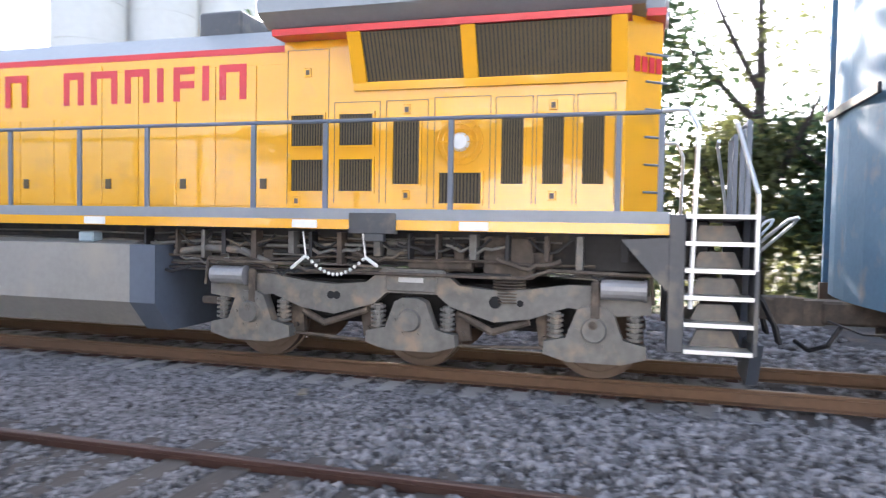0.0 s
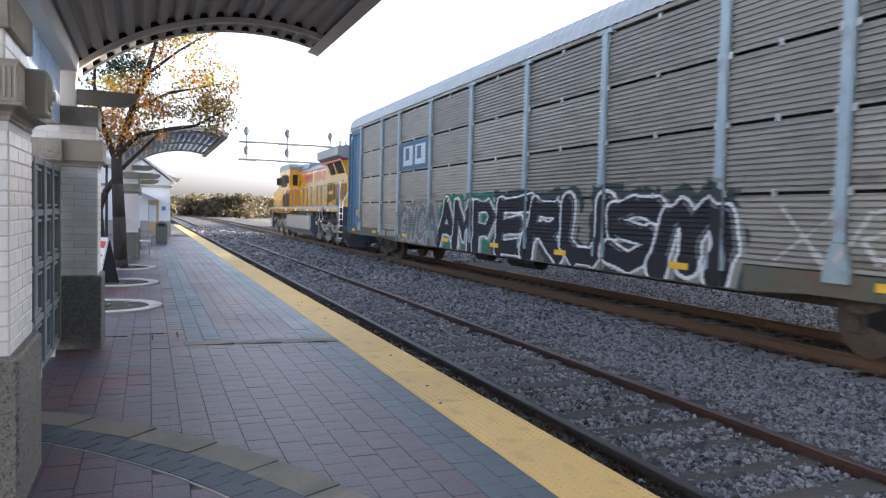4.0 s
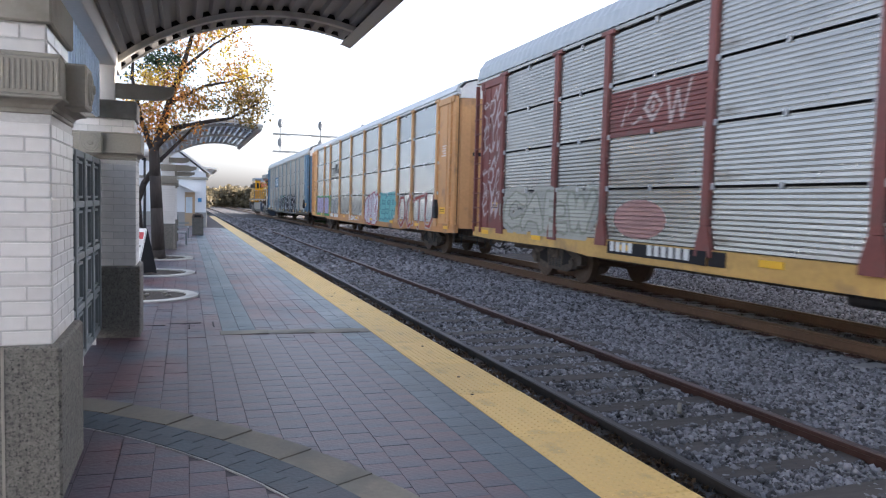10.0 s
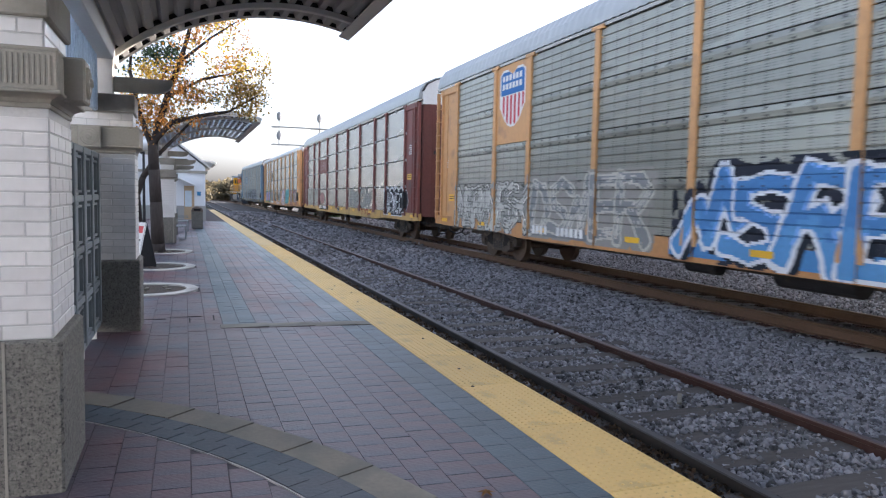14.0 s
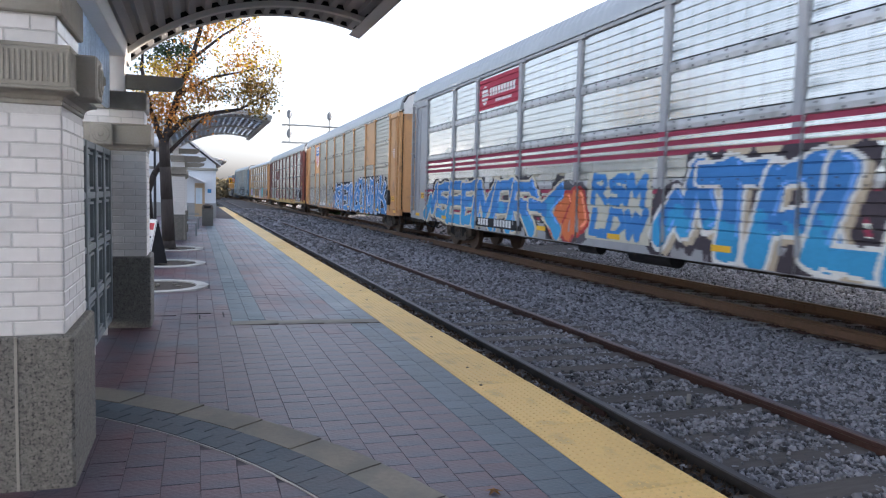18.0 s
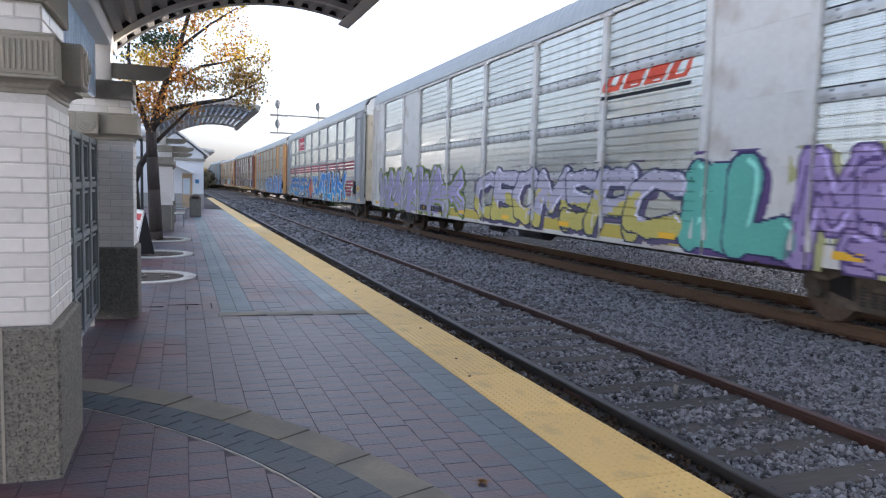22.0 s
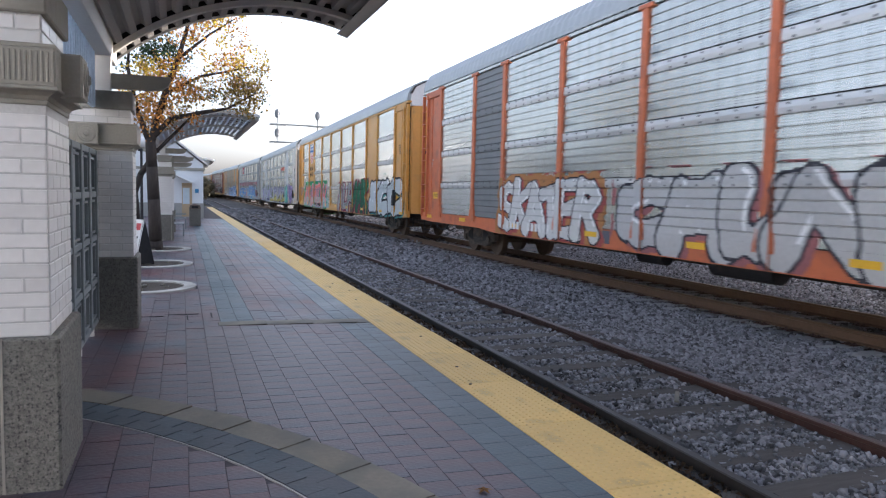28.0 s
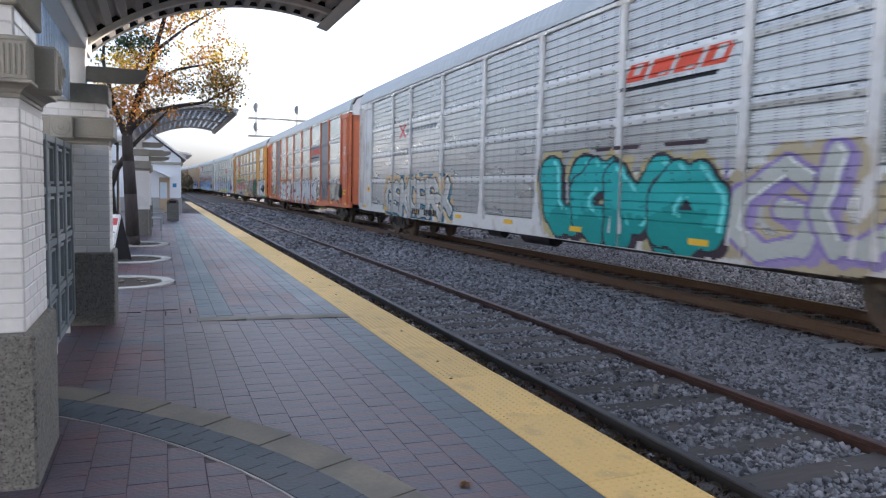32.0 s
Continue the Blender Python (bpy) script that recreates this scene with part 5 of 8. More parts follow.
    graffiti(c6, 1.3, 11.4, 0.86, 2.3, ["zig", "em", "spike", "kay", "zig", "peak", "barb"], 0.24, LILAC, LIME, (0.10, 0.12, 0.08), o=0.05, halo_w=0.1, seed=61, sharp=0.6, lap=1.2, line=(0.26, 0.34, 0.08))
    patch(c6, "sprayed_sill", 1.4, 9.2, 0.84, 1.12, paint_mat(LILAC), 0.003, "lilac sprayed sill")
    graffiti(c6, 12.4, 21.6, 0.9, 2.2, ["hook", "comb", "ring", "em", "snake", "lid", "hook"], 0.19, (0.45, 0.43, 0.52), (0.05, 0.06, 0.10), None, fill2=(0.52, 0.46, 0.14), o=0.04, seed=62, sharp=0.1, lap=1.25, drop=(0.12, 0.10, 0.17))
    graffiti(c6, 21.6, 24.0, 0.85, 2.25, ["comb", "step"], 0.26, (0.15, 0.45, 0.37), (0.05, 0.05, 0.12), None, seed=63, sharp=0.1, o=0.04, lap=1.2, drop=(0.12, 0.08, 0.2))
    graffiti(c6, 23.9, 26.9, 0.85, 2.3, ["em", "snake", "kay"], 0.18, (0.35, 0.27, 0.50), (0.10, 0.07, 0.18), None, seed=64, o=0.04, sharp=0.5, lap=1.3, drop=(0.42, 0.42, 0.2), line=(0.13, 0.09, 0.22))
    patch(c6, "emblem", 19.0, 21.6, 3.7, 4.0, paint_mat((0.62, 0.10, 0.06)), 0.003, "red slanted blocks of an emblem", letter_bars(9, 4, 0.5))
    patch(c6, "emblem_line", 18.95, 21.6, 3.55, 3.62, M["black_paint"], 0.003, "dark line under the emblem")
    graffiti(c6, 27.3, 28.3, 2.2, 3.3, ["cross", "loop"], 0.025, BLK, seed=65)
    graffiti(c6, 27.2, 28.2, 1.4, 1.9, ["ring", "loop"], 0.02, (0.2, 0.14, 0.3), seed=66)
    # seventh car
    shield(c7, 5.0, 6.65, 3.72, 5.12)
    painted_words(c7, ("BUILDING", "AMERICA"), 5.83, 3.28, 0.36, M["black_paint"])
    graffiti(c7, 2.6, 11.4, 0.86, 2.3, ["spike", "gee", "lid", "bar", "em", "tee", "dee", "gate", "barb"], 0.12, (0.62, 0.17, 0.15), (0.70, 0.68, 0.70), (0.03, 0.26, 0.10), o=0.025, halo_w=0.26, seed=71, lean=0.2, sharp=0.6, lap=1.25, drop=(0.05, 0.09, 0.25), fill2=(0.62, 0.28, 0.25))
    patch(c7, "sprayed_sill", 2.3, 12.4, 0.84, 1.12, paint_mat((0.30, 0.46, 0.44)), 0.003, "pale teal sprayed sill")
    graffiti(c7, 2.2, 12.2, 1.08, 1.5, ["arches", "ring", "arches", "ring", "arches", "ring", "arches"], 0.13, (0.30, 0.46, 0.44), None, None, seed=72, sharp=0.0)
    graffiti(c7, 15.2, 19.2, 0.84, 2.2, ["peak", "step", "lid"], 0.19, (0.36, 0.35, 0.34), (0.20, 0.03, 0.06), None, o=0.09, seed=73, sharp=0.7, lap=1.1, drop=(0.25, 0.06, 0.08), line=(0.04, 0.15, 0.08))
    graffiti(c7, 19.0, 22.4, 0.84, 2.3, ["peak", "lid", "kay"], 0.24, (0.025, 0.14, 0.07), (0.18, 0.03, 0.05), None, o=0.07, seed=74, sharp=0.7, lap=1.25, drop=(0.25, 0.06, 0.08), fill2=(0.03, 0.10, 0.06))
    graffiti(c7, 22.6, 28.2, 0.84, 2.4, ["snake", "ring", "hook"], 0.3, (0.58, 0.62, 0.62), BLK, None, o=0.08, seed=75, sharp=0.0, lap=1.25, drop=(0.10, 0.28, 0.26))
    graffiti(c7, 0.6, 1.8, 1.5, 2.2, ["zig", "loop"], 0.04, (0.16, 0.2, 0.4), seed=76)
    # eighth car
    graffiti(c8, 6.7, 11.6, 0.84, 2.1, ["snake", "kay", "peak", "tee", "comb", "kick"], 0.15, (0.60, 0.60, 0.58), BLK, (0.42, 0.20, 0.08), o=0.03, seed=81, sharp=0.4, lap=1.2, drop=(0.36, 0.09, 0.08))
    graffiti(c8, 12.2, 20.7, 0.84, 2.15, ["hook", "lid", "cup", "gate", "kay", "barb"], 0.27, (0.50, 0.50, 0.49), (0.05, 0.05, 0.06), None, o=0.045, seed=82, sharp=0.15, lap=1.15, drop=(0.34, 0.14, 0.14))
    graffiti(c8, 20.9, 27.0, 1.0, 2.2, ["snake", "arches", "zig", "peak", "arches", "hook", "spike", "snake"], 0.03, (0.09, 0.09, 0.11), seed=83, sharp=0.0)
    patch(c8, "emblem_field", 19.1, 21.9, 3.24, 4.1, DARKP, 0.002, "grey field")
    patch(c8, "emblem", 19.2, 21.8, 3.62, 3.92, paint_mat((0.62, 0.10, 0.06)), 0.004, "red slanted blocks of an emblem", letter_bars(9, 4, 0.5))
    patch(c8, "emblem_line", 19.1, 21.4, 3.42, 3.49, M["black_paint"], 0.004, "dark line under the emblem")
    patch(c8, "sprayed_sill", 9.0, 12.0, 0.84, 1.1, paint_mat((0.13, 0.13, 0.15)), 0.002, "black sprayed sill")
    graffiti(c8, 27.3, 28.4, 2.4, 2.9, ["hook", "loop"], 0.04, (0.5, 0.35, 0.4), seed=84)
    # ninth car
    graffiti(c9, 3.9, 10.7, 0.84, 2.05, ["gee", "snake", "kay", "ring", "comb", "kick", "barb"], 0.15, (0.50, 0.49, 0.45), (0.03, 0.04, 0.06), (0.60, 0.45, 0.26), o=0.04, seed=91, sharp=0.4, lap=1.25, drop=(0.08, 0.20, 0.26), lean=-0.15, fill2=(0.42, 0.42, 0.40))
    patch(c9, "emblem", 5.6, 6.3, 3.55, 4.05, paint_mat((0.55, 0.08, 0.08)), 0.003, "red slanted cross", lambda U, V: (np.abs(U - V) < .12) | (np.abs(U - 1 + V) < .12))
    patch(c9, "emblem_line", 6.3, 9.4, 3.72, 3.86, DARKP, 0.003, "row of grey bars", bars(10))
    graffiti(c9, 16.2, 21.8, 0.80, 2.35, ["cup", "ring", "em", "ring"], 0.34, (0.05, 0.38, 0.36), (0.04, 0.04, 0.05), (0.44, 0.37, 0.2), fill2=(0.03, 0.27, 0.25), o=0.045, seed=92, lean=0.0, sharp=0.1, lap=1.3, halo_w=0.12, drop=(0.06, 0.04, 0.05))
    graffiti(c9, 21.9, 27.4, 0.84, 2.3, ["gee", "cup", "snake", "comb"], 0.13, (0.44, 0.46, 0.42), (0.24, 0.19, 0.42), (0.42, 0.36, 0.24), seed=93, sharp=0.2, lap=1.2, drop=(0.3, 0.25, 0.45))
    patch(c9, "emblem", 19.1, 21.7, 3.75, 4.05, paint_mat((0.62, 0.10, 0.06)), 0.003, "red slanted blocks of an emblem", letter_bars(9, 4, 0.5))
    patch(c9, "emblem_line", 19.0, 21.4, 3.6, 3.67, M["black_paint"], 0.003, "dark line under the emblem")


paint_cars()


# ---------- the locomotive ----------
YEL = steel("glossy_locomotive_yellow", (0.76, 0.375, 0.011), rough=0.22, spec=0.25, var=0.05, scale=2.2, coarse=0.6, bump=0.3, dist=0.035, stain=(0.58, 0.31, 0.03), amount=0.1)
YEL.node_tree.nodes["Principled BSDF"].inputs["Coat Weight"].default_value = 1.0
YEL.node_tree.nodes["Principled BSDF"].inputs["Coat Roughness"].default_value = 0.03
YEL.node_tree.links.new(YEL.node_tree.nodes["Bump"].outputs[0], YEL.node_tree.nodes["Principled BSDF"].inputs["Coat Normal"])
LGREY = steel("locomotive_grey_paint", (0.24, 0.26, 0.28), rough=0.4, var=0.08, coarse=0.8)
LDARK = steel("dark_grey_underframe_paint", (0.06, 0.063, 0.07), rough=0.5, var=0.15, coarse=1.2, stain=(0.17, 0.15, 0.12), amount=0.2)
TANK = steel("grey_fuel_tank_paint", (0.27, 0.26, 0.245), rough=0.35, var=0.12, coarse=0.8, stain=(0.33, 0.30, 0.26), amount=0.2)
LTRUCK = steel("grey_dusty_truck_paint", (0.13, 0.127, 0.118), rough=0.5, var=0.35, scale=9, coarse=1.8, bump=0.3, stain=(0.24, 0.19, 0.14), amount=0.3)
LRED = steel("locomotive_red_stripe", (0.55, 0.03, 0.035), rough=0.35, var=0.05)
LRAIL = steel("grey_handrail_paint", (0.125, 0.145, 0.18), rough=0.4, var=0.08)
MESH = steel("brown_intake_screen", (0.10, 0.075, 0.035), rough=0.7, var=0.2, scale=40)
LOCO_MID = 9.9


def grille(bm_frame, bm_slats, s, x, ya, yb, za, zb, n):
    """A louvred opening: n upright slats behind a raised rim, on the hood's side."""
    o = s * 0.02
    for a, b, c, d in ((ya - 0.03, yb + 0.03, za - 0.03, za), (ya - 0.03, yb + 0.03, zb, zb + 0.03), (ya - 0.03, ya, za, zb), (yb, yb + 0.03, za, zb)):
        box(bm_frame, min(x, x + o), a, c, max(x, x + o), b, d)
    for i in range(n):
        y = ya + (yb - ya) * (i + 0.5) / n
        w = (yb - ya) / n * 0.28
        box(bm_slats, min(x, x + s * 0.008), y - w, za, max(x, x + s * 0.008), y + w, zb)


def locomotive():
    ob = thing("locomotive", "yellow diesel locomotive with grey roof and red lettering blocks", "locomotive")
    H = 0.94          # half width of the hood
    WALK = 1.98
    # hood
    bm = new_bm()
    prism(bm, [(-H, WALK), (H, WALK), (H, 4.2), (0.62, 4.47), (-0.62, 4.47), (-H, 4.2)], "y", -5.6, 3.4)
    part("engine_hood", bm, YEL, ob, "glossy yellow engine hood")
    bm = new_bm()
    prism(bm, [(-H - 0.006, 4.195), (H + 0.006, 4.195), (0.63, 4.485), (-0.63, 4.485)], "y", -5.62, 3.42)
    part("hood_roof", bm, LGREY, ob, "grey hood roof")
    bm = new_bm()
    for s in (-1, 1):
        box(bm, min(s * H, s * (H + 0.008)), -5.6, 4.11, max(s * H, s * (H + 0.008)), 3.4, 4.195)
    part("hood_stripe", bm, LRED, ob, "thin red stripe under the roof")
    # radiator compartment with chamfered rear corners
    bm = new_bm()
    R = 1.02
    prism(bm, [(-R, -5.55), (-R, -9.95), (-0.62, -10.35), (0.62, -10.35), (R, -9.95), (R, -5.55)], "z", WALK, 4.36)
    part("radiator_hood", bm, YEL, ob, "glossy yellow radiator compartment")
    # flared radiator wings
    bm = new_bm()
    prism(bm, [(-1.56, 4.45), (-1.56, 4.86), (-0.6, 5.0), (0.6, 5.0), (1.56, 4.86), (1.56, 4.45), (1.3, 4.32), (1.0, 4.3), (-1.0, 4.3), (-1.3, 4.32)], "y", -10.15, -5.45)
    part("radiator_wing", bm, LGREY, ob, "grey flared radiator housing")
    bm = new_bm()
    for s in (-1, 1):
        prism(bm, [(s * 1.03, 4.21), (s * 1.35, 4.21), (s * 1.36, 4.29), (s * 1.03, 4.29)], "y", -10.0, -5.55)
    box(bm, -0.95, -10.375, 4.28, 0.95, -10.16, 4.37)
    part("wing_stripe", bm, LRED, ob, "red stripe under the radiator housing")
    bm = new_bm()
    prism(bm, [(-0.95, 4.36), (-0.95, 4.9), (0.95, 4.9), (0.95, 4.36)], "y", -10.36, -10.15)
    part("rear_headlight_box", bm, LGREY, ob)
    bm = new_bm()
    for z in (4.48, 4.72):
        tube(bm, (0.0, -10.36, z), (0.0, -10.42, z), 0.1, 0.11, seg=14)
    part("rear_headlight", bm, M["chrome"], ob, "round rear headlights")
    for s in (-1, 1):
        # slanted intake screens below the wings
        for ya, yb in ((-8.05, -6.75), (-9.8, -8.2)):
            bm = new_bm()
            q = [(s * 1.03, 3.62), (s * 1.30, 4.2), (s * 1.26, 4.23), (s * 1.0, 3.66)]
            prism(bm, q, "y", ya, yb)
            part("intake_screen", bm, MESH, ob, "brown wire intake screen")
            bm = new_bm()
            n = int((yb - ya) / 0.05)
            for i in range(n):
                y = ya + (yb - ya) * (i + 0.5) / n
                prism(bm, [(s * 1.035, 3.62), (s * 1.305, 4.2), (s * 1.30, 4.21), (s * 1.03, 3.63)], "y", y - 0.007, y + 0.007)
            part("screen_wire", bm, M["black_iron"], ob)
        bm = new_bm()
        for y in (-6.66, -8.12, -9.87):
            prism(bm, [(s * 1.01, 3.55), (s * 1.06, 3.55), (s * 1.34, 4.24), (s * 1.2, 4.28), (s * 1.01, 4.2)], "y", y - 0.09, y + 0.09)
        prism(bm, [(s * 1.01, 3.53), (s * 1.07, 3.53), (s * 1.09, 3.63), (s * 1.01, 3.66)], "y", -9.96, -6.57)
        part("intake_frame", bm, YEL, ob, "yellow intake frame")
        # doors and louvres of the radiator compartment
        x = s * (R + 0.002)
        for ya, yb, za, zb, n in ((-6.13, -5.67, 2.84, 3.24, 12), (-6.82, -6.36, 2.84, 3.24, 12), (-6.13, -5.67, 2.25, 2.66, 12), (-6.82, -6.36, 2.25, 2.66, 12), (-7.45, -7.1, 2.34, 3.14, 9), (-8.25, -7.72, 2.1, 2.48, 12), (-8.77, -8.5, 2.34, 3.14, 8), (-9.25, -9.0, 2.34, 3.14, 8), (-9.72, -9.47, 2.34, 3.14, 8)):
            bf, bs = new_bm(), new_bm()
            grille(bf, bs, s, x, ya, yb, za, zb, n)
            lv = part("louvre", bf, YEL, ob, "yellow rimmed louvre")
            part("slat_grid", bs, MESH, lv, "brown upright slats")
            # near-black sheet behind the slats, coloured as the shade inside
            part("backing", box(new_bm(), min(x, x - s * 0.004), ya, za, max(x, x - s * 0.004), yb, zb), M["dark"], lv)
        for ya, yb, za, zb in ((-6.2, -5.6, 2.08, 4.1), (-6.92, -6.28, 2.1, 3.4), (-7.56, -7.0, 2.1, 3.4), (-8.36, -7.64, 2.04, 3.42), (-8.88, -8.42, 2.1, 3.4), (-9.36, -8.92, 2.1, 3.4), (-9.84, -9.4, 2.1, 3.4)):
            bm = new_bm()
            for a, b, c, d in ((ya, ya + 0.008, za, zb), (yb - 0.008, yb, za, zb), (ya, yb, zb - 0.008, zb)):
                box(bm, min(x, x + s * 0.003), a, c, max(x, x + s * 0.003), b, d)
            part("door_seam", bm, MESH, ob, "dark seam round an access door")
        for ya, za in ((-5.9, 3.8), (-7.28, 3.28), (-9.12, 3.28), (-7.28, 2.2), (-9.12, 2.2), (-5.75, 2.12)):
            lt = part("door_latch", box(new_bm(), min(x, x + s * 0.02), ya - 0.05, za - 0.06, max(x, x + s * 0.02), ya + 0.05, za + 0.06, 0.008), YEL, ob)
            part("latch_slot", box(new_bm(), min(x, x + s * 0.024), ya - 0.025, za - 0.035, max(x, x + s * 0.024), ya + 0.025, za + 0.03), MESH, lt)
        # round blower guard: rings and spokes round a pale hub
        bm = new_bm()
        for r in (0.29, 0.22, 0.15):
            pipe(bm, [(x + s * 0.03, -7.98 + r * math.cos(q * math.tau / 20), 2.86 + r * math.sin(q * math.tau / 20)) for q in range(21)], 0.008, 5)
        for q in range(8):
            c, e = math.cos(q * math.tau / 8), math.sin(q * math.tau / 8)
            tube(bm, (x + s * 0.03, -7.98 + 0.08 * c, 2.86 + 0.08 * e), (x + s * 0.03, -7.98 + 0.29 * c, 2.86 + 0.29 * e), 0.007, seg=5)
        part("fan_guard", bm, YEL, ob, "round wire guard")
        part("fan_hub", tube(new_bm(), (x, -7.98, 2.86), (x + s * 0.05, -7.98, 2.86), 0.12, 0.09, seg=20), M["white_paint"], ob, "pale round hub")
        # engine doors: raised frames, hinges, latches
        y = -5.52
        k = 0
        xx = s * H
        for w, zt in ((0.42, 3.95), (0.62, 3.95), (0.62, 3.95), (0.62, 3.95), (0.62, 3.95), (0.85, 4.05), (0.62, 3.3), (0.62, 3.3), (0.62, 3.3), (0.62, 3.3), (0.62, 3.3), (0.62, 3.3), (0.62, 3.3)):
            dr = part("engine_door", box(new_bm(), min(xx, xx + s * 0.016), y, WALK + 0.07, max(xx, xx + s * 0.016), y + w, zt, 0.003), YEL, ob)
            if k % 2 == 0:
                xl = xx + s * 0.016
                part("door_latch", box(new_bm(), min(xl, xl + s * 0.012), y + w - 0.16, 2.28, max(xl, xl + s * 0.012), y + w - 0.06, 2.42, 0.004), MESH, dr)
            y += w + 0.013
            k += 1
        part("corner_post", box(new_bm(), min(xx, xx + s * 0.05), -5.66, WALK, max(xx, xx + s * 0.05), -5.54, 4.1, 0.01), YEL, ob, "yellow riveted corner post")
        # blocks in place of the lettering
        rng = random.Random(3)
        y = 1.15
        for w in (0.4, 0.42, 0.14, 0.45, 0.42, 0, 0.36, 0.46, 0.42, 0.14, 0.34, 0.14, 0.42):
            if w == 0:
                y -= 0.55
                continue
            bm = new_bm()
            xx = s * (H + 0.0165)
            t = 0.105
            z0, z1 = 3.5, 3.98
            box(bm, min(xx, xx + s * 0.004), y - t, z0, max(xx, xx + s * 0.004), y, z1)
            if w > 0.2:
                box(bm, min(xx, xx + s * 0.004), y - w, z1 - t, max(xx, xx + s * 0.004), y - t, z1)
                box(bm, min(xx, xx + s * 0.004), y - w, z0 + 0.0, max(xx, xx + s * 0.004), y - w + t, z1 - t) if rng.random() < 0.7 else box(bm, min(xx, xx + s * 0.004), y - w, z0 + 0.18, max(xx, xx + s * 0.004), y - t, z0 + 0.28)
            part("lettering_block", bm, LRED, ob, "plain red block")
            y -= w + 0.13
        # number blocks at the rear
        for k in range(4):
            a = Vector((s * 1.0, -9.98)) + Vector((-s * 0.36, -0.38)) * (0.15 + 0.21 * k)
            bb = Vector((s * 1.0, -9.98)) + Vector((-s * 0.36, -0.38)) * (0.31 + 0.21 * k)
            nrm = Vector((s * 0.38, -0.36)).normalized() * 0.006
            bm = prism(new_bm(), [(a.x, a.y), (bb.x, bb.y), (bb.x + nrm.x, bb.y + nrm.y), (a.x + nrm.x, a.y + nrm.y)], "z", 3.66, 3.84)
            part("number_block", bm, LRED, ob, "small dark red bar")
        # walkway, side sill stripe and white reflectors
        bm = box(new_bm(), min(s * 0.9, s * 1.56), -10.45, WALK - 0.04, max(s * 0.9, s * 1.56), 6.0, WALK)
        box(bm, min(s * 1.5, s * 1.575), -10.45, WALK - 0.10, max(s * 1.5, s * 1.575), 10.9, WALK + 0.03)
        part("walkway", bm, LGREY, ob, "grey walkway deck")
        bm = box(new_bm(), min(s * 1.5, s * 1.57), -10.45, WALK - 0.22, max(s * 1.5, s * 1.57), 10.9, WALK - 0.10)
        part("side_sill", bm, YEL, ob, "yellow side sill")
        for y in (-8.3, -6.15, -3.0, 0.6, 4.2):
            part("sill_reflector", box(new_bm(), min(s * 1.565, s * 1.58), y - 0.17, WALK - 0.21, max(s * 1.565, s * 1.58), y + 0.17, WALK - 0.11), M["white_paint"], ob, "white reflective strip")
        bm = box(new_bm(), min(s * 1.5, s * 1.6), -7.35, WALK - 0.27, max(s * 1.5, s * 1.6), -6.75, WALK - 0.02, 0.01)
        box(bm, min(s * 1.5, s * 1.6), -7.2, WALK - 0.36, max(s * 1.5, s * 1.6), -6.95, WALK - 0.27, 0.01)
        part("jacking_pad", bm, LDARK, ob, "grey jacking pad")
        # handrail
        posts = [-10.35, -9.9, -8.0, -6.4, -5.4, -3.8, -2.7, -1.5, -0.3, 0.9, 2.1, 3.3, 4.4]
        for y in posts:
            part("handrail_post", box(new_bm(), s * 1.52 - 0.02, y - 0.032, WALK - 0.15, s * 1.52 + 0.02, y + 0.032, 3.06, 0.006), LRAIL, ob)
        bm = new_bm()
        pipe(bm, [(s * 1.52, y, 3.08) for y in posts], 0.024, 8)
        part("handrail", bm, LRAIL, ob, "slate grey walkway handrail")
        bm = new_bm()
        pipe(bm, [(s * 1.52, -10.35, 3.1), (s * 1.53, -10.62, 3.1), (s * 1.56, -10.72, 2.9), (s * 1.56, -10.68, 0.98)], 0.025, 8)
        pipe(bm, [(s * 0.9, -11.15, 3.05), (s * 1.1, -11.15, 3.0), (s * 1.56, -11.32, 2.2), (s * 1.56, -11.32, 1.4)], 0.025, 8)
        part("grab_rail", bm, M["chrome"], ob, "white curved grab rail by the steps")
        # steps
        bm = new_bm()
        box(bm, min(s * 1.1, s * 1.56), -10.62, 0.5, max(s * 1.1, s * 1.56), -10.45, WALK, 0.01)
        prism(bm, [(-10.45, WALK - 0.25), (-9.95, WALK - 0.28), (-10.3, 1.3), (-10.45, 1.15)], "x", s * 1.45, s * 1.55)
        box(bm, min(s * 1.1, s * 1.56), -11.36, 0.5, max(s * 1.1, s * 1.56), -11.31, WALK, 0.01)
        part("step_frame", bm, LDARK, ob, "dark grey step stringers")
        for k in range(6):
            z = 0.52 + k * 0.288
            bm = box(new_bm(), min(s * (1.2 - k * 0.02), s * 1.57), -11.31, z, max(s * (1.2 - k * 0.02), s * 1.57), -10.62, z + 0.02)
            box(bm, min(s * 1.55, s * 1.585), -11.31, z - 0.02, max(s * 1.55, s * 1.585), -10.62, z + 0.028, 0.004)
            part("step", bm, M["chrome"], ob, "metal step with a bright edge")
            if k < 5:
                bm = prism(new_bm(), [(-11.22, z + 0.02), (-10.7, z + 0.02), (-10.78, z + 0.2), (-11.14, z + 0.2)], "x", s * 1.15, s * 1.25)
                part("step_riser", bm, LTRUCK, ob)
        # air pipes and cables under the walkway
        rng = random.Random(8)
        for k in range(13):
            z = 1.66 - k * 0.04
            y0, y1 = -9.9 + rng.uniform(0, 2.8), -4.4 + rng.uniform(0, 6)
            n = 9
            pts = [(s * (1.1 + 0.05 * (k % 4)), y0 + (y1 - y0) * i / n, z + rng.uniform(-0.03, 0.03)) for i in range(n + 1)]
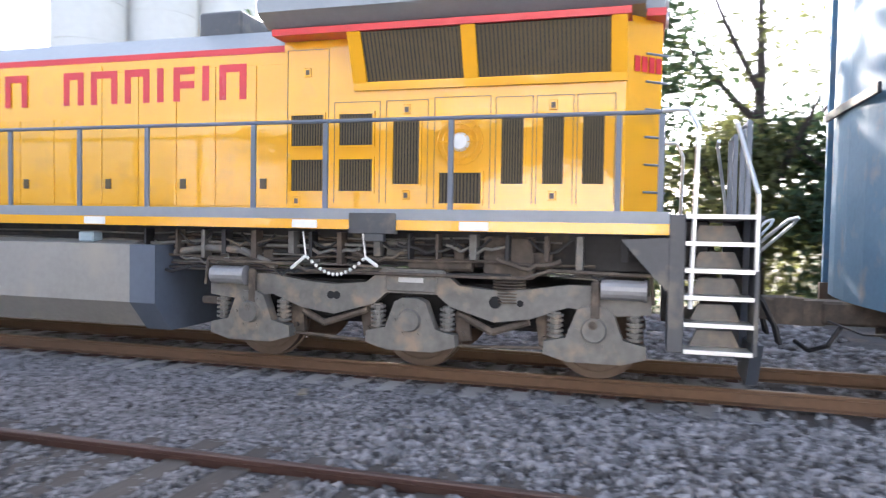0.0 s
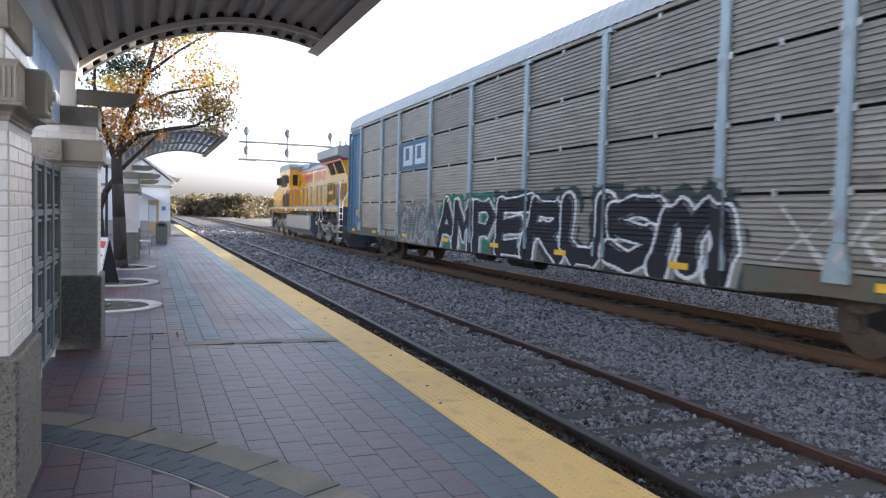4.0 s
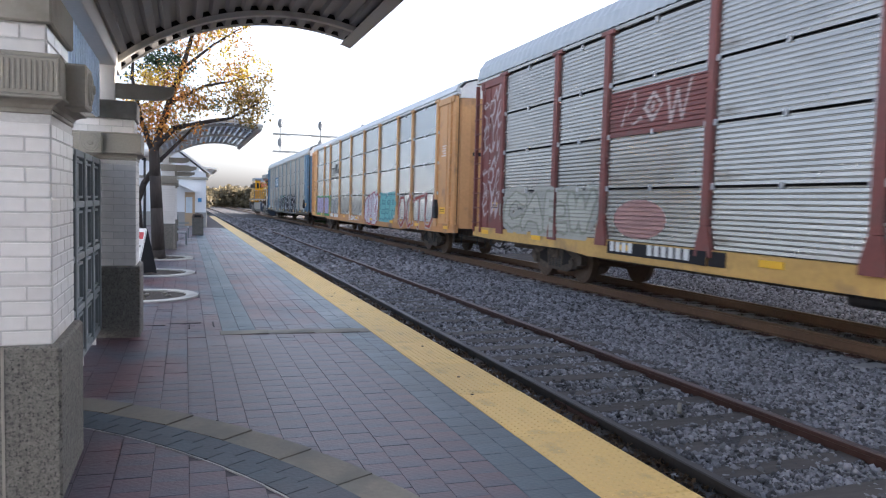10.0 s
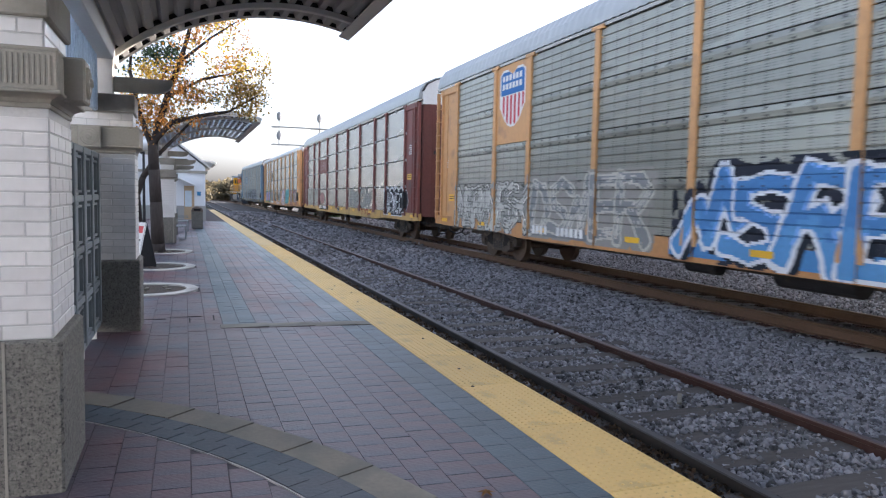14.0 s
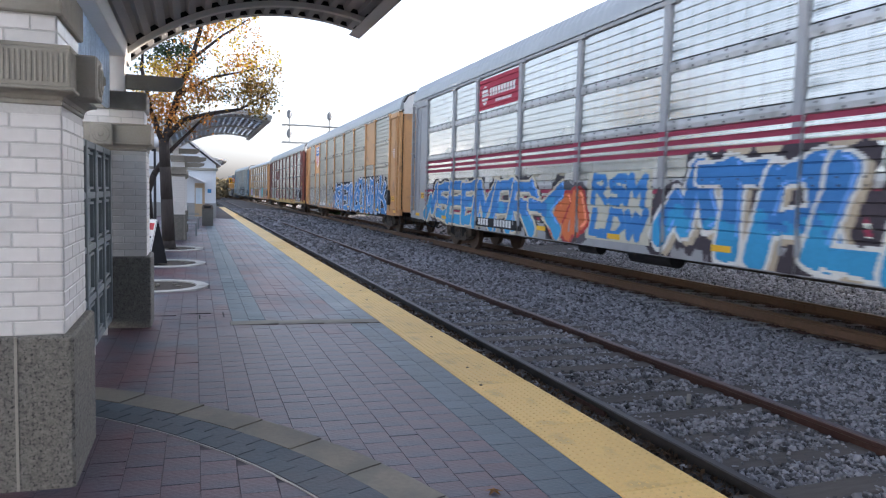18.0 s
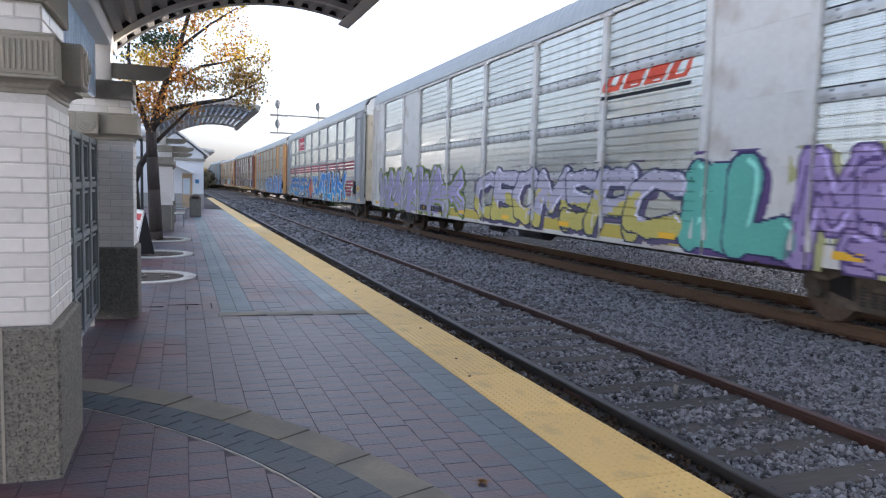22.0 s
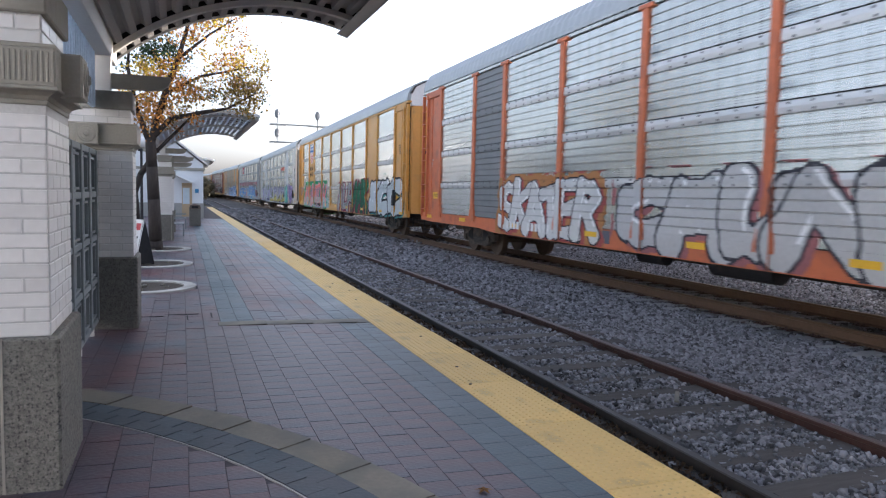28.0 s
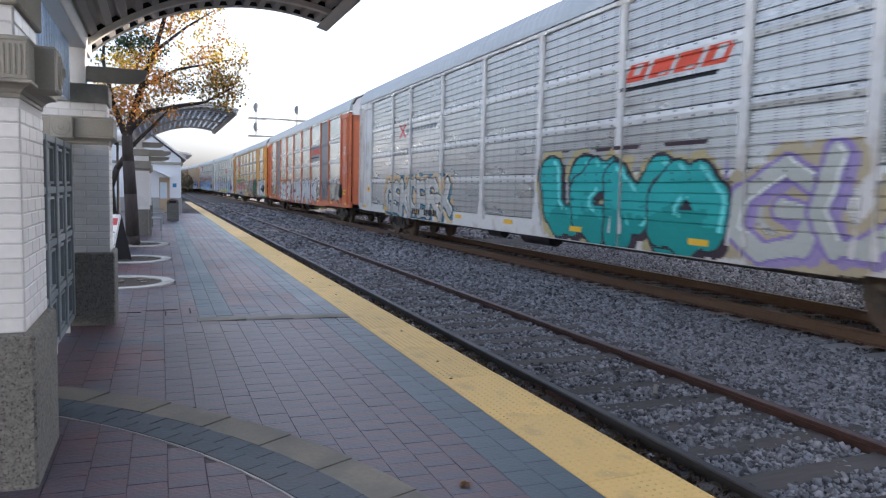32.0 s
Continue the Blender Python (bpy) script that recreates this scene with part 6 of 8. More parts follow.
            part("air_pipe", pipe(new_bm(), pts, rng.uniform(0.01, 0.024), 6), (LTRUCK, M["truck"], M["black_iron"])[k % 3], ob, "dusty air pipe")
        for k in range(9):
            y = -9.3 + k * 0.62 + rng.uniform(-0.15, 0.15)
            w = rng.uniform(0.08, 0.3)
            z = rng.uniform(1.25, 1.5)
            part("valve_box", box(new_bm(), min(s * 1.0, s * 1.22), y, z, max(s * 1.0, s * 1.22), y + w, z + rng.uniform(0.1, 0.22), 0.015), (M["truck"], LTRUCK)[k % 2], ob, "small dusty valve box")
        # brackets, clamps and a second tier of pipes deep under the walkway
        for k in range(16):
            y = -10.0 + k * 0.42 + rng.uniform(-0.1, 0.1)
            part("pipe_bracket", box(new_bm(), min(s * 1.18, s * 1.36), y, rng.uniform(1.3, 1.45), max(s * 1.18, s * 1.36), y + rng.uniform(0.03, 0.09), 1.72, 0.006), (M["black_iron"], LTRUCK, M["truck"])[k % 3], ob, "dusty pipe bracket")
        for k in range(10):
            y = -9.9 + k * 0.62
            z = rng.uniform(1.2, 1.62)
            part("hose", pipe(new_bm(), [(s * 1.33, y + 0.75 * i / 8, z - rng.uniform(0.02, 0.12) * math.sin(math.pi * i / 8)) for i in range(9)], rng.uniform(0.012, 0.03), 6), (M["black_iron"], M["truck"], LTRUCK)[k % 3], ob, "sagging rubber hose")
        for k in range(6):
            y = -9.4 + k * 0.95
            part("cable_loop", pipe(new_bm(), [(s * 1.3, y + 0.5 * i / 6, 1.68 - 0.16 * math.sin(math.pi * i / 6)) for i in range(7)], 0.016, 6), M["black_iron"], ob, "hanging black cable")
        part("brake_duct", pipe(new_bm(), [(s * 1.25, -4.05, 1.4), (s * 1.3, -4.6, 1.48), (s * 1.3, -5.1, 1.46), (s * 1.28, -5.6, 1.25)], 0.05, 9), LTRUCK, ob, "bent dusty pipe")
        part("air_reservoir", tube(new_bm(), (s * 1.15, -8.2, 1.35), (s * 1.15, -7.4, 1.35), 0.09, seg=12), M["truck"], ob)
        part("blower_box", box(new_bm(), min(s * 1.0, s * 1.25), -8.95, 1.2, max(s * 1.0, s * 1.25), -8.35, 1.7, 0.02), M["truck"], ob, "tan dusty box")
        bm = new_bm()
        for k in range(8):
            tube(bm, (s * 1.12, -8.65, 1.16 - k * 0.035), (s * 1.12, -8.65, 1.175 - k * 0.035), 0.2, seg=16)
        part("bellows", bm, M["truck"], ob, "rubber bellows")
        # safety chain
        bm = new_bm()
        for a, b, sag in ((-5.95, -6.15, -0.16), (-6.15, -6.95, 0.22), (-6.95, -7.1, -0.1)):
            for i in range(14):
                u = (i + 0.5) / 14
                if sag > 0:
                    z = 1.42 - sag * math.sin(math.pi * u)
                else:
                    z = 1.42 + (sag * (1 - u) if a > -6 else sag * u)
                y = a + (b - a) * u
                bmesh.ops.create_uvsphere(bm, u_segments=6, v_segments=4, radius=0.024, matrix=Matrix.Translation((s * 1.53, y, z)))
        for y in (-6.15, -6.95):
            tube(bm, (s * 1.53, y, 1.42), (s * 1.53, y + 0.04, 1.72), 0.012, seg=6)
        part("safety_chain", bm, M["white_paint"], ob, "white hanging chain")
        # trucks
        for yc, e in ((-7.46, 1), (7.46, -1)):
            loco_truck(ob, s, yc, e)
    # underframe, fuel tank, end plates
    bm = box(new_bm(), -1.0, -10.9, 1.3, 1.0, 10.9, WALK - 0.05, 0.02)
    part("underframe", bm, M["black_iron"], ob, "near-black steel underframe")
    bm = new_bm()
    prism(bm, [(-1.53, 1.5), (-1.53, 0.72), (-1.2, 0.36), (1.2, 0.36), (1.53, 0.72), (1.53, 1.5), (1.3, 1.55), (-1.3, 1.55)], "y", -3.55, 4.1)
    part("fuel_tank", bm, TANK, ob, "grey angled fuel tank")
    bm = new_bm()
    prism(bm, [(-1.55, 1.5), (-1.55, 0.72), (-1.2, 0.32), (1.2, 0.32), (1.55, 0.72), (1.55, 1.5)], "y", -3.95, -3.55)
    part("tank_end", bm, steel("blue_grey_tank_end", (0.09, 0.11, 0.15), rough=0.5, var=0.1), ob, "dark blue-grey tank end")
    bm = box(new_bm(), -1.5, -2.9, 1.52, -1.3, -2.65, 1.66, 0.02)
    part("fuel_filler", bm, BLUEGREY, ob)
    bm = new_bm()
    prism(bm, [(-1.05, WALK - 0.05), (1.05, WALK - 0.05), (1.05, 1.0), (0.75, 0.32), (-0.75, 0.32), (-1.05, 1.0)], "y", -11.35, -11.25)
    prism(bm, [(-1.5, 0.62), (-0.6, 0.62), (-0.45, 0.14), (-1.2, 0.14)], "y", -11.42, -11.3)
    prism(bm, [(1.5, 0.62), (0.6, 0.62), (0.45, 0.14), (1.2, 0.14)], "y", -11.42, -11.3)
    part("rear_plate", bm, steel("blue_black_paint", (0.045, 0.055, 0.075), rough=0.5, var=0.15), ob, "dark blue-grey pilot plate")
    bm = box(new_bm(), -0.2, -11.75, 0.75, 0.2, -10.9, 1.02, 0.03)
    prism(bm, [(-0.16, -11.7), (-0.2, -12.05), (0.05, -12.1), (0.2, -11.85), (0.16, -11.7)], "z", 0.7, 1.02)
    part("coupler", bm, M["truck"], ob, "cast steel coupler")
    bm = new_bm()
    for s in (-1, 1):
        pipe(bm, [(s * 0.55, -11.4, 1.6), (s * 0.75, -11.75, 1.95), (s * 0.8, -11.85, 1.98), (s * 0.72, -11.8, 1.9), (s * 0.5, -11.42, 1.5)], 0.02, 6)
    part("hose_hook", bm, M["chrome"], ob, "white bent rods")
    bm = new_bm()
    for s in (-1, 1):
        for k in range(3):
            x = s * (0.35 + k * 0.1)
            pipe(bm, [(x, -11.36, 1.25), (x, -11.55, 1.0), (x + 0.03, -11.7, 0.7), (x + 0.02, -11.75, 0.5)], 0.024, 6)
    part("rear_hose", bm, M["black_iron"], ob, "black air hoses")
    bm = new_bm()
    for s in (-1, 1):
        for y in (-11.3,):
            for x in (0.35, 0.9):
                box(bm, s * x - 0.03, y - 0.03, WALK, s * x + 0.03, y + 0.03, 3.05, 0.005)
    pipe(bm, [(-0.9, -11.3, 3.05), (-0.35, -11.3, 3.05)], 0.022, 7)
    pipe(bm, [(0.9, -11.3, 3.05), (0.35, -11.3, 3.05)], 0.022, 7)
    for k in range(6):
        tube(bm, (-0.75, -10.41, 2.25 + k * 0.32), (-0.95, -10.17, 2.25 + k * 0.32), 0.014, seg=6)
    part("rear_handrail", bm, LRAIL, ob, "grey rear handrail and grab irons")
    bm = box(new_bm(), -1.5, -11.4, WALK - 0.05, 1.5, -10.3, WALK, 0.01)
    part("rear_deck", bm, LDARK, ob)
    # exhaust, fans, horn, dynamic brake box
    bm = box(new_bm(), -0.55, -4.6, 4.42, 0.55, -3.9, 4.85, 0.03)
    part("exhaust_stack", bm, LDARK, ob, "dark exhaust stack")
    bm = new_bm()
    prism(bm, [(-0.8, 4.42), (0.8, 4.42), (0.7, 4.75), (-0.7, 4.75)], "y", 0.6, 3.2)
    part("roof_box", bm, LGREY, ob)
    bm = new_bm()
    for k, (x, y, z) in enumerate(((-0.35, -1.9, 4.45), (-0.2, -1.7, 4.5), (-0.3, -2.1, 4.42))):
        tube(bm, (x, y, z), (x, y + 0.3, z), 0.03, 0.09, seg=10)
        tube(bm, (x, y, 4.3), (x, y, z), 0.02, seg=6)
    part("horn", bm, M["black_iron"], ob, "black air horn")
    # cab and nose
    bm = new_bm()
    prism(bm, [(3.3, WALK - 0.05), (3.3, 4.6), (3.5, 4.75), (7.0, 4.75), (7.35, 4.45), (7.85, 3.3), (9.9, 3.05), (10.3, 2.6), (10.3, 1.6), (3.3, 1.6)], "x", -1.5, 1.5)
    part("cab", bm, YEL, ob, "yellow cab and nose")
    bm = new_bm()
    prism(bm, [(3.25, 4.45), (3.25, 4.63), (3.45, 4.8), (7.05, 4.8), (7.42, 4.48), (7.3, 4.45)], "x", -1.52, 1.52)
    part("cab_roof", bm, LGREY, ob, "grey cab roof")
    bm = new_bm()
    for s in (-1, 1):
        for ya, yb in ((4.3, 5.1), (5.25, 6.6)):
            box(bm, min(s * 1.49, s * 1.51), ya, 3.35, max(s * 1.49, s * 1.51), yb, 4.15, 0.004)
        box(bm, min(s * 0.9, s * 1.0), 3.28, 3.4, max(s * 0.9, s * 1.0) + s * 0.4, 3.31, 4.1)
    part("cab_window", bm, M["black_paint"], ob, "dark cab side windows")
    bm = new_bm()
    for s in (-1, 1):
        box(bm, min(s * 1.2, s * 1.75), 3.9, 3.55, max(s * 1.2, s * 1.75), 3.98, 4.05, 0.01)
        box(bm, min(s * 1.5, s * 1.8), 6.75, 3.5, max(s * 1.5, s * 1.8), 6.8, 4.0, 0.01)
    part("mirror", bm, LDARK, ob, "dark mirrors beside the cab")
    bm = new_bm()
    for s in (-1, 1):
        box(bm, min(s * 0.95, s * 1.5), 3.4, WALK, max(s * 0.95, s * 1.5), 6.0, 2.9, 0.01)
    part("electrical_cabinet", bm, YEL, ob, "yellow cabinet behind the cab")
    bm = new_bm()
    prism(bm, [(-1.5, 1.6), (1.5, 1.6), (1.2, 0.25), (-1.2, 0.25)], "y", 10.9, 11.05)
    box(bm, -1.5, 10.3, 1.5, 1.5, 11.2, 1.95)
    for s in (-1, 1):
        box(bm, min(s * 1.1, s * 1.5), 10.4, 0.5, max(s * 1.1, s * 1.5), 11.1, 1.6, 0.01)
    part("front_pilot", bm, LDARK, ob, "dark front pilot and steps")
    return ob


def loco_truck(ob, s, yc, e):
    tk = new("truck")
    tk.parent = ob
    tk.location = (0, yc, 0)
    # cast side frame with raised ends and sagging spans
    bm = new_bm()
    out = [(-2.6, 1.02), (-2.6, 0.86), (-2.25, 0.82), (-1.75, 0.9), (-1.35, 0.80), (-0.95, 0.74), (-0.45, 0.84), (-0.3, 0.98), (0.3, 0.98), (0.45, 0.84), (0.95, 0.74), (1.35, 0.80), (1.75, 0.9), (2.25, 0.82), (2.6, 0.86), (2.6, 1.02), (2.35, 1.16), (1.75, 1.16), (1.35, 1.05), (0.95, 1.02), (0.55, 1.1), (0.35, 1.28), (-0.35, 1.28), (-0.55, 1.1), (-0.95, 1.02), (-1.35, 1.05), (-1.75, 1.16), (-2.35, 1.16)]
    out = [(y * 1.09, z - 0.06 if 0.7 < z < 0.82 else z + 0.04 if 1.0 < z < 1.08 else z) for y, z in out]
    prism(bm, out, "x", s * 1.12, s * 1.28)
    box(bm, min(s * 1.2, s * 1.31), -0.33, 1.0, max(s * 1.2, s * 1.31), 0.33, 1.26, 0.02)
    part("side_frame", bm, LTRUCK, tk, "grey cast steel side frame")
    # discs coloured near-black as the shade of the frame's holes
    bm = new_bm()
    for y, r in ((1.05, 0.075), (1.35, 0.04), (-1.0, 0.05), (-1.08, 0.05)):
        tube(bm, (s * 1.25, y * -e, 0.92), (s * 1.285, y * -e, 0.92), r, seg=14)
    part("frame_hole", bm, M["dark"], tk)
    bm = box(new_bm(), min(s * 1.31, s * 1.317), -0.16, 1.12, max(s * 1.31, s * 1.317), 0.16, 1.18)
    part("maker_plate", bm, M["silver_paint"], tk, "small pale plate")
    for y in (-2.21, 0.0, 2.21):
        bm = new_bm()
        prism(bm, [(y - 0.58, 0.36), (y - 0.57, 0.50), (y - 0.32, 0.56), (y - 0.2, 0.88), (y - 0.1, 0.93), (y + 0.1, 0.93), (y + 0.2, 0.88), (y + 0.32, 0.56), (y + 0.57, 0.50), (y + 0.58, 0.36), (y + 0.30, 0.28), (y - 0.30, 0.28)], "x", s * 1.16, s * 1.34)
        part("axle_box", bm, LTRUCK, tk, "grey axle box")
        bm = new_bm()
        tube(bm, (s * 1.33, y, 0.66), (s * 1.40, y, 0.66), 0.15, 0.13, seg=20)
        if y == 0:
            tube(bm, (s * 1.39, y, 0.66), (s * 1.41, y, 0.66), 0.10, seg=20)
        for k in range(6):
            q = k * math.tau / 6
            tube(bm, (s * 1.33, y + 0.2 * math.cos(q), 0.66 + 0.2 * math.sin(q)), (s * 1.355, y + 0.2 * math.cos(q), 0.66 + 0.2 * math.sin(q)), 0.022, seg=6)
        part("axle_cap", bm, LTRUCK, tk)
        for u in (-0.45, 0.45):
            bm = new_bm()
            for k in range(5):
                bmesh.ops.create_cone(bm, cap_ends=True, segments=12, radius1=0.095, radius2=0.095, depth=0.028, matrix=Matrix.Translation((s * 1.23, y + u, 0.57 + k * 0.058)))
            tube(bm, (s * 1.23, y + u, 0.54), (s * 1.23, y + u, 0.84), 0.06, seg=8)
            part("coil_spring", bm, LTRUCK, tk, "grey coil spring")
        if s < 0:
            bm = new_bm()
            for q in (-1, 1):
                tube(bm, (q * 0.70, 0, 0), (q * 0.85, 0, 0), 0.52, seg=32)
                tube(bm, (q * 0.68, 0, 0), (q * 0.71, 0, 0), 0.55, seg=32)
                tube(bm, (q * 0.84, 0, 0), (q * 0.86, 0, 0), 0.46, 0.42, seg=32)
            tube(bm, (-1.1, 0, 0), (1.1, 0, 0), 0.1, seg=12)
            w = part("wheelset", bm, M["wheel"], tk, "brown steel wheels on an axle")
            w.location = (0, y, 0.53)
            WHEELSETS.append((w, Vector((0, y, 0.53)), 0.53))
    # brake cylinders, levers, rods, sand pipes
    bm = new_bm()
    for y in (-2.52, 2.52):
        tube(bm, (s * 1.33, y - 0.24, 1.13), (s * 1.33, y + 0.24, 1.13), 0.115, seg=16)
        tube(bm, (s * 1.33, y - 0.26, 1.13), (s * 1.33, y - 0.23, 1.13), 0.13, seg=16)
    part("brake_cylinder", bm, steel("grey_metal_cylinder", (0.30, 0.30, 0.31), rough=0.4, metal=0.3, var=0.15) if "grey_metal_cylinder" not in M else M["grey_metal_cylinder"], tk, "grey brake cylinders")
    bm = new_bm()
    for y in (-2.2, 2.2):
        box(bm, min(s * 1.29, s * 1.36), y - 0.07, 0.72, max(s * 1.29, s * 1.36), y + 0.03, 1.22, 0.02, Matrix.Translation((0, 0, 0)))
        tube(bm, (s * 1.34, y, 0.72), (s * 1.40, y, 0.72), 0.05, seg=10)
    pipe(bm, [(s * 1.36, -2.85, 0.98), (s * 1.36, -2.82, 1.30), (s * 1.36, -1.7, 1.32), (s * 1.36, -1.4, 1.22), (s * 1.36, 1.4, 1.22), (s * 1.36, 1.55, 1.3), (s * 1.36, 2.82, 1.33), (s * 1.36, 2.86, 1.0)], 0.022, 7)
    pipe(bm, [(s * 1.2, 0.6, 0.75), (s * 1.2, 1.2, 0.55), (s * 1.2, 1.5, 0.7)], 0.045, 7)
    pipe(bm, [(s * 1.2, -0.6, 0.75), (s * 1.2, -1.0, 0.55), (s * 1.2, -1.45, 0.7)], 0.045, 7)
    box(bm, min(s * 1.15, s * 1.25), 2.6, 0.72, max(s * 1.15, s * 1.25), 3.0, 0.82, 0.02)
    for y in (-1.62, -0.62, 0.62, 1.62):
        prism(bm, [(y - 0.10, 0.42), (y + 0.06, 0.40), (y + 0.10, 0.72), (y + 0.02, 0.88), (y - 0.08, 0.86)], "x", s * 1.04, s * 1.14)
        tube(bm, (s * 1.0, y, 0.5), (s * 1.2, y, 0.5), 0.035, seg=8)
    pipe(bm, [(s * 1.18, -1.75, 0.40), (s * 1.18, -0.7, 0.36), (s * 1.18, 0.7, 0.36), (s * 1.18, 1.75, 0.40)], 0.02, 6)
    part("brake_rigging", bm, M["truck"], tk, "brake levers, rods and air line")
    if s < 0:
        # near-black block put in as the shade between the wheels
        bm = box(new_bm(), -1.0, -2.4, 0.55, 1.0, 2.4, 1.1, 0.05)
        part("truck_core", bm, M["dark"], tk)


LOCO = locomotive()


# ---------- the station ----------
def brick_pillar(name, x0, x1, y0, y1, label, fine=True, blocks=(), fluted=True):
    """A square pier: speckled stone base, white brick shaft, cast stone necking and capital, brick top."""
    gz = platform_z((x0 + x1) / 2, (y0 + y1) / 2)
    ob = thing(name, label, "pillar", (0, 0, gz), group="brick pillars of the station")
    bm = box(new_bm(), x0 - 0.05, y0 - 0.05, -0.03, x1 + 0.05, y1 + 0.05, 0.86, 0.015)
    part("stone_base", bm, M["granite"], ob, "speckled aggregate stone base")
    bm = box(new_bm(), x0 - 0.056, (y0 + y1) / 2 - 0.008, 0.0, x0 - 0.04, (y0 + y1) / 2 + 0.008, 0.86)
    box(bm, (x0 + x1) / 2 + 0.18, y0 - 0.054, 0.0, (x0 + x1) / 2 + 0.195, y0 - 0.04, 0.86)
    if fluted:
        part("base_joint", bm, M["cast"], ob, "pale vertical joint")
    z0, z1 = 0.86, 2.12
    bm = box(new_bm(), x0 + 0.001, y0 + 0.001, z0, x1 - 0.001, y1 - 0.001, z1)
    box(bm, x0 + 0.021, y0 + 0.021, 2.42, x1 - 0.021, y1 - 0.021, 2.62)
    part("mortar_core", bm, M["mortar"], ob, "grey mortar")
    # courses of bricks on the four faces
    ch, bl = 0.081, 0.249

    def courses(za, n, inset):
        cache = {}
        a0, a1, b0, b1 = x0 + inset, x1 - inset, y0 + inset, y1 - inset
        for c in range(n):
            z = za + c * ch
            for face in range(4):
                lo, hi = (a0, a1) if face in (0, 2) else (b0, b1)
                off = (c + face) % 2 * bl / 2
                ends = [hi]
                p = hi - (bl if off == 0 else bl / 2)
                while p > lo + 0.03:
                    ends.append(p)
                    p -= bl
                ends.append(lo)
                for q, r in zip(ends, ends[1:]):
                    w = round(q - r - 0.009, 3)
                    if w < 0.02:
                        continue
                    if w not in cache:
                        cache[w] = mesh_of(box(new_bm(), -w / 2, -0.02, 0, w / 2, 0.02, ch - 0.009, 0.003), "brick", M["brick"])
                    m = (q + r) / 2
                    if face == 0:
                        t = pose(m, b0 + 0.016, z)
                    elif face == 2:
                        t = pose(m, b1 - 0.016, z)
                    elif face == 1:
                        t = pose(a1 - 0.016, m, z, 0, 0, 90)
                    else:
                        t = pose(a0 + 0.016, m, z, 0, 0, 90)
                    shared("brick", cache[w], ob, t)
    if fine:
        courses(z0 + 0.004, int((z1 - z0) / ch), 0.0)
        courses(2.44, 2, 0.02)
    else:
        bm = box(new_bm(), x0, y0, z0, x1, y1, z1, 0.004)
        box(bm, x0 + 0.02, y0 + 0.02, 2.42, x1 - 0.02, y1 - 0.02, 2.6)
        part("brick_shaft", bm, M["brick"], ob, "white brick shaft")
        bm = new_bm()
        for c in range(1, int((z1 - z0) / ch)):
            z = z0 + c * ch
            box(bm, x0 - 0.002, y0 - 0.002, z - 0.006, x1 + 0.002, y1 + 0.002, z)
        part("mortar_joint", bm, M["mortar"], ob)
    # necking, flare, capital
    bm = new_bm()
    box(bm, x0 - 0.008, y0 - 0.008, z1, x1 + 0.008, y1 + 0.008, z1 + 0.03, 0.006)
    lev = [(z1 + 0.03, 0.008), (z1 + 0.05, 0.02), (z1 + 0.065, 0.045), (z1 + 0.075, 0.072)]
    for (za, a), (zb, b) in zip(lev, lev[1:]):
        vs = [bm.verts.new(v) for v in ((x0 - a, y0 - a, za), (x1 + a, y0 - a, za), (x1 + a, y1 + a, za), (x0 - a, y1 + a, za), (x0 - b, y0 - b, zb), (x1 + b, y0 - b, zb), (x1 + b, y1 + b, zb), (x0 - b, y1 + b, zb))]
        for i in range(4):
            bm.faces.new((vs[i], vs[(i + 1) % 4], vs[4 + (i + 1) % 4], vs[4 + i]))
    part("necking", bm, M["cast"], ob, "flared cast stone necking")
    bm = box(new_bm(), x0 - 0.075, y0 - 0.085, z1 + 0.09, x1 + 0.06, y1 + 0.075, z1 + 0.295, 0.008)
    box(bm, x0 - 0.09, y0 - 0.1, z1 + 0.072, x1 + 0.075, y1 + 0.09, z1 + 0.092, 0.005)
    box(bm, x0 - 0.06, y0 - 0.06, z1 + 0.295, x1 + 0.06, y1 + 0.06, z1 + 0.32, 0.006)
    part("capital", bm, M["cast"], ob, "cast stone capital")
    bm = new_bm()
    n = 38 if fluted else 0
    for i in range(n):
        x = x0 - 0.06 + (x1 - x0 + 0.12) * (i + 0.5) / n
        box(bm, x - 0.007, y0 - 0.0895, z1 + 0.115, x + 0.007, y0 - 0.08, z1 + 0.275, 0.003)
    if fluted:
        part("fluting", bm, M["cast"], ob, "fine upright flutes")
    for cx, cy, nx, ny in blocks:
        bm = new_bm()
        m = Matrix.Translation((cx, cy, z1 + 0.18)) @ Euler((0, 0, math.atan2(ny, nx))).to_matrix().to_4x4()
        box(bm, -0.06, -0.12, -0.12, 0.06, 0.12, 0.125, 0.01, m)
        part("medallion_block", bm, M["cast"], ob, "square block with a round medallion")
        bm = new_bm()
        for r, d in ((0.10, 0.066), (0.075, 0.072), (0.035, 0.085)):
            bmesh.ops.create_cone(bm, cap_ends=True, segments=24, radius1=r, radius2=r - 0.012, depth=0.02, matrix=m @ Matrix.Translation((d - 0.005, 0, 0)) @ Euler((0, radians(90), 0)).to_matrix().to_4x4())
        part("medallion", bm, M["cast"], ob, "round ringed medallion")
    bm = box(new_bm(), x0 - 0.01, y0 - 0.01, 2.605, x1 + 0.01, y1 + 0.01, 2.82, 0.01)
    part("top_stone", bm, M["cast"], ob, "flat top stone")
    return ob


ARC_C, ARC_R = (1.35, 0.93), 3.32


def arc_point(a, r=ARC_R):
    return ARC_C[0] + r * math.sin(a), ARC_C[1] + r * math.cos(a)


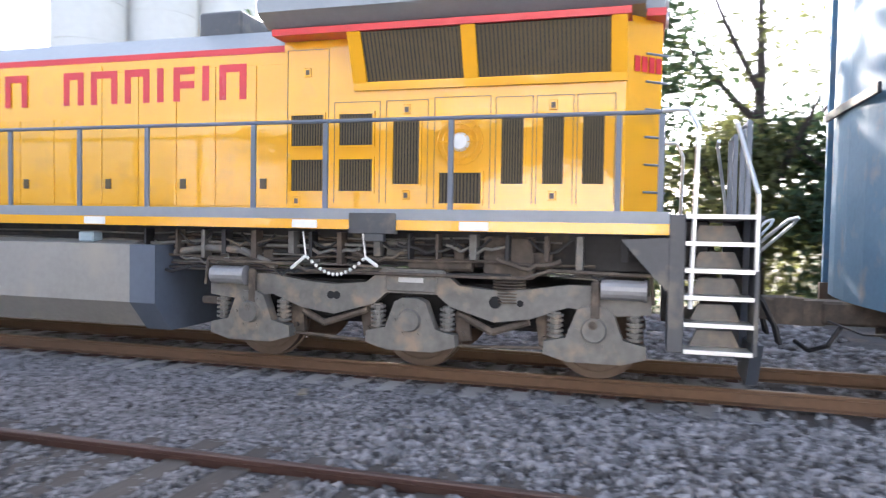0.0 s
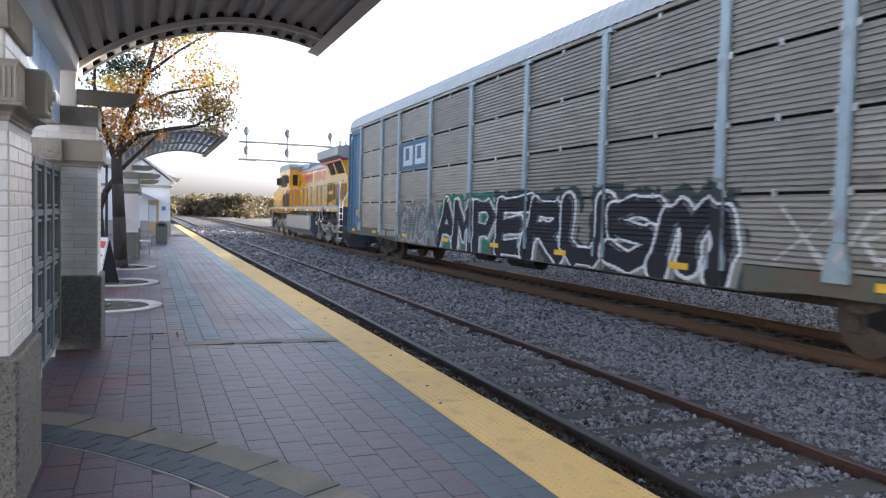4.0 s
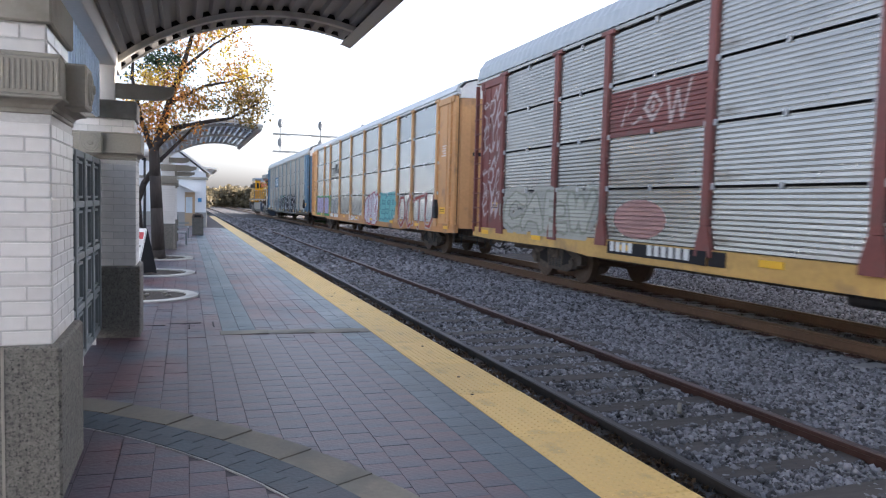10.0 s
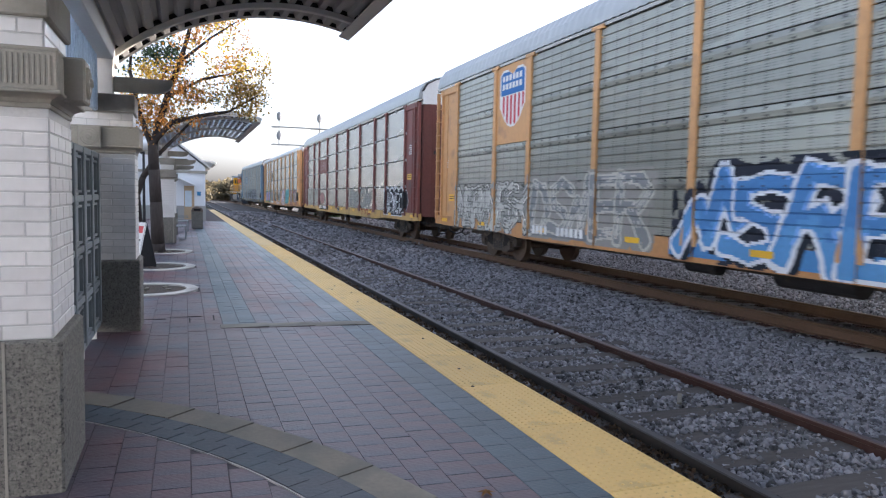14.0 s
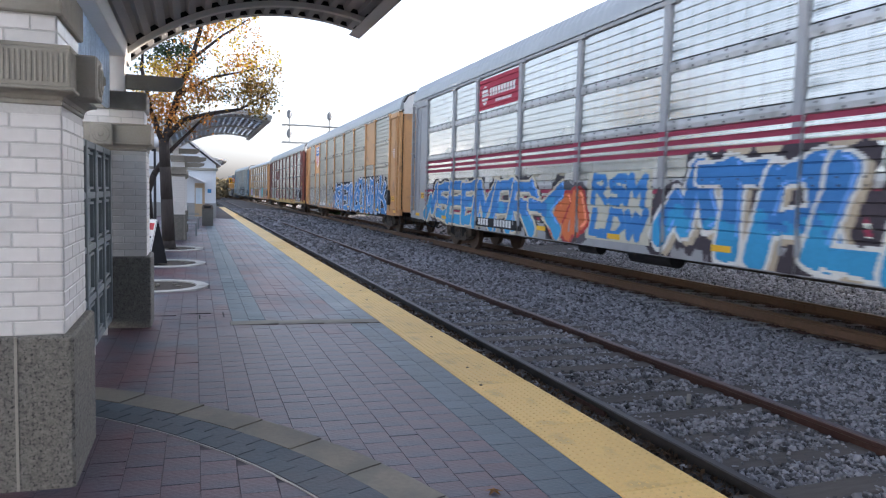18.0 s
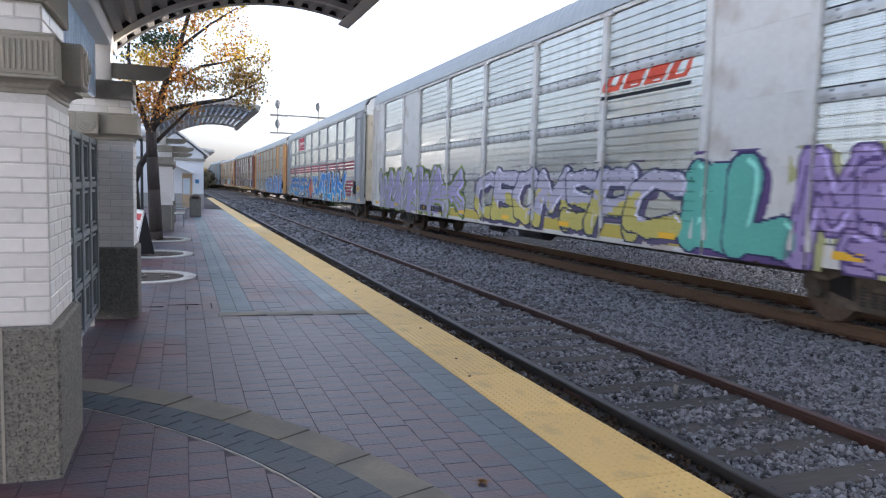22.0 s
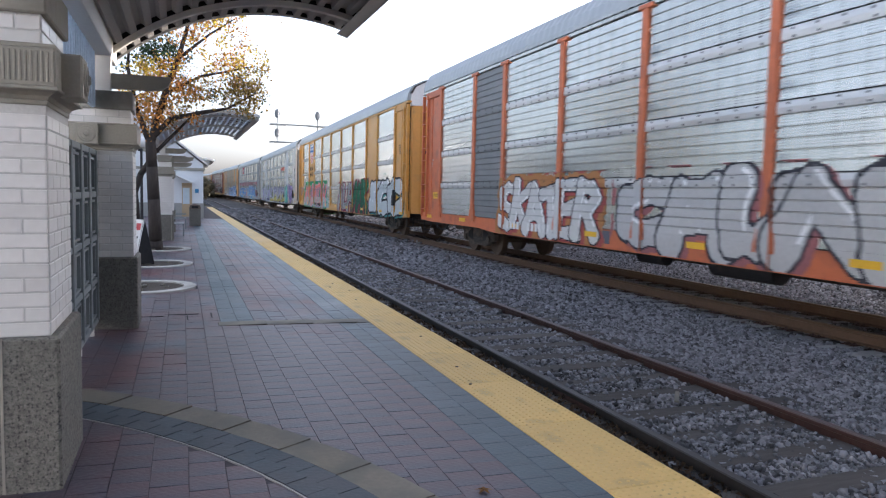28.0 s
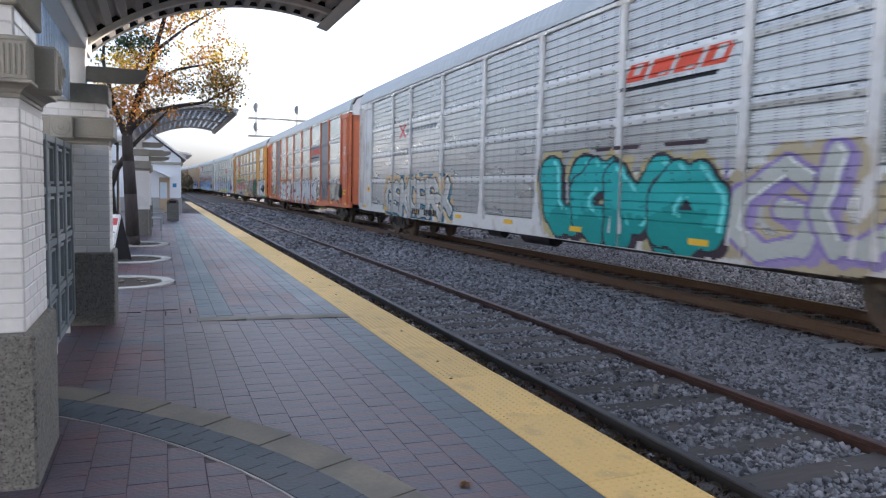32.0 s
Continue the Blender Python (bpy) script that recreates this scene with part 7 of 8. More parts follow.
A0, A1 = math.asin((-0.90 - 1.35) / ARC_R), math.asin((2.29 - 1.35) / ARC_R)


def canopy(y0, y1, label, lattice=False):
    gz = grade((y0 + y1) / 2)
    ob = thing("platform_canopy", label, "canopy", (0, 0, gz), group="canopies over the platform")
    # ribbed deck: ribs run along the platform
    n = 17
    prof = []
    for i in range(n):
        for u, h in ((0.0, 0.0), (0.42, 0.0), (0.55, 0.06), (0.87, 0.06)):
            a = A0 + (A1 - A0) * (i + u) / n
            prof.append(arc_point(a, ARC_R + h))
    prof.append(arc_point(A1, ARC_R))
    if not lattice:
        vs = [(x, y, z) for y in (y0, y1) for x, z in prof] + [(x, y, z + 0.004) for y in (y0, y1) for x, z in prof]
        k = len(prof)
        fs = [(i + 1, i, k + i, k + i + 1) for i in range(k - 1)] + [(2 * k + i, 2 * k + i + 1, 3 * k + i + 1, 3 * k + i) for i in range(k - 1)]
        d = new("ribbed_deck", raw("ribbed_deck", vs, fs, M["deck"]))
        d.parent = ob
        tagged(d, "grey ribbed metal deck")
    else:
        n2 = 18
        for i in range(n2 + 1):
            a = A0 + (A1 - A0) * i / n2
            x, z = arc_point(a)
            # translucency makes the bars glow in place of light bounced from below
            bm = box(new_bm(), -0.028, y0, 0.012, 0.028, y1, 0.07, 0, Matrix.Translation((x, 0, z)) @ Euler((0, a, 0)).to_matrix().to_4x4())
            part("lattice_bar", bm, M["clear_sheet"], ob, "pale bar made translucent to look lit from below")
            if i < n2:
                x, z = arc_point(a + (A1 - A0) / n2 / 2)
                half = ARC_R * (A1 - A0) / n2 / 2 - 0.028
                bm = box(new_bm(), -half, y0, 0.056, half, y1, 0.066, 0, Matrix.Translation((x, 0, z)) @ Euler((0, a + (A1 - A0) / n2 / 2, 0)).to_matrix().to_4x4())
                part("deck_sheet", bm, M["black_iron"], ob, "dark metal roof sheet")
        for y in np.linspace(y0, y1, 15):
            bm = new_bm()
            arc_beam(bm, float(y) - 0.07, float(y) + 0.07, 0.06, 0.017)
            part("lattice_rib", bm, M["wall_white"], ob)
        bm = new_bm()
        arc_beam(bm, y0 - 0.05, y0 - 0.02, 0.09, -0.06)
        part("end_fascia", bm, M["steel_paint"], ob, "pale curved end fascia")
    step = 4.05
    ys = list(np.arange(y1 - 0.75, y0, -step))
    for y in ys:
        bm = new_bm()
        arc_beam(bm, y - 0.05, y + 0.05, -0.005, -0.07)
        part("arched_beam", bm, M["steel_paint"], ob, "pale arched steel beam")
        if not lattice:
            # near-black strip colours the rib hollows with the shade they hold
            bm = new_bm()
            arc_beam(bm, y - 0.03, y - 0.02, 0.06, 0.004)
            part("rib_closure", bm, M["dark"], ob, "near-black strip for the shade in the rib hollows over the beam")
    # edge trims
    for y, s in ((y0, -1), (y1, 1)):
        bm = new_bm()
        arc_beam(bm, min(y, y + s * 0.012), max(y, y + s * 0.012), 0.012, -0.022)
        part("end_trim", bm, M["steel_paint"], ob, "pale curved edge trim")
    # another near-black strip, as shade in the open rib ends
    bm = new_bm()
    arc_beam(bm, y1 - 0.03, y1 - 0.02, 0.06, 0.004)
    part("end_closure", bm, M["dark"], ob, "near-black strip for the shade behind the deck ribs")
    bm = new_bm()
    x, z = arc_point(A1)
    box(bm, -0.01, y0, -0.10, 0.02, y1, 0.08, 0, Matrix.Translation((x, 0, z)) @ Euler((0, A1, 0)).to_matrix().to_4x4())
    box(bm, -0.14, y0, -0.10, 0.02, y1, -0.085, 0, Matrix.Translation((x, 0, z)) @ Euler((0, A1, 0)).to_matrix().to_4x4())
    part("gutter", bm, M["steel_paint"], ob, "pale edge gutter")
    bm = box(new_bm(), -0.98, y0, 3.3, -0.79, y1 - 0.3, 3.6, 0.01)
    part("long_beam", bm, M["steel_paint"], ob, "pale box beam along the pillars")
    return ob


def arc_beam(bm, ya, yb, r_out, r_in, n=28):
    rows = []
    for i in range(n + 1):
        a = A0 + (A1 - A0) * i / n
        p, q = arc_point(a, ARC_R + r_out), arc_point(a, ARC_R + r_in)
        rows.append([bm.verts.new(v) for v in ((p[0], ya, p[1]), (p[0], yb, p[1]), (q[0], yb, q[1]), (q[0], ya, q[1]))])
    for r, s in zip(rows, rows[1:]):
        for i in range(4):
            bm.faces.new((r[i], r[(i + 1) % 4], s[(i + 1) % 4], s[i]))
    bm.faces.new(rows[0][::-1])
    bm.faces.new(rows[-1])
    bmesh.ops.recalc_face_normals(bm, faces=bm.faces)


def beam_post(x, y, gz):
    """Short steel post on a pillar with a rounded outrigger arm."""
    ob = thing("bracket_post", "pale steel post with a rounded outrigger arm on a pillar", "bracket", (x, y, gz), group="bracket posts")
    bm = box(new_bm(), -0.09, -0.09, 2.82, 0.09, 0.09, 3.3, 0.008)
    part("post", bm, M["steel_paint"], ob)
    bm = new_bm()
    out = [(0.09, 2.88), (0.55, 2.88), (0.66, 2.90), (0.73, 2.95), (0.755, 3.01), (0.75, 3.05), (0.09, 3.05)]
    prism(bm, out, "y", -0.06, 0.06)
    part("outrigger", bm, M["cast"], ob, "tan arm with a rounded end")
    bm = prism(new_bm(), [(-0.09, 2.88), (-0.5, 2.88), (-0.6, 2.93), (-0.62, 3.05), (-0.09, 3.05)], "y", -0.06, 0.06)
    part("outrigger", bm, M["cast"], ob, "tan arm with a rounded end")
    return ob


def trellis(y0, y1):
    gz = platform_z(-0.95, (y0 + y1) / 2)
    ob = thing("trellis_screen", "grey-green square lattice screen between two pillars", "screen", (0, 0, gz))
    x = -0.98
    ups = [float(y) for y in np.linspace(y0 + 0.04, y1 - 0.04, 7)]
    bars = (0.12, 0.6, 1.1, 1.6, 2.08)
    for y in ups:
        bm = box(new_bm(), x - 0.05, y - 0.04, 0.12, x + 0.05, y + 0.04, 2.11, 0.008)
        part("upright", bm, M["trellis"], ob)
    # a thin inner frame and a dusty pane in each opening
    for ya, yb in zip(ups, ups[1:]):
        for za, zb in zip(bars, bars[1:]):
            bm = new_bm()
            for a, b, c, d in ((ya + 0.06, yb - 0.06, za + 0.06, za + 0.085), (ya + 0.06, yb - 0.06, zb - 0.085, zb - 0.06), (ya + 0.06, ya + 0.085, za + 0.085, zb - 0.085), (yb - 0.085, yb - 0.06, za + 0.085, zb - 0.085)):
                box(bm, x - 0.02, a, c, x + 0.028, b, d)
            part("pane_frame", bm, M["trellis"], ob)
    for z in bars:
        bm = box(new_bm(), x - 0.04, y0, z - 0.03, x + 0.04, y1, z + 0.035, 0.006)
        part("crossbar", bm, M["trellis"], ob)
    bm = box(new_bm(), x - 0.012, y0, 0.15, x - 0.004, y1, 2.08)
    part("backing", bm, steel("dusty_backing", (0.19, 0.215, 0.225), rough=0.35, var=0.25, coarse=2), ob, "dusty grey-green backing panel")
    for y in np.linspace(y0 + 0.4, y1 - 0.4, 4):
        bm = box(new_bm(), x - 0.03, float(y) - 0.03, 0.0, x + 0.03, float(y) + 0.03, 0.12)
        part("foot", bm, M["steel_paint"], ob)
    return ob


def clerestory(y0, y1):
    """Ribbed pale sheet above the screen, under the long beam."""
    ob = thing("ribbed_fascia", "pale ribbed metal sheet between pillar tops and beam", "fascia", kind="structure")
    bm = new_bm()
    box(bm, -0.99, y0, 2.66, -0.965, y1, 3.295)
    for y in np.arange(y0 + 0.05, y1 - 0.08, 0.16):
        box(bm, -0.967, float(y), 2.66, -0.94, float(y) + 0.07, 3.295, 0.006)
    part("sheet", bm, M["clear_sheet"], ob, "pale translucent ribbed sheet")
    return ob


brick_pillar("brick_pillar", -1.53, -0.69, 4.35, 5.12, "white brick pillar with a carved capital and stone base", True, blocks=((-0.585, 4.58, 1, 0),))
brick_pillar("brick_pillar", -1.40, -0.56, 9.18, 9.76, "white brick pillar beside the lattice screen, with medallion", True, blocks=((-1.03, 9.08, 0, -1),), fluted=False)
brick_pillar("brick_pillar", -1.50, -0.66, -1.2, -0.64, "white brick pillar behind the first, stone base", False)
for y in (25.0, 30.2):
    brick_pillar("brick_pillar", -0.76, -0.33, y, y + 0.5, "white brick pillar under the farther canopy", False)
canopy(-5.0, 10.4, "grey barrel-vaulted platform canopy with a ribbed underside")
canopy(23.3, 33.0, "curved lattice canopy farther along the platform", True)
canopy(57.5, 66.0, "distant curved canopy at the platform's end", True)
beam_post(-0.885, 9.42, platform_z(-0.88, 9.4))
for y in (25.2, 30.4):
    b = beam_post(-0.62, y, platform_z(-0.88, y))
    bm = prism(new_bm(), [(0.09, 2.6), (0.75, 2.6), (0.95, 2.68), (0.98, 2.78), (0.09, 2.78)], "y", -0.06, 0.06)
    part("outrigger", bm, M["cast"], b, "tan arm with a rounded end")
for y in (58.5, 63.5):
    brick_pillar("brick_pillar", -0.95, -0.5, y, y + 0.5, "white brick pillar under the distant canopy", False)
    beam_post(-0.72, y + 0.25, platform_z(-0.7, y))
trellis(5.17, 9.12)
clerestory(5.14, 9.16)


def tree_ring(y):
    gz = platform_z(-0.62, y)
    ob = thing("tree_ring", "pale concrete ring round a dark planting pit", "tree ring", (-0.64, y, gz), group="tree rings in the platform")
    for r0, r1, name, material, h in ((0.66, 0.85, "concrete_ring", M["concrete"], 0.02), (0.0, 0.66, "soil", M["soil"], -0.002)):
        vs, fs, n = [], [], 48
        for i in range(n):
            a = i * math.tau / n
            for r, z in ((max(r0, 0.001), h - 0.05), (max(r0, 0.001), h), (r1, h), (r1, h - 0.05)):
                vs.append((r * math.cos(a), r * math.sin(a), z))
        for i in range(n):
            j = (i + 1) % n
            for k in range(3):
                fs.append((4 * i + k, 4 * i + k + 1, 4 * j + k + 1, 4 * j + k))
        o = new(name, raw(name, vs, fs, material))
        o.parent = ob
    rng = random.Random(int(y * 10))
    bm = new_bm()
    for k in range(9):
        a, r = rng.uniform(0, math.tau), rng.uniform(0, 0.55)
        box(bm, -0.05, -0.03, 0, 0.05, 0.03, 0.02, 0.008, Matrix.Translation((r * math.cos(a), r * math.sin(a), 0.0)) @ Euler((0, 0, a)).to_matrix().to_4x4())
    part("chip", bm, M["band"], ob, "pale chips on the soil")
    return ob


for y in (13.0, 17.0, 21.3):
    tree_ring(y)


def a_frame_sign(x, y, yaw):
    ob = thing("folding_sign", "white folding board sign with a red band", "sign", (x, y, platform_z(x, y)))
    ob.rotation_euler = (0, 0, radians(yaw))
    for s in (-1, 1):
        m = Matrix.Translation((0, s * 0.24, 0)) @ Euler((radians(s * 13.5), 0, 0)).to_matrix().to_4x4()
        bm = box(new_bm(), -0.33, -0.02, 0.03, 0.33, 0.02, 1.05, 0.015, m)
        part("board", bm, M["white_paint"] if s < 0 else M["black_paint"], ob, "white board" if s < 0 else "dark board")
        if s > 0:
            continue
        bm = box(new_bm(), -0.28, -0.024 if s < 0 else 0.02, 0.80, 0.28, -0.02 if s < 0 else 0.024, 0.95, 0, m)
        part("red_band", bm, M["red_paint"], ob, "red painted band")
        bm = new_bm()
        for k in range(4):
            box(bm, -0.25, -0.024 if s < 0 else 0.02, 0.62 - k * 0.12, 0.25 - 0.06 * (k % 2), -0.02 if s < 0 else 0.024, 0.66 - k * 0.12, 0, m)
        part("print_bar", bm, M["black_paint"], ob, "lines of dark print as bars")
    bm = prism(new_bm(), [(-0.24, 0.05), (0.24, 0.05), (0.02, 0.98), (-0.02, 0.98)], "x", 0.31, 0.325)
    part("side_web", bm, M["black_paint"], ob, "dark side")
    return ob


a_frame_sign(-0.98, 16.75, -53)


def litter_bin(x, y):
    ob = thing("litter_bin", "square pebble-faced litter bin on the platform", "litter bin", (x, y, platform_z(x, y)))
    bm = box(new_bm(), -0.26, -0.26, 0, 0.26, 0.26, 0.82, 0.02)
    part("body", bm, M["granite"], ob, "pebble-faced body")
    bm = new_bm()
    prism(bm, [(-0.28, 0.82), (0.28, 0.82), (0.22, 1.0), (0.0, 1.06), (-0.22, 1.0)], "y", -0.28, 0.28)
    part("lid", bm, steel("brown_lid", (0.12, 0.09, 0.07), rough=0.6, var=0.1), ob, "brown hooded lid")
    # near-black panel drawn as the shade within the bin's mouth
    bm = box(new_bm(), -0.15, -0.286, 0.86, 0.15, -0.275, 0.96)
    part("opening", bm, M["dark"], ob)
    return ob


def bench(x, y):
    ob = thing("platform_bench", "dark metal slatted bench facing the tracks", "bench", (x, y, platform_z(x, y)), group="platform benches")
    for k in range(5):
        bm = box(new_bm(), -0.2 + k * 0.09, -0.8, 0.43, -0.13 + k * 0.09, 0.8, 0.46, 0.006)
        part("seat_slat", bm, M["trellis"], ob)
    for k in range(4):
        bm = box(new_bm(), -0.27 - k * 0.02, -0.8, 0.52 + k * 0.1, -0.24 - k * 0.02, 0.8, 0.59 + k * 0.1, 0.006)
        part("back_slat", bm, M["trellis"], ob)
    for s in (-0.75, 0.75):
        for xx in (-0.24, 0.22):
            bm = box(new_bm(), xx - 0.025, s - 0.025, 0, xx + 0.025, s + 0.025, 0.45 if xx > 0 else 0.95, 0.005)
            part("leg", bm, M["trellis"], ob)
        bm = box(new_bm(), -0.24, s - 0.02, 0.62, 0.24, s + 0.02, 0.65, 0.005)
        part("armrest", bm, M["trellis"], ob)
    return ob


def globe_lamp(x, y):
    ob = thing("globe_lamp", "white globe lamp on a slim dark post", "street lamp", (x, y, platform_z(x, y)))
    bm = tube(new_bm(), (0, 0, 0), (0, 0, 0.5), 0.11, 0.07, seg=14)
    part("base", bm, M["black_iron"], ob)
    part("post", tube(new_bm(), (0, 0, 0.5), (0, 0, 3.0), 0.05, 0.04, seg=12), M["black_iron"], ob)
    part("collar", tube(new_bm(), (0, 0, 2.98), (0, 0, 3.1), 0.1, 0.14, seg=14), M["black_iron"], ob)
    bm = new_bm()
    bmesh.ops.create_uvsphere(bm, u_segments=20, v_segments=12, radius=0.21, matrix=Matrix.Translation((0, 0, 3.28)))
    part("globe", bm, M["wall_white"], ob, "white frosted globe", True)
    return ob


globe_lamp(-1.34, 26.6)
litter_bin(0.55, 36.0)
bench(-0.1, 33.6)
bench(-0.2, 28.4)


def station_house():
    """White gabled building at the end of the platform."""
    y0, y1, x0, x1 = 47.0, 56.0, -7.0, 1.22
    gz = grade(47)
    ob = thing("station_house", "white gabled station building with a grey lower wall", "building", (0, 0, gz))
    bm = box(new_bm(), x0, y0, 0.95, x1, y1, 3.25)
    part("wall", bm, M["wall_white"], ob, "white upper wall")
    bm = prism(new_bm(), [(x0, 3.25), (x1, 3.25), (x1, 3.4), ((x0 + x1) / 2, 6.6), (x0, 3.4)], "y", y0 + 0.05, y1)
    part("gable", bm, M["wall_white"], ob, "white gable")
    bm = box(new_bm(), x0 - 0.03, y0 - 0.03, -0.2, x1 + 0.03, y1 + 0.03, 0.95, 0.01)
    part("lower_wall", bm, M["wall_grey"], ob, "grey masonry lower wall")
    bm = new_bm()
    prism(bm, [(x1 + 0.3, 3.30), (x1 + 0.3, 3.42), ((x0 + x1) / 2, 6.85), (x0 - 0.3, 3.42), (x0 - 0.3, 3.30), ((x0 + x1) / 2, 6.7)], "y", y0 - 0.15, y1 + 0.15)
    part("roof", bm, M["steel_paint"], ob, "pale metal roof")
    bm = box(new_bm(), x0, y0 - 0.12, 3.0, x1 + 0.12, y0, 3.16, 0.01)
    box(bm, x1, y0, 3.0, x1 + 0.12, y1, 3.16, 0.01)
    part("cornice", bm, M["cast"], ob, "stone cornice band")
    bm = box(new_bm(), -0.05, y0 - 0.04, 0.1, 0.55, y0 + 0.02, 2.2, 0.01)
    part("door", bm, steel("tan_door", (0.42, 0.30, 0.18), rough=0.5, var=0.08), ob, "tan door")
    bm = box(new_bm(), 0.0, y0 - 0.055, 0.9, 0.4, y0 - 0.03, 1.9)
    part("door_pane", bm, M["glass"], ob, "pale green glass pane")
    bm = box(new_bm(), 0.72, y0 - 0.05, 1.6, 0.95, y0 - 0.01, 1.85, 0.005)
    part("wall_sign", bm, steel("blue_sign", (0.05, 0.22, 0.42), rough=0.4, var=0.05), ob, "small blue sign")
    m = Matrix.Translation((0.1, y0 - 0.6, 2.45)) @ Euler((0, radians(24), 0)).to_matrix().to_4x4()
    bm = box(new_bm(), -0.75, -0.6, -0.04, 0.55, 0.6, 0.04, 0.01, m)
    part("awning", bm, M["white_paint"], ob, "white sloping awning")
    bm = new_bm()
    for y in (y0 + 2, y0 + 4.5, y0 + 7):
        box(bm, x1 - 0.01, y - 0.5, 1.2, x1 + 0.03, y + 0.5, 2.5, 0.01)
    part("side_window", bm, M["glass"], ob, "pale windows")
    return ob


station_house()
# plain unseen wall, added behind the camera to close off and bounce light
bm = box(new_bm(), -13.4, -30, -0.4, -13, 22, 7.0)
solid("wall_west", bm, M["wall_white"], "unseen long pale wall added to bounce light onto the platform", "wall", kind="structure")


def signal_gantry(y):
    ob = thing("signal_gantry", "steel signal bridge with back-turned signal heads over the tracks", "signal gantry", (0, y, grade(y)))
    bm = new_bm()
    for x in (22.0,):
        for dx in (-0.4, 0.4):
            for dy in (-0.4, 0.4):
                box(bm, x + dx - 0.06, dy - 0.06, -0.5, x + dx + 0.06, dy + 0.06, 10.6)
        for k in range(10):
            tube(bm, (x - 0.4, -0.4, k), (x + 0.4, -0.4, k + 1), 0.04, seg=5)
    part("tower", bm, M["deck"], ob, "lattice tower")
    for z in (7.7, 9.75):
        bm = box(new_bm(), 9.6, -0.35, z - 0.06, 22.0, -0.25, z + 0.06)
        box(bm, 9.6, 0.25, z - 0.06, 22.0, 0.35, z + 0.06)
        part("chord", bm, M["deck"], ob)
        bm = box(new_bm(), 9.6, -0.5, z - 0.1, 11.6, 0.5, z - 0.06)
        box(bm, 14.2, -0.5, z - 0.1, 16.4, 0.5, z - 0.06)
        box(bm, 19.4, -0.5, z - 0.1, 21.4, 0.5, z - 0.06)
        part("catwalk", bm, M["deck"], ob)
    for x in (10.45, 15.2, 20.4):
        bm = box(new_bm(), x - 0.05, -0.05, 7.6, x + 0.05, 0.05, 11.4)
        part("mast", bm, M["deck"], ob)
        for z in (11.0, 8.75):
            if z < 9 and x > 18:
                continue
            bm = new_bm()
            bmesh.ops.create_cone(bm, cap_ends=True, segments=16, radius1=0.36, radius2=0.36, depth=0.08, matrix=Matrix.Translation((x, 0.1, z)) @ Euler((radians(90), 0, 0)).to_matrix().to_4x4() @ Matrix.Diagonal((0.8, 1.5, 1, 1)))
            box(bm, x - 0.14, -0.25, z - 0.4, x + 0.14, 0.08, z + 0.4, 0.03)
            part("signal_head", bm, M["roof_grey"], ob, "grey back of a signal head")
    return ob


signal_gantry(85.0)


# ---------- trees ----------
def limbs(bm, pts, r0, r1, seg=9):
    n = len(pts) - 1
    for i, (a, b) in enumerate(zip(pts, pts[1:])):
        tube(bm, a, b, r0 + (r1 - r0) * i / n, r0 + (r1 - r0) * (i + 1) / n, seg, caps=True)
        bmesh.ops.create_icosphere(bm, subdivisions=1, radius=r0 + (r1 - r0) * (i + 1) / n, matrix=Matrix.Translation(b))


def leaf_mesh(name, centres, size, material, rs, spread=1.0):
    """Loose folded leaves at the given centres."""
    c = np.asarray(centres, float)
    n = len(c)
    q = rs.normal(size=(n, 3))
    q /= np.linalg.norm(q, axis=1)[:, None]
    t = rs.normal(size=(n, 3))
    t -= (t * q).sum(1)[:, None] * q
    t /= np.linalg.norm(t, axis=1)[:, None]
    b = np.cross(q, t)
    s = size * rs.uniform(0.6, 1.3, n)[:, None]
    v = np.empty((n, 4, 3))
    v[:, 0], v[:, 1], v[:, 2], v[:, 3] = c - t * s, c + b * s * 0.6 + q * s * 0.2, c + t * s, c - b * s * 0.6 + q * s * 0.2
    me = bpy.data.meshes.new(name)
    me.from_pydata(v.reshape(-1, 3).tolist(), [], np.arange(4 * n).reshape(n, 4).tolist())
    me.materials.append(material)
    return me


def cluster(rs, pts, n, sd):
    p = np.asarray(pts, float)
    return p[rs.integers(0, len(p), n)] + rs.normal(size=(n, 3)) * sd


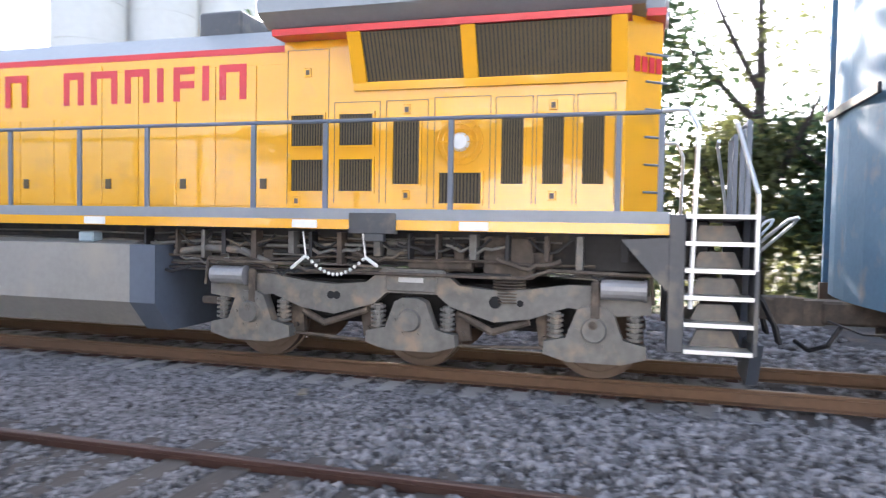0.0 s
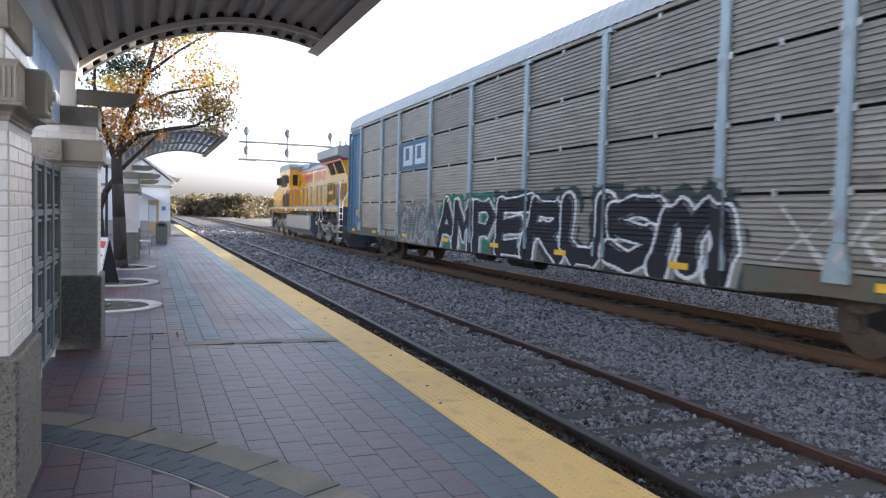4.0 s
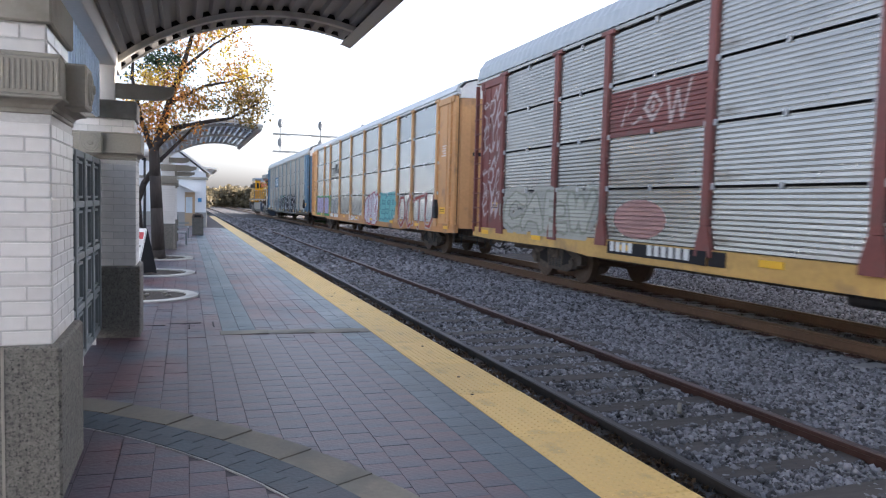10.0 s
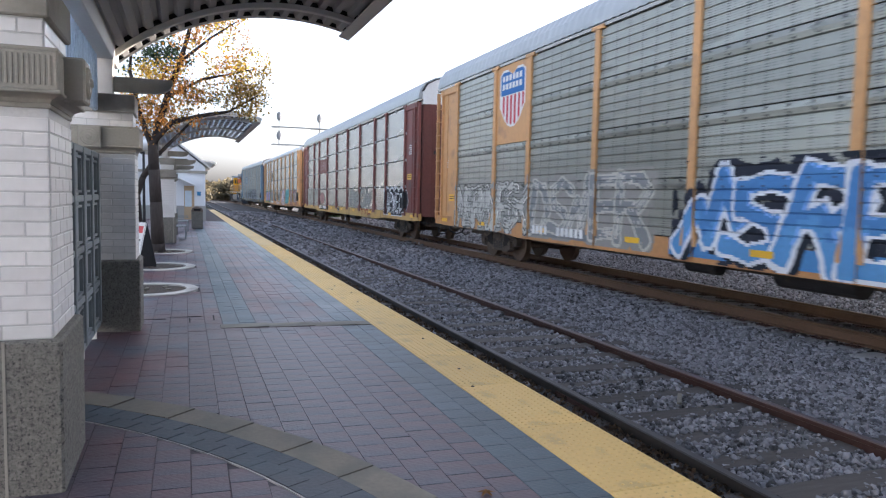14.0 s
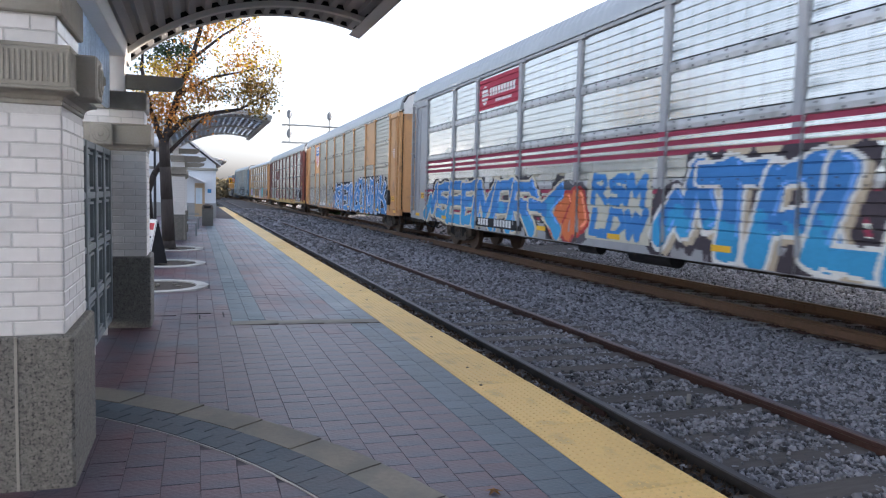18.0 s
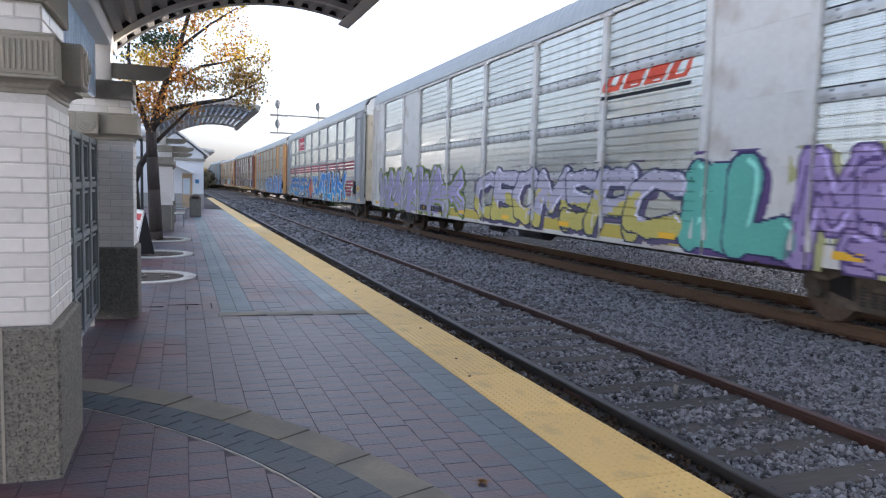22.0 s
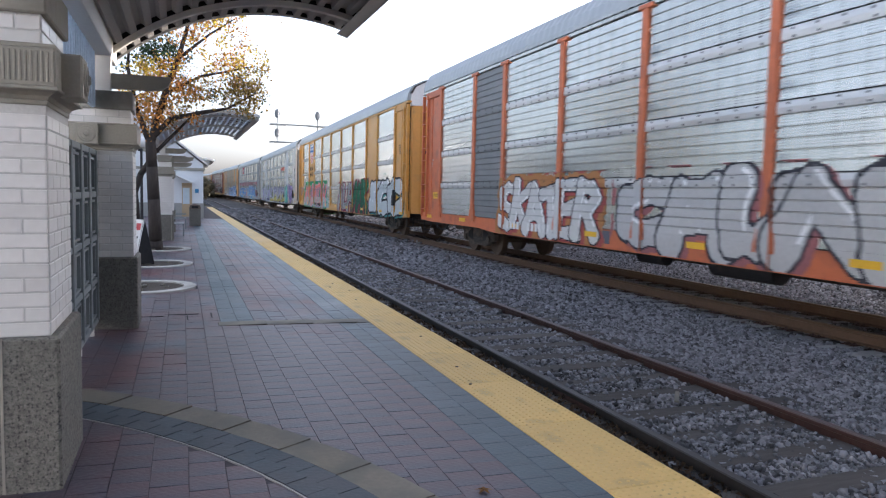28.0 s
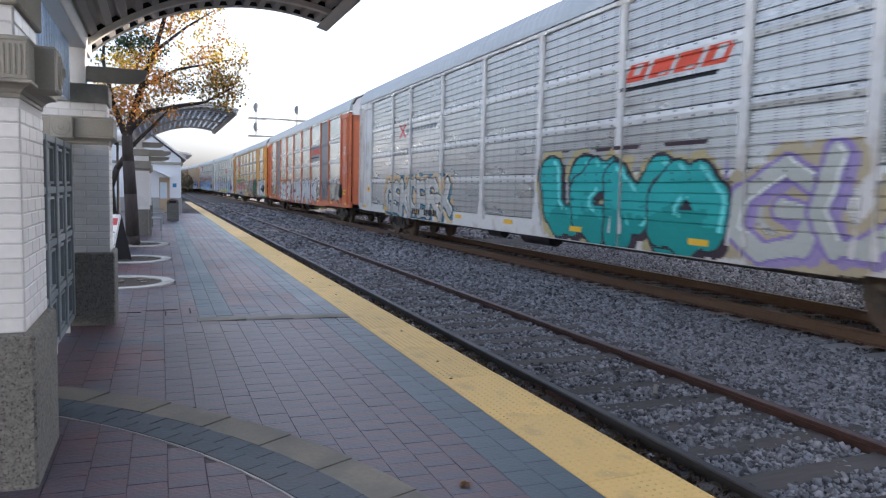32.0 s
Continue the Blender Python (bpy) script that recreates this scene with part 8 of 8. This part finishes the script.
def platform_tree():
    rs = np.random.default_rng(4)
    g = platform_z(-0.7, 21.2)
    ob = thing("platform_tree", "leaning tree with thinning yellow and orange leaves", "tree", (0, 0, g))
    bm = new_bm()
    limbs(bm, [(-0.70, 21.25, -0.05), (-0.72, 21.2, 0.25), (-0.76, 21.2, 1.4), (-0.80, 21.2, 2.3), (-0.83, 21.2, 3.0)], 0.19, 0.135, 12)
    limbs(bm, [(-0.83, 21.2, 2.9), (-0.66, 21.2, 3.6), (-0.33, 21.2, 4.7), (-0.1, 21.1, 5.3), (0.1, 21.1, 6.0), (0.3, 21, 6.9), (0.8, 21, 7.5)], 0.11, 0.03)
    limbs(bm, [(-0.8, 21.2, 3.1), (-0.3, 21.1, 3.65), (0.5, 21.0, 3.85), (1.2, 20.9, 4.0), (2.0, 20.8, 4.5)], 0.09, 0.02)
    limbs(bm, [(-0.33, 21.2, 4.4), (0.5, 21.3, 4.9), (1.2, 21.4, 5.1), (1.9, 21.4, 5.3)], 0.05, 0.015)
    limbs(bm, [(-0.83, 21.2, 2.9), (-1.15, 21.3, 3.8), (-1.4, 21.4, 5.0), (-1.3, 21.3, 6.4)], 0.09, 0.02)
    limbs(bm, [(-0.81, 21.25, 2.6), (-0.1, 21.6, 3.4), (0.4, 22.0, 4.0)], 0.06, 0.02)
    limbs(bm, [(-0.1, 21.1, 5.3), (0.7, 21.0, 6.0), (1.4, 20.9, 6.5)], 0.05, 0.015)
    limbs(bm, [(-0.82, 21.25, 2.5), (-1.1, 21.5, 2.1), (-1.27, 21.6, 1.6), (-1.22, 21.7, 0.8), (-1.15, 21.7, 0.0)], 0.08, 0.10)
    part("trunk", bm, M["bark"], ob, "dark grey-brown trunk and limbs", True)
    groups = (
        ("leaf_yellow", M["leaf_yellow"], [(-1.0, 21.1, 4.9), (-0.8, 21.1, 5.2), (-0.6, 21, 5.0), (-1.2, 21.2, 4.5)], 420, 0.22),
        ("leaf_dark", M["leaf_dark"], [(-0.9, 21.5, 5.6), (-0.6, 21.5, 5.8), (-0.3, 21.6, 5.6), (-1.1, 21.5, 5.4), (-0.2, 21.6, 5.2), (1.9, 21.0, 4.5)], 700, 0.28),
        ("leaf_orange", M["leaf_orange"], [(-0.2, 21, 4.9), (0.1, 21, 5.7), (0.3, 21, 6.4), (0.6, 21, 6.7), (1.2, 21, 6.6), (0.0, 21, 6.2), (-0.4, 21, 4.4), (0.3, 21, 4.5), (-1.3, 21.3, 4.0), (1.5, 21.4, 5.2), (-0.8, 21.0, 4.0), (-0.5, 20.9, 3.9), (-0.1, 20.9, 4.2), (-1.0, 21.0, 3.7)], 1350, 0.30),
        ("leaf_gold", M["leaf_yellow"], [(1.0, 21.4, 5.2), (1.5, 21.4, 5.3), (1.9, 21.4, 5.1), (0.6, 21, 6.3), (1.3, 20.9, 6.5)], 420, 0.30),
        ("leaf_olive", M["leaf_olive"], [(0.4, 21.0, 4.35), (0.9, 20.9, 4.6), (1.4, 20.9, 4.65), (1.9, 20.9, 4.65), (1.2, 21, 4.4), (1.6, 21, 4.35), (1.9, 20.8, 4.4), (0.0, 21.2, 4.2), (-1.2, 21.3, 3.7), (-0.6, 21.5, 4.0), (1.9, 20.9, 4.75)], 1000, 0.22),
    )
    for nm, material, pts, n, sd in groups:
        o = new("crown", leaf_mesh("crown", cluster(rs, cluster(rs, pts, 9 * len(pts), (sd * 1.25, sd * 1.4, sd * 1.1)), int(n * 2.6), 0.12), 0.047, material, rs))
        o.parent = ob
        tagged(o, "sparse autumn leaves", kind="stuff")
    return ob


platform_tree()


def leafy_tree(x, y, h, w, material, n, size, seed, name="tree", label="dense dark green tree beyond the tracks", group="trees beyond the tracks", low=0.15):
    rs = np.random.default_rng(seed)
    gz = -0.5 + grade(y)
    ob = thing(name, label, "tree", (x, y, gz), group=group)
    bm = new_bm()
    limbs(bm, [(0, 0, -0.1), (0.05, 0.05, h * 0.3), (0.1, 0.0, h * 0.6), (0.0, 0.1, h * 0.85)], 0.03 * h, 0.008 * h, 7)
    for k in range(5):
        a = k * 1.26 + seed
        limbs(bm, [(0.05, 0, h * (0.25 + 0.08 * k)), (math.cos(a) * w * 0.3, math.sin(a) * w * 0.3, h * (0.45 + 0.07 * k)), (math.cos(a) * w * 0.45, math.sin(a) * w * 0.45, h * (0.55 + 0.07 * k))], 0.012 * h, 0.004 * h, 5)
    part("trunk", bm, M["bark"], ob, "dark trunk")
    cl = []
    for k in range(26):
        a, r, z = rs.uniform(0, math.tau), math.sqrt(rs.uniform(0, 1)), rs.uniform(low, 1)
        rr = w * 0.5 * math.sqrt(max(0.05, 1 - ((z - 0.5) / 0.62) ** 2)) * r
        cl.append((rr * math.cos(a), rr * math.sin(a), z * h * 0.95))
    pts = cluster(rs, cl, n, (w * 0.11, w * 0.11, h * 0.07))
    o = new("crown", leaf_mesh("crown", pts, size, material, rs))
    o.parent = ob
    tagged(o, "many small leaves", kind="stuff")
    return ob


rs0 = random.Random(12)
for k, y in enumerate(np.arange(-46, 62, 3.6)):
    near = -16 < y < 30
    leafy_tree(21.0 + rs0.uniform(-1.2, 2.5), float(y), rs0.uniform(8.8, 9.6) if 0 < y < 9.5 else rs0.uniform(5.3, 5.7) if 5 < y < 15.5 else rs0.uniform(5.8, 6.2) if y > 5 else rs0.uniform(5.8, 6.8), rs0.uniform(5.4, 6.5), M["leaf_dark"] if k % 4 else M["leaf_mid"], 9500 if near else 4200, 0.13 if near else 0.2, 100 + k, low=0.02)
for k in range(5):
    leafy_tree(14.5 + k * 1.2, 66 + k * 5.5, 4.6 + 0.4 * (k % 3), 5.5, M["leaf_dark"], 2600, 0.2, 200 + k, label="dark green bushy tree beside the far track")
for k in range(24):
    az = -1.5 + k * 0.62
    d = 165 + rs0.uniform(-15, 60)
    leafy_tree(d * math.tan(radians(az)), d, rs0.uniform(3.6, 5.6), rs0.uniform(8, 13), M["leaf_far"], 1100, 0.5, 300 + k, label="olive autumn tree on the horizon", group="far trees")
for k in range(14):
    leafy_tree(-9 - k * 4.5 + rs0.uniform(-1, 1), 62 + k * 6, rs0.uniform(4, 6.5), rs0.uniform(5, 7), M["leaf_olive"] if k % 2 else M["leaf_mid"], 900, 0.35, 400 + k, label="olive tree behind the station", group="trees behind the station")
# thin half-bare trees behind the hedge of trees
for k, (x, y) in enumerate(((22, -3.5), (25, 3), (24, 9), (28, -12))):
    leafy_tree(x, y, 11.0, 5.5, M["leaf_mid"], 1300, 0.1, 500 + k, label="tall half-bare tree with few leaves", group="tall thin trees", low=0.4)


def silos():
    for k, (x, y) in enumerate(((48.5, 37), (53, 34.2), (44.5, 40.5))):
        bm = new_bm()
        tube(bm, (0, 0, -0.5), (0, 0, 27), 2.7, seg=36)
        tube(bm, (0, 0, 27), (0, 0, 28.5), 2.8, 0.6, seg=36)
        for z in range(3, 27, 3):
            tube(bm, (0, 0, z), (0, 0, z + 0.12), 2.74, seg=36)
        s = solid("grain_silo", bm, M["silo"], "tall pale concrete silo far behind the train", "silo", group="grain silos")
        s.location = (x, y, 0)


silos()


# ---------- loose and laid pieces ----------
def paving():
    W = 0.215
    rng = random.Random(31)
    for nm in ("paver_red", "paver_blue"):
        bm = box(new_bm(), -W / 2 + 0.0009, -W / 2 + 0.0009, -0.03, W / 2 - 0.0009, W / 2 - 0.0009, 0.0, 0.0025)
        M[nm + "_mesh"] = mesh_of(bm, "paver", M[nm])
    far = {"paver_red": ([], []), "paver_blue": ([], [])}
    CX, CY, RO, RI = -3.8, 1.86, 5.47, 5.19

    def kind(x, y):
        r = math.hypot(x - CX, y - CY)
        if RI + 0.11 < r < RO - 0.11 or 4.9 < r <= RI + 0.11 and r < RI - 0.04:
            return None
        if 9.3 < y < 9.36 and x > 0.5:
            return None
        for ry in (13.0, 17.0, 21.3):
            if math.hypot(x + 0.64, y - ry) < 0.80:
                return None
        if x > 2.04:
            return "paver_blue"
        if y > 9.3 and 0.40 < x < 0.78:
            return "paver_blue"
        return "paver_red"
    singles = 0
    j = 0
    y = 1.2 - 36 * W
    while y < 46:
        i = 0
        x = 2.39 - W / 2
        while x > -5.2:
            yy = y + (W / 2 if i % 2 else 0)
            k = kind(x, yy)
            if k:
                z = platform_z(x, yy) + rng.uniform(-0.0014, 0.001)
                if 3.0 < yy < 8.6 and -0.4 < x and singles < 300 and (x > 0.0 or yy < 7):
                    shared("paver", M[k + "_mesh"], PLATFORM, pose(x, yy, z, rng.uniform(-0.25, 0.25), rng.uniform(-0.25, 0.25) + 1.1, rng.uniform(-0.6, 0.6)))
                    singles += 1
                else:
                    vs, fs = far[k]
                    a = len(vs)
                    h = W / 2 - 0.0009
                    e = 0.0025
                    for dx, dy in ((-h, -h), (h, -h), (h, h), (-h, h)):
                        vs.append((x + dx, yy + dy, z - dx * 0.02 - 0.02))
                    for dx, dy in ((-h + e, -h + e), (h - e, -h + e), (h - e, h - e), (-h + e, h - e)):
                        vs.append((x + dx, yy + dy, z - dx * 0.02 + rng.uniform(-0.001, 0.001)))
                    fs.append((a + 4, a + 5, a + 6, a + 7))
                    for q in range(4):
                        fs.append((a + q, a + (q + 1) % 4, a + 4 + (q + 1) % 4, a + 4 + q))
            x -= W
            i += 1
        y += W
        j += 1
    for nm, (vs, fs) in far.items():
        o = new("paving", raw("paving", vs, fs, M[nm]))
        o.parent = PLATFORM
        tagged(o, "farther square pavers in rows", kind="stuff")
    # curved band of stone, the straight band across, and a thin metal strip
    a = radians(-64)
    while a < radians(88):
        w = 0.112
        pts = []
        for r, aa in ((RI, a), (RO, a), (RO, a + w / 2), (RO, a + w - 0.0016), (RI, a + w - 0.0016), (RI, a + w / 2)):
            pts.append((CX + r * math.cos(aa), CY + r * math.sin(aa)))
        cx, cy = sum(p[0] for p in pts) / 6, sum(p[1] for p in pts) / 6
        bm = prism(new_bm(), pts, "z", platform_z(cx, cy) - 0.04, platform_z(cx, cy) + 0.009)
        part("band_stone", bm, M["band"], PLATFORM)
        a += w
    x = 0.42
    while x < 2.35:
        w = min(0.6, 2.385 - x)
        bm = box(new_bm(), x, 9.2, platform_z(x + w / 2, 9.3) - 0.04, x + w - 0.005, 9.46, platform_z(x + w / 2, 9.3) + 0.009, 0.004)
        part("band_stone", bm, M["band"], PLATFORM)
        x += w
    # two courses of blue pavers follow the inside of the curve
    for c in range(2):
        a = radians(4) + c * 0.02
        while a < radians(76):
            w = 0.042
            r0, r1 = RI - 0.155 * (c + 1) + 0.002, RI - 0.155 * c
            p = [(CX + r * math.cos(q), CY + r * math.sin(q)) for r, q in ((r0, a), (r1, a), (r1, a + w - 0.0005), (r0, a + w - 0.0005))]
            z = platform_z(p[0][0], p[0][1]) + rng.uniform(-0.0006, 0.0006)
            part("curved_paver", prism(new_bm(), p, "z", z - 0.03, z + 0.004), M["paver_slate"], PLATFORM)
            a += w
    bm = new_bm()
    for k in range(24):
        a0, a1 = radians(10 + k * 2.4), radians(12.4 + k * 2.4)
        p = [(CX + r * math.cos(q), CY + r * math.sin(q)) for r, q in ((4.86, a0), (4.869, a0), (4.869, a1), (4.86, a1))]
        prism(bm, p, "z", platform_z(p[0][0], p[0][1]) - 0.02, platform_z(p[0][0], p[0][1]) + 0.006)
    part("metal_strip", bm, M["deck"], PLATFORM, "thin metal joint strip")


def tactile_strip():
    tl = 1.22
    bm = box(new_bm(), 2.39, -tl / 2 + 0.004, -0.03, EDGE, tl / 2 - 0.004, 0.004, 0.004)
    tile = mesh_of(bm, "tactile_tile", M["tactile"])
    y = -2.0 - 9 * tl
    while y < 80:
        shared("tactile_tile", tile, PLATFORM, pose(0, y, grade(y)))
        y += tl
    vs, fs = [], []
    for j in range(int(24 / 0.0602)):
        y = 0.8 + j * 0.0602
        for i in range(10):
            x = 2.42 + i * 0.0602
            a = len(vs)
            z = grade(y) + 0.003
            for r, h in ((0.0125, 0.0), (0.0075, 0.0055)):
                for q in range(6):
                    t = q * math.tau / 6
                    vs.append((x + r * math.cos(t), y + r * math.sin(t), z + h))
            fs.append(tuple(a + 6 + q for q in range(6)))
            for q in range(6):
                fs.append((a + q, a + (q + 1) % 6, a + 6 + (q + 1) % 6, a + 6 + q))
    o = new("tactile_domes", raw("tactile_domes", vs, fs, M["tactile"]))
    o.parent = PLATFORM
    tagged(o, "rows of small raised domes", kind="stuff")


def crushed_stone():
    rs = np.random.default_rng(9)
    base = np.array([(-1, -1, -1), (1, -1, -1), (1, 1, -1), (-1, 1, -1), (-1, -1, 1), (1, -1, 1), (1, 1, 1), (-1, 1, 1)], float) * 0.5
    quads = np.array([(0, 3, 2, 1), (4, 5, 6, 7), (0, 1, 5, 4), (1, 2, 6, 5), (2, 3, 7, 6), (3, 0, 4, 7)])

    def scatter(n, x0, x1, y0, y1, size, skip_rails=True):
        x, y = rs.uniform(x0, x1, n), rs.uniform(y0, y1, n)
        keep = np.ones(n, bool)
        if skip_rails:
            for c in (TRACK_NEAR, TRACK_TRAIN):
                for s in (-1, 1):
                    keep &= np.abs(x - (c + s * GAUGE / 2)) > 0.085
        # the ties show through, and little stone lies in the gutter by the platform
        tie = np.abs((y + 1.5 + 0.265) % 0.53 - 0.265) < 0.10
        u = rs.uniform(size=n)
        keep &= ~(tie & (np.abs(x - TRACK_NEAR) < 1.2) & (u < 0.9))
        keep &= ~(tie & (np.abs(x - TRACK_TRAIN) < 1.5) & (u < 0.985))
        keep &= ~((x < 3.26) & (u < 0.97))
        return x[keep], y[keep], np.minimum(rs.lognormal(0, 0.36, keep.sum()), 1.6) * size
    sets = [scatter(64000, 3.05, 8.3, 2.2, 9.0, 0.0255), scatter(40000, 3.05, 8.4, 9.0, 18.0, 0.033), scatter(14000, 3.05, 8.6, 18.0, 38.0, 0.062), scatter(17000, 3.8, 8.2, -3.5, 2.2, 0.04), scatter(34000, 8.0, 13.5, 1, 22, 0.032), scatter(5000, 8.0, 13.5, -8, 1, 0.05), scatter(9000, 8.3, 15.5, 26, 60, 0.09), scatter(9000, 13.5, 17.5, -4, 24, 0.06), scatter(30000, 3.3, 7.6, 2.3, 6.5, 0.0165), scatter(6000, 3.05, 8.4, -12, -3.5, 0.06), scatter(1500, 3.05, 3.8, -3.5, 2.2, 0.045), scatter(5000, 3.05, 8.6, 38, 75.0, 0.1)]
    x = np.concatenate([s[0] for s in sets])
    y = np.concatenate([s[1] for s in sets])
    d = np.concatenate([s[2] for s in sets])
    n = len(x)
    gr = np.interp(y, np.linspace(-10, 90, 101), [grade(v) for v in np.linspace(-10, 90, 101)])
    z = RAIL_Z + np.interp(x, BED_X, BED_Z) + gr + rs.normal(0, 0.01, n) + d * 0.12
    b = base[None] * (1 + rs.uniform(-0.38, 0.38, (n, 8, 3))) * d[:, None, None] * rs.uniform(0.7, 1.25, (n, 1, 3))
    q = rs.normal(size=(n, 4))
    q /= np.linalg.norm(q, axis=1)[:, None]
    w, i, j, k = q.T
    R = np.stack([np.stack([1 - 2 * (j * j + k * k), 2 * (i * j - k * w), 2 * (i * k + j * w)], -1), np.stack([2 * (i * j + k * w), 1 - 2 * (i * i + k * k), 2 * (j * k - i * w)], -1), np.stack([2 * (i * k - j * w), 2 * (j * k + i * w), 1 - 2 * (i * i + j * j)], -1)], 1)
    v = np.einsum("nab,nvb->nva", R, b) + np.stack([x, y, z], -1)[:, None, :]
    f = quads[None] + (np.arange(n) * 8)[:, None, None]
    me = bpy.data.meshes.new("crushed_stone")
    me.vertices.add(n * 8)
    me.vertices.foreach_set("co", v.ravel())
    me.loops.add(n * 24)
    me.loops.foreach_set("vertex_index", f.ravel().astype(np.int32))
    me.polygons.add(n * 6)
    me.polygons.foreach_set("loop_start", np.arange(0, n * 24, 4, dtype=np.int32))
    me.update(calc_edges=True)
    me.validate()
    me.materials.append(M["stone"])
    o = new("crushed_stone", me)
    tagged(o, "loose angular grey ballast stones between the rails", "ballast", kind="stuff")


def litter():
    rs = np.random.default_rng(2)
    # fallen leaves: by the platform edge and on the paving
    pts = np.stack([rs.uniform(3.02, 3.23, 3600), 2.3 + 26 * rs.uniform(0, 1, 3600) ** 1.5, np.zeros(3600)], -1)
    for p in pts:
        p[2] = RAIL_Z - 0.095 + grade(p[1]) + rs.uniform(0, 0.03)
    o = new("fallen_leaves", leaf_mesh("fallen_leaves", pts, 0.026, M["dead_leaf"], rs))
    tagged(o, "brown dead leaves in the gap by the platform edge", "leaves", kind="stuff")
    bm = new_bm()
    c = bm.verts.new((0, 0, 0.012))
    ring = []
    for k in range(10):
        a, r = k * math.tau / 10, 0.06 if k % 2 == 0 else 0.022
        ring.append(bm.verts.new((r * math.cos(a), r * math.sin(a), 0.004 + 0.01 * (k % 2))))
    for k in range(10):
        bm.faces.new((c, ring[k], ring[(k + 1) % 10]))
    lf = solid("fallen_leaf", bm, M["leaf_orange"], "single dry star-shaped leaf on the paving", "leaf")
    lf.location = (1.66, 3.67, platform_z(1.66, 3.67) + 0.003)
    dots = [(2.62, 6.55), (2.75, 8.1), (2.5, 5.9), (2.66, 11.2), (2.8, 12.3), (2.55, 12.8), (2.7, 13.3), (2.6, 16.0), (2.75, 18)]
    for k, (x, y) in enumerate(dots):
        bm = new_bm()
        bmesh.ops.create_icosphere(bm, subdivisions=1, radius=0.018, matrix=Matrix.Diagonal((1, 1, 0.4, 1)))
        s = solid("pebble", bm, M["soil"], "small dark pebble on the yellow strip", "pebble", group="pebbles on the strip")
        s.location = (x, y, grade(y) + 0.01)
    bm = box(new_bm(), -0.16, -0.05, 0, 0.16, 0.05, 0.03, 0.01)
    s = solid("board_scrap", bm, M["band"], "pale scrap of board on the ballast", "scrap")
    s.location, s.rotation_euler = (7.0, 3.3, RAIL_Z - 0.06), (0, radians(4), radians(20))
    bm = box(new_bm(), -0.02, -0.16, 0, 0.02, 0.16, 0.02, 0.006)
    s = solid("wood_splinter", bm, M["band"], "pale wood splinter on the ballast", "scrap")
    s.location, s.rotation_euler = (4.2, 5.1, RAIL_Z - 0.07), (0, 0, radians(-40))
    # lifted pavers round an old access cover
    bm = new_bm()
    for k, (x, y, w, d) in enumerate(((-0.1, 10.1, 0.6, 0.02), (0.36, 10.0, 0.02, 0.4), (0.05, 9.85, 0.02, 0.3), (-0.5, 9.95, 0.5, 0.02))):
        box(bm, x - w / 2, y - d / 2, platform_z(x, y) - 0.004, x + w / 2, y + d / 2, platform_z(x, y) + 0.004)
    part("open_joint", bm, M["dark"], PLATFORM, "wide dark joint round lifted pavers")


paving()
tactile_strip()
crushed_stone()
litter()


# ---------- movement ----------
def motions():
    times = [0.5 * i for i in range(65)]
    walk(LOCO, [(t, on_track(LOCO_MID, 7.46, t)) for t in times])
    for car, f in zip(CARS, FRONT0):
        walk(car["ob"], [(t, on_track(f - CAR_LEN / 2, 10.4, t)) for t in times])
    steps = [i / 15 for i in range(481)]
    turns = {}
    for w, place, r in WHEELSETS:
        key = (round(r, 3),)
        if key not in turns:
            turns[key] = [Euler((-travelled(t) / r, 0, 0)).to_matrix().to_4x4() for t in steps]
        walk(w, [(t, Matrix.Translation(place) @ q) for t, q in zip(steps, turns[key])])


motions()
